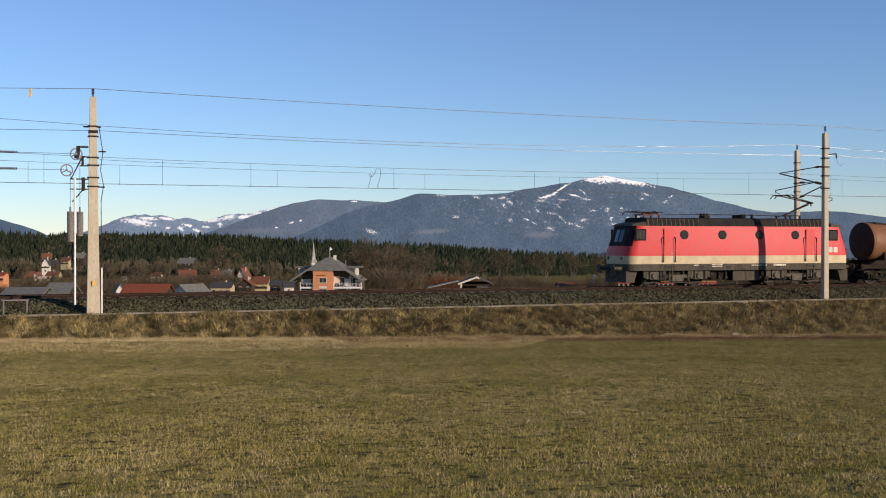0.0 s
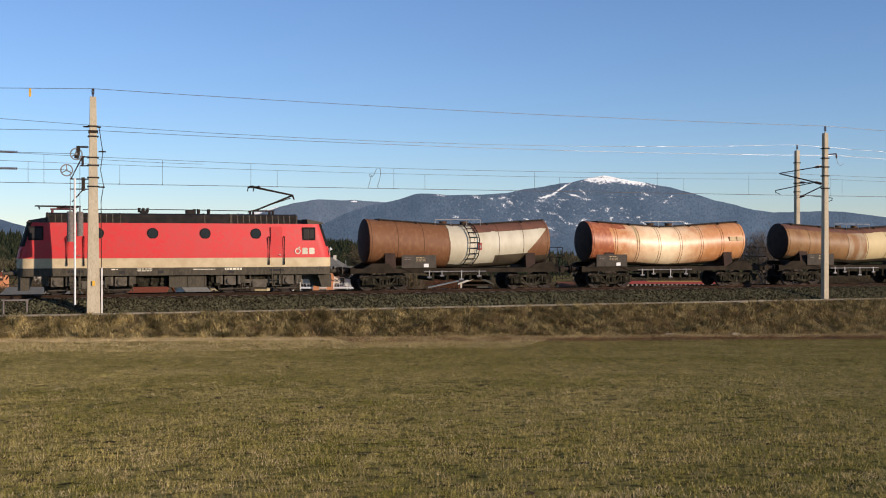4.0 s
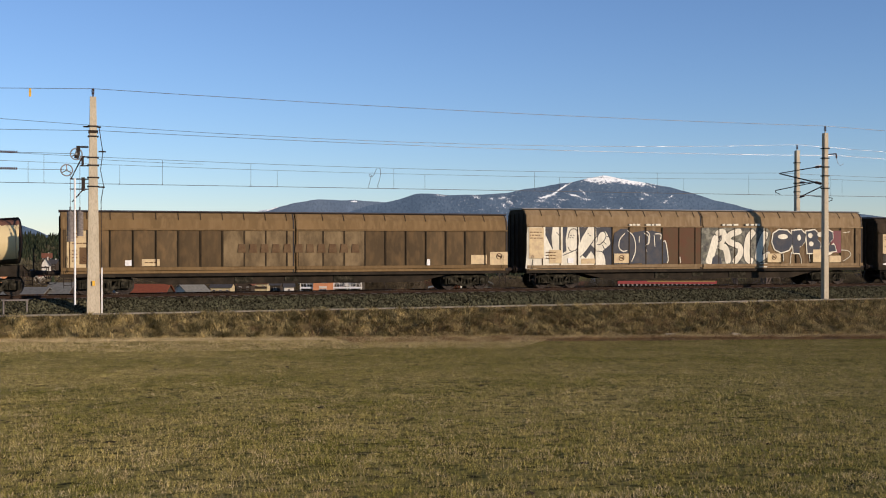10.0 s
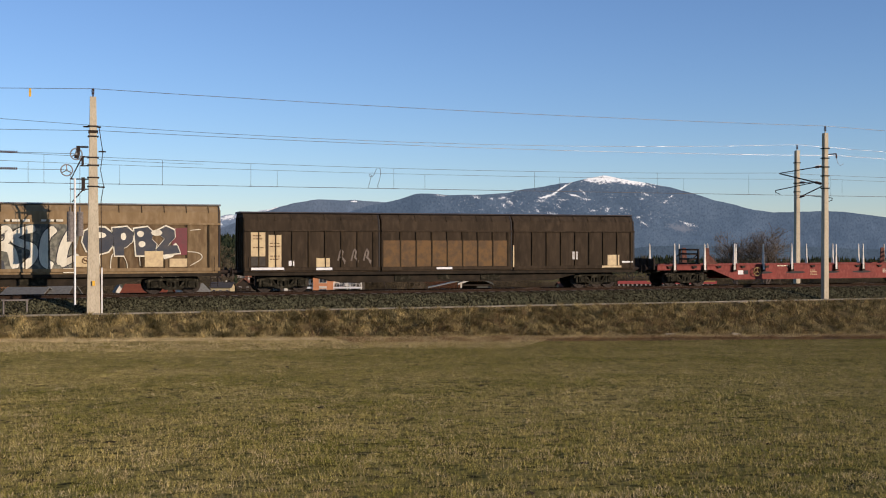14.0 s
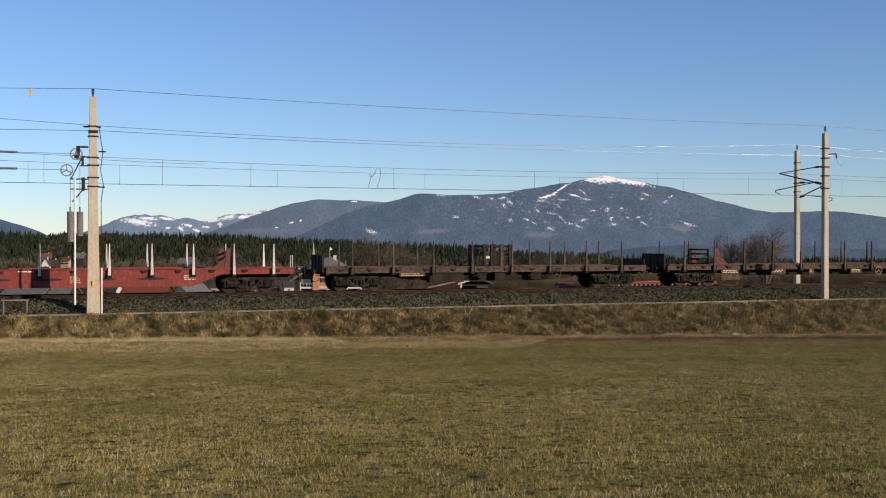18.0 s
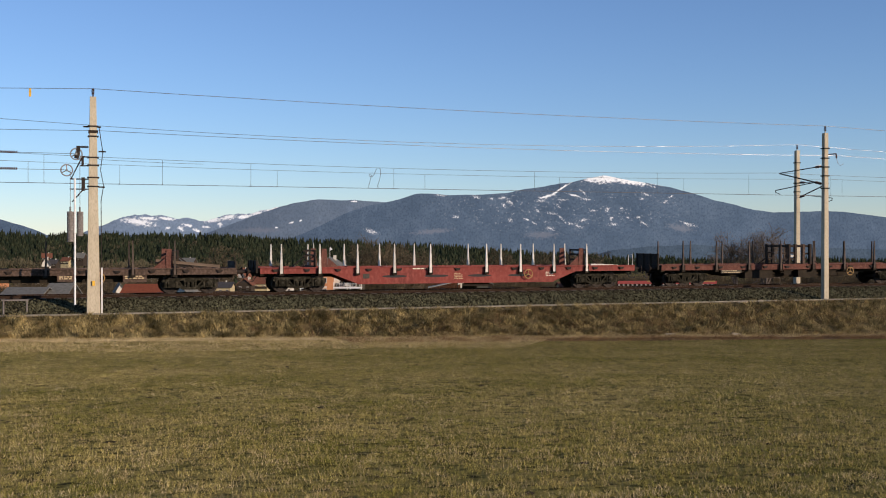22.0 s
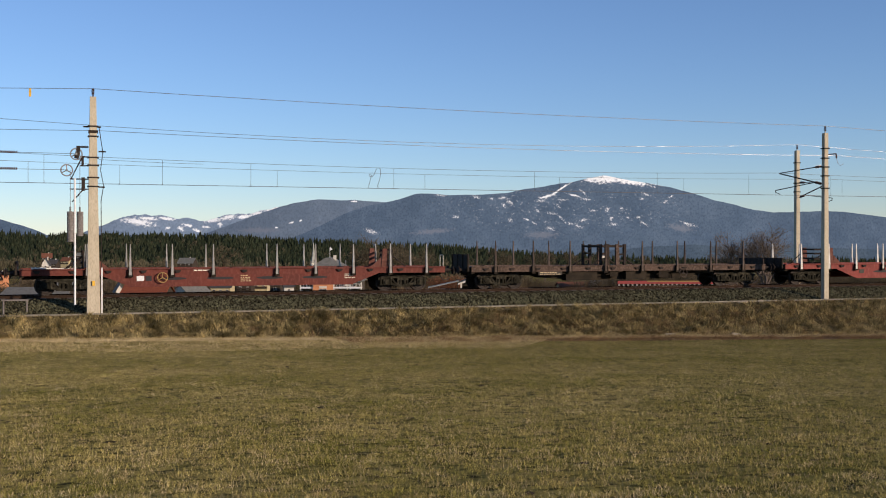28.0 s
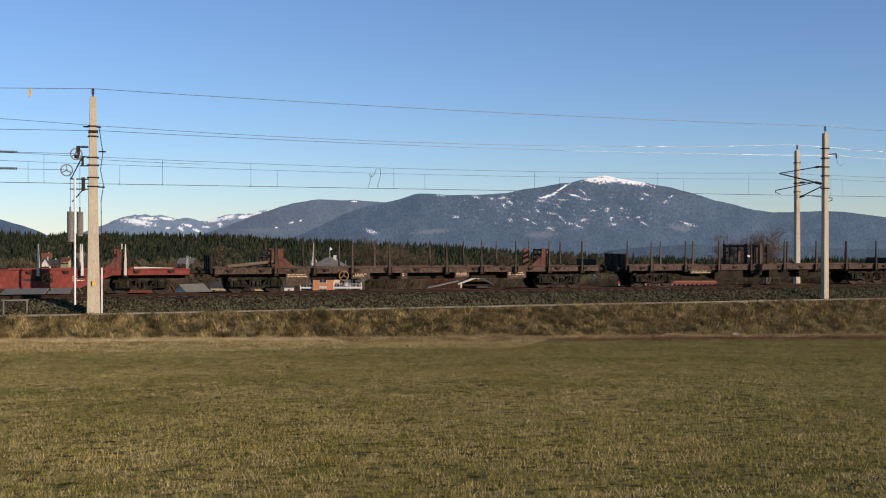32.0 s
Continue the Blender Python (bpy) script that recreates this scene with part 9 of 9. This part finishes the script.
def middle_patch(a, b):
    d = 13 + 38 * b
    x, y = spot((a - 0.5) * 2 * 0.44 * d, d)
    return (x, y) if y < -9.5 else (-999, 0)


tufts("meadow_tussocks", "small straw tussocks scattered over the meadow", 90000, middle_patch, 0.036, M["pale_straw"], 13, lean=0.55, width=0.09, power=1.1, clump=0.95, grain=1.3)
tufts("green_tussocks", "small green tussocks scattered over the meadow", 190000, middle_patch, 0.038, M["blade"], 14, lean=0.6, width=0.10, power=1.1, clump=0.95, grain=1.1)


def bank_patch(a, b):
    x = -12 + 72 * a
    return (x, -5.2 + (bank_foot(x)[0] + 4.9) * b)


def strip_patch(a, b):
    x = -12 + 72 * a
    return (x, bank_foot(x)[0] + 0.3 - 1.8 * strip_width(x) * b ** 1.7)


def ditch_patch(a, b):
    x = 12 + 50 * a
    return (x, bank_foot(x)[0] - 0.5 - 4.0 * b)


def drooping_grass(name, label, n, region, size, mat, seed, width, grain):
    """Long blades that arch over in tussocks, those of a tussock to one side."""
    rng = np.random.default_rng(seed)
    pts, sway = [], []
    for a, b, c in rng.random((n, 3)):
        x, y = region(a, b)
        if x < -900:
            continue
        k = noise.noise(Vector((x * grain, y * grain * 1.6, seed))) + 0.5 * noise.noise(Vector((x * grain * 3, y * grain * 3, seed)))
        if k < (c - 0.62) * 0.9:
            continue
        pts.append((x, y, ground_z(x, y) - 0.01))
        sway.append((noise.noise(Vector((x * 2.1, y * 2.1, seed + 31.3))), noise.noise(Vector((x * 2.1, y * 2.1, seed + 57.7))), 1.0 + 0.7 * max(-0.7, min(1.0, k))))
    pts, sway = np.array(pts), np.array(sway)
    n = len(pts)
    h = size * rng.uniform(0.5, 1.3, n) * sway[:, 2]
    ln = (sway[:, :2] * 2.2 + rng.normal(0, 0.38, (n, 2))) * h[:, None]
    ang = rng.uniform(0, 2 * np.pi, n)
    w = size * width * rng.uniform(0.6, 1.4, n)
    side = np.stack([np.cos(ang) * w, np.sin(ang) * w, np.zeros(n)], 1)
    mid = pts + np.concatenate([0.45 * ln, (0.72 * h)[:, None]], 1)
    tip = pts + np.concatenate([1.25 * ln, (h * (1.0 - 0.35 * np.minimum(1.2, np.hypot(ln[:, 0], ln[:, 1]) / h)))[:, None]], 1)
    verts = np.stack([pts - side, pts + side, mid - 0.7 * side, mid + 0.7 * side, tip], 1).reshape(-1, 3)
    tri = np.array([(0, 1, 3), (0, 3, 2), (2, 3, 4)])
    me = soup(name, verts, (tri[None] + 5 * np.arange(n)[:, None, None]).reshape(-1, 3), mat)
    tagged(new(name, me), label, "grass", kind="stuff")


drooping_grass("bank_grass", "long dry tan grass drooping in tussocks on the railway bank", 190000, bank_patch, 0.25, M["straw"], 4, 0.028, 1.2)


def right_bank(a, b):
    x, y = bank_patch(a, b)
    return (x, y) if x > 9 + 14 * noise.noise(Vector((x * 0.2, y * 0.4, 4.4))) else (-999, 0)


tufts("russet_bank_grass", "russet dead herbs among the bank grass", 32000, right_bank, 0.24, M["russet"], 24, lean=0.6, width=0.032, clump=1.5, grain=0.45)
tufts("ditch_grass", "russet dead grass in the shallow ditch below the bank", 60000, ditch_patch, 0.11, M["russet"], 25, lean=0.7, width=0.07, clump=0.7, grain=0.8)
tufts("straw_strip", "flattened pale straw along the foot of the bank", 220000, strip_patch, 0.10, M["pale_straw"], 6, lean=1.2, width=0.06, clump=0.5)
tufts("straw_flecks", "single pale dead blades in the meadow", 290000, meadow_patch, 0.044, M["pale_straw"], 7, lean=0.55, width=0.055, power=1.5, clump=0.9, grain=2.2)


def soil_clods():
    """Small dark heaps of bare earth that show through the grass."""
    rng = np.random.default_rng(31)
    V, Fc, base = [], [], 0
    for i in range(34):
        d = 9 + 40 * rng.random() ** 1.3
        x, y = spot((rng.random() - 0.5) * 0.84 * d, d)
        if y > -11:
            continue
        z = ground_z(x, y)
        r = rng.uniform(0.035, 0.10)
        k = 9
        pts = [(x + r * (1.6 if j % 2 else 1.1) * rng.uniform(0.6, 1.2) * math.cos(2 * math.pi * j / k), y + r * rng.uniform(0.6, 1.2) * math.sin(2 * math.pi * j / k), z - 0.01) for j in range(k)]
        mid = [(x + 0.5 * (px - x), y + 0.5 * (py - y), z + r * rng.uniform(0.05, 0.2)) for px, py, _ in pts]
        V += pts + mid + [(x, y, z + r * 0.3)]
        for j in range(k):
            q = (j + 1) % k
            Fc += [(base + j, base + q, base + k + q), (base + j, base + k + q, base + k + j), (base + k + j, base + k + q, base + 2 * k)]
        base += 2 * k + 1
    me = soup("soil_clods", np.array(V), np.array(Fc), M["soil"])
    tagged(new("soil_clods", me), "small heaps of dark bare earth in the grass", "soil", kind="stuff")


soil_clods()


def pale_stone(x, y, w, seed):
    """A flat broken slab of pale stone lying in the grass."""
    rnd = random.Random(seed)
    ob = bmesh.new()
    ring = [(w * rnd.uniform(0.7, 1.1) * math.cos(a), 0.45 * w * rnd.uniform(0.7, 1.1) * math.sin(a)) for a in [2 * math.pi * k / 9 for k in range(9)]]
    loft(ob, [[(u * k, v * k, z) for u, v in ring] for k, z in ((1.0, -0.06), (1.02, 0.02), (0.82, 0.05))])
    st = tagged(part("pale_stone", ob, M["pale_stone"]), "flat pale broken stone in the dry bank grass", "stone", "pale stones")
    st.matrix_basis = pose(x, y, ground_z(x, y) + 0.08, rnd.uniform(-8, 8), rnd.uniform(-8, 8), rnd.uniform(-20, 20))


for k, (x, y, w) in enumerate(((35.5, -5.25, 0.34), (36.6, -5.3, 0.2), (28.6, -9.4, 0.36), (32.0, -9.8, 0.38))):
    pale_stone(x, y, w, 90 + k)


def build_stones():
    rng = np.random.default_rng(9)
    n = 34000
    x = rng.uniform(-14, 56, n)
    t = rng.random(n)
    y = -4.35 + 2.7 * t
    z = np.interp(y, [-4.3, -2.35, -1.6], [-0.72, -0.24, -0.16])
    r = rng.uniform(0.034, 0.085, n)
    octa = np.array([(1, 0, 0), (-1, 0, 0), (0, 1, 0), (0, -1, 0), (0, 0, 1), (0, 0, -1)], float)
    tri = np.array([(0, 2, 4), (2, 1, 4), (1, 3, 4), (3, 0, 4), (2, 0, 5), (1, 2, 5), (3, 1, 5), (0, 3, 5)])
    scl = rng.uniform(0.6, 1.3, (n, 6, 1))
    a = rng.uniform(0, np.pi, n)
    ca, sa = np.cos(a)[:, None], np.sin(a)[:, None]
    o = octa[None] * scl
    q = np.stack([o[..., 0] * ca - o[..., 1] * sa, o[..., 0] * sa + o[..., 1] * ca, o[..., 2]], -1)
    verts = q * r[:, None, None] + np.stack([x, y, z], 1)[:, None]
    faces = (tri[None] + 6 * np.arange(n)[:, None, None]).reshape(-1, 3)
    me = soup("ballast_stones", verts.reshape(-1, 3), faces, M["stone"])
    tagged(new("ballast_stones", me), "dark grey broken stones on the ballast shoulder", "stones", kind="stuff")


build_stones()


# ---- what moves ----
def motions():
    times = [0.5 * i for i in range(65)]
    for ob, front in VEHICLES:
        walk(ob, [(t, pose(front + run(t), 0, 0)) for t in times])
    fine = [i / 20 for i in range(641)]
    for ob, radius, place, front in WHEELSETS:
        rows = []
        for t in fine:
            x = front + run(t)
            if t in (0.0, 32.0) or -30 < x < 56:
                rows.append((t, x))
        first = rows[1][1] if len(rows) > 2 else rows[0][1]
        last = rows[-2][1] if len(rows) > 2 else rows[-1][1]
        keyed = []
        for t, x in rows:
            x = min(max(x, last), first)
            keyed.append((t, pose(*place, 0, math.degrees((x - first) / radius), 0)))
        walk(ob, keyed)


motions()
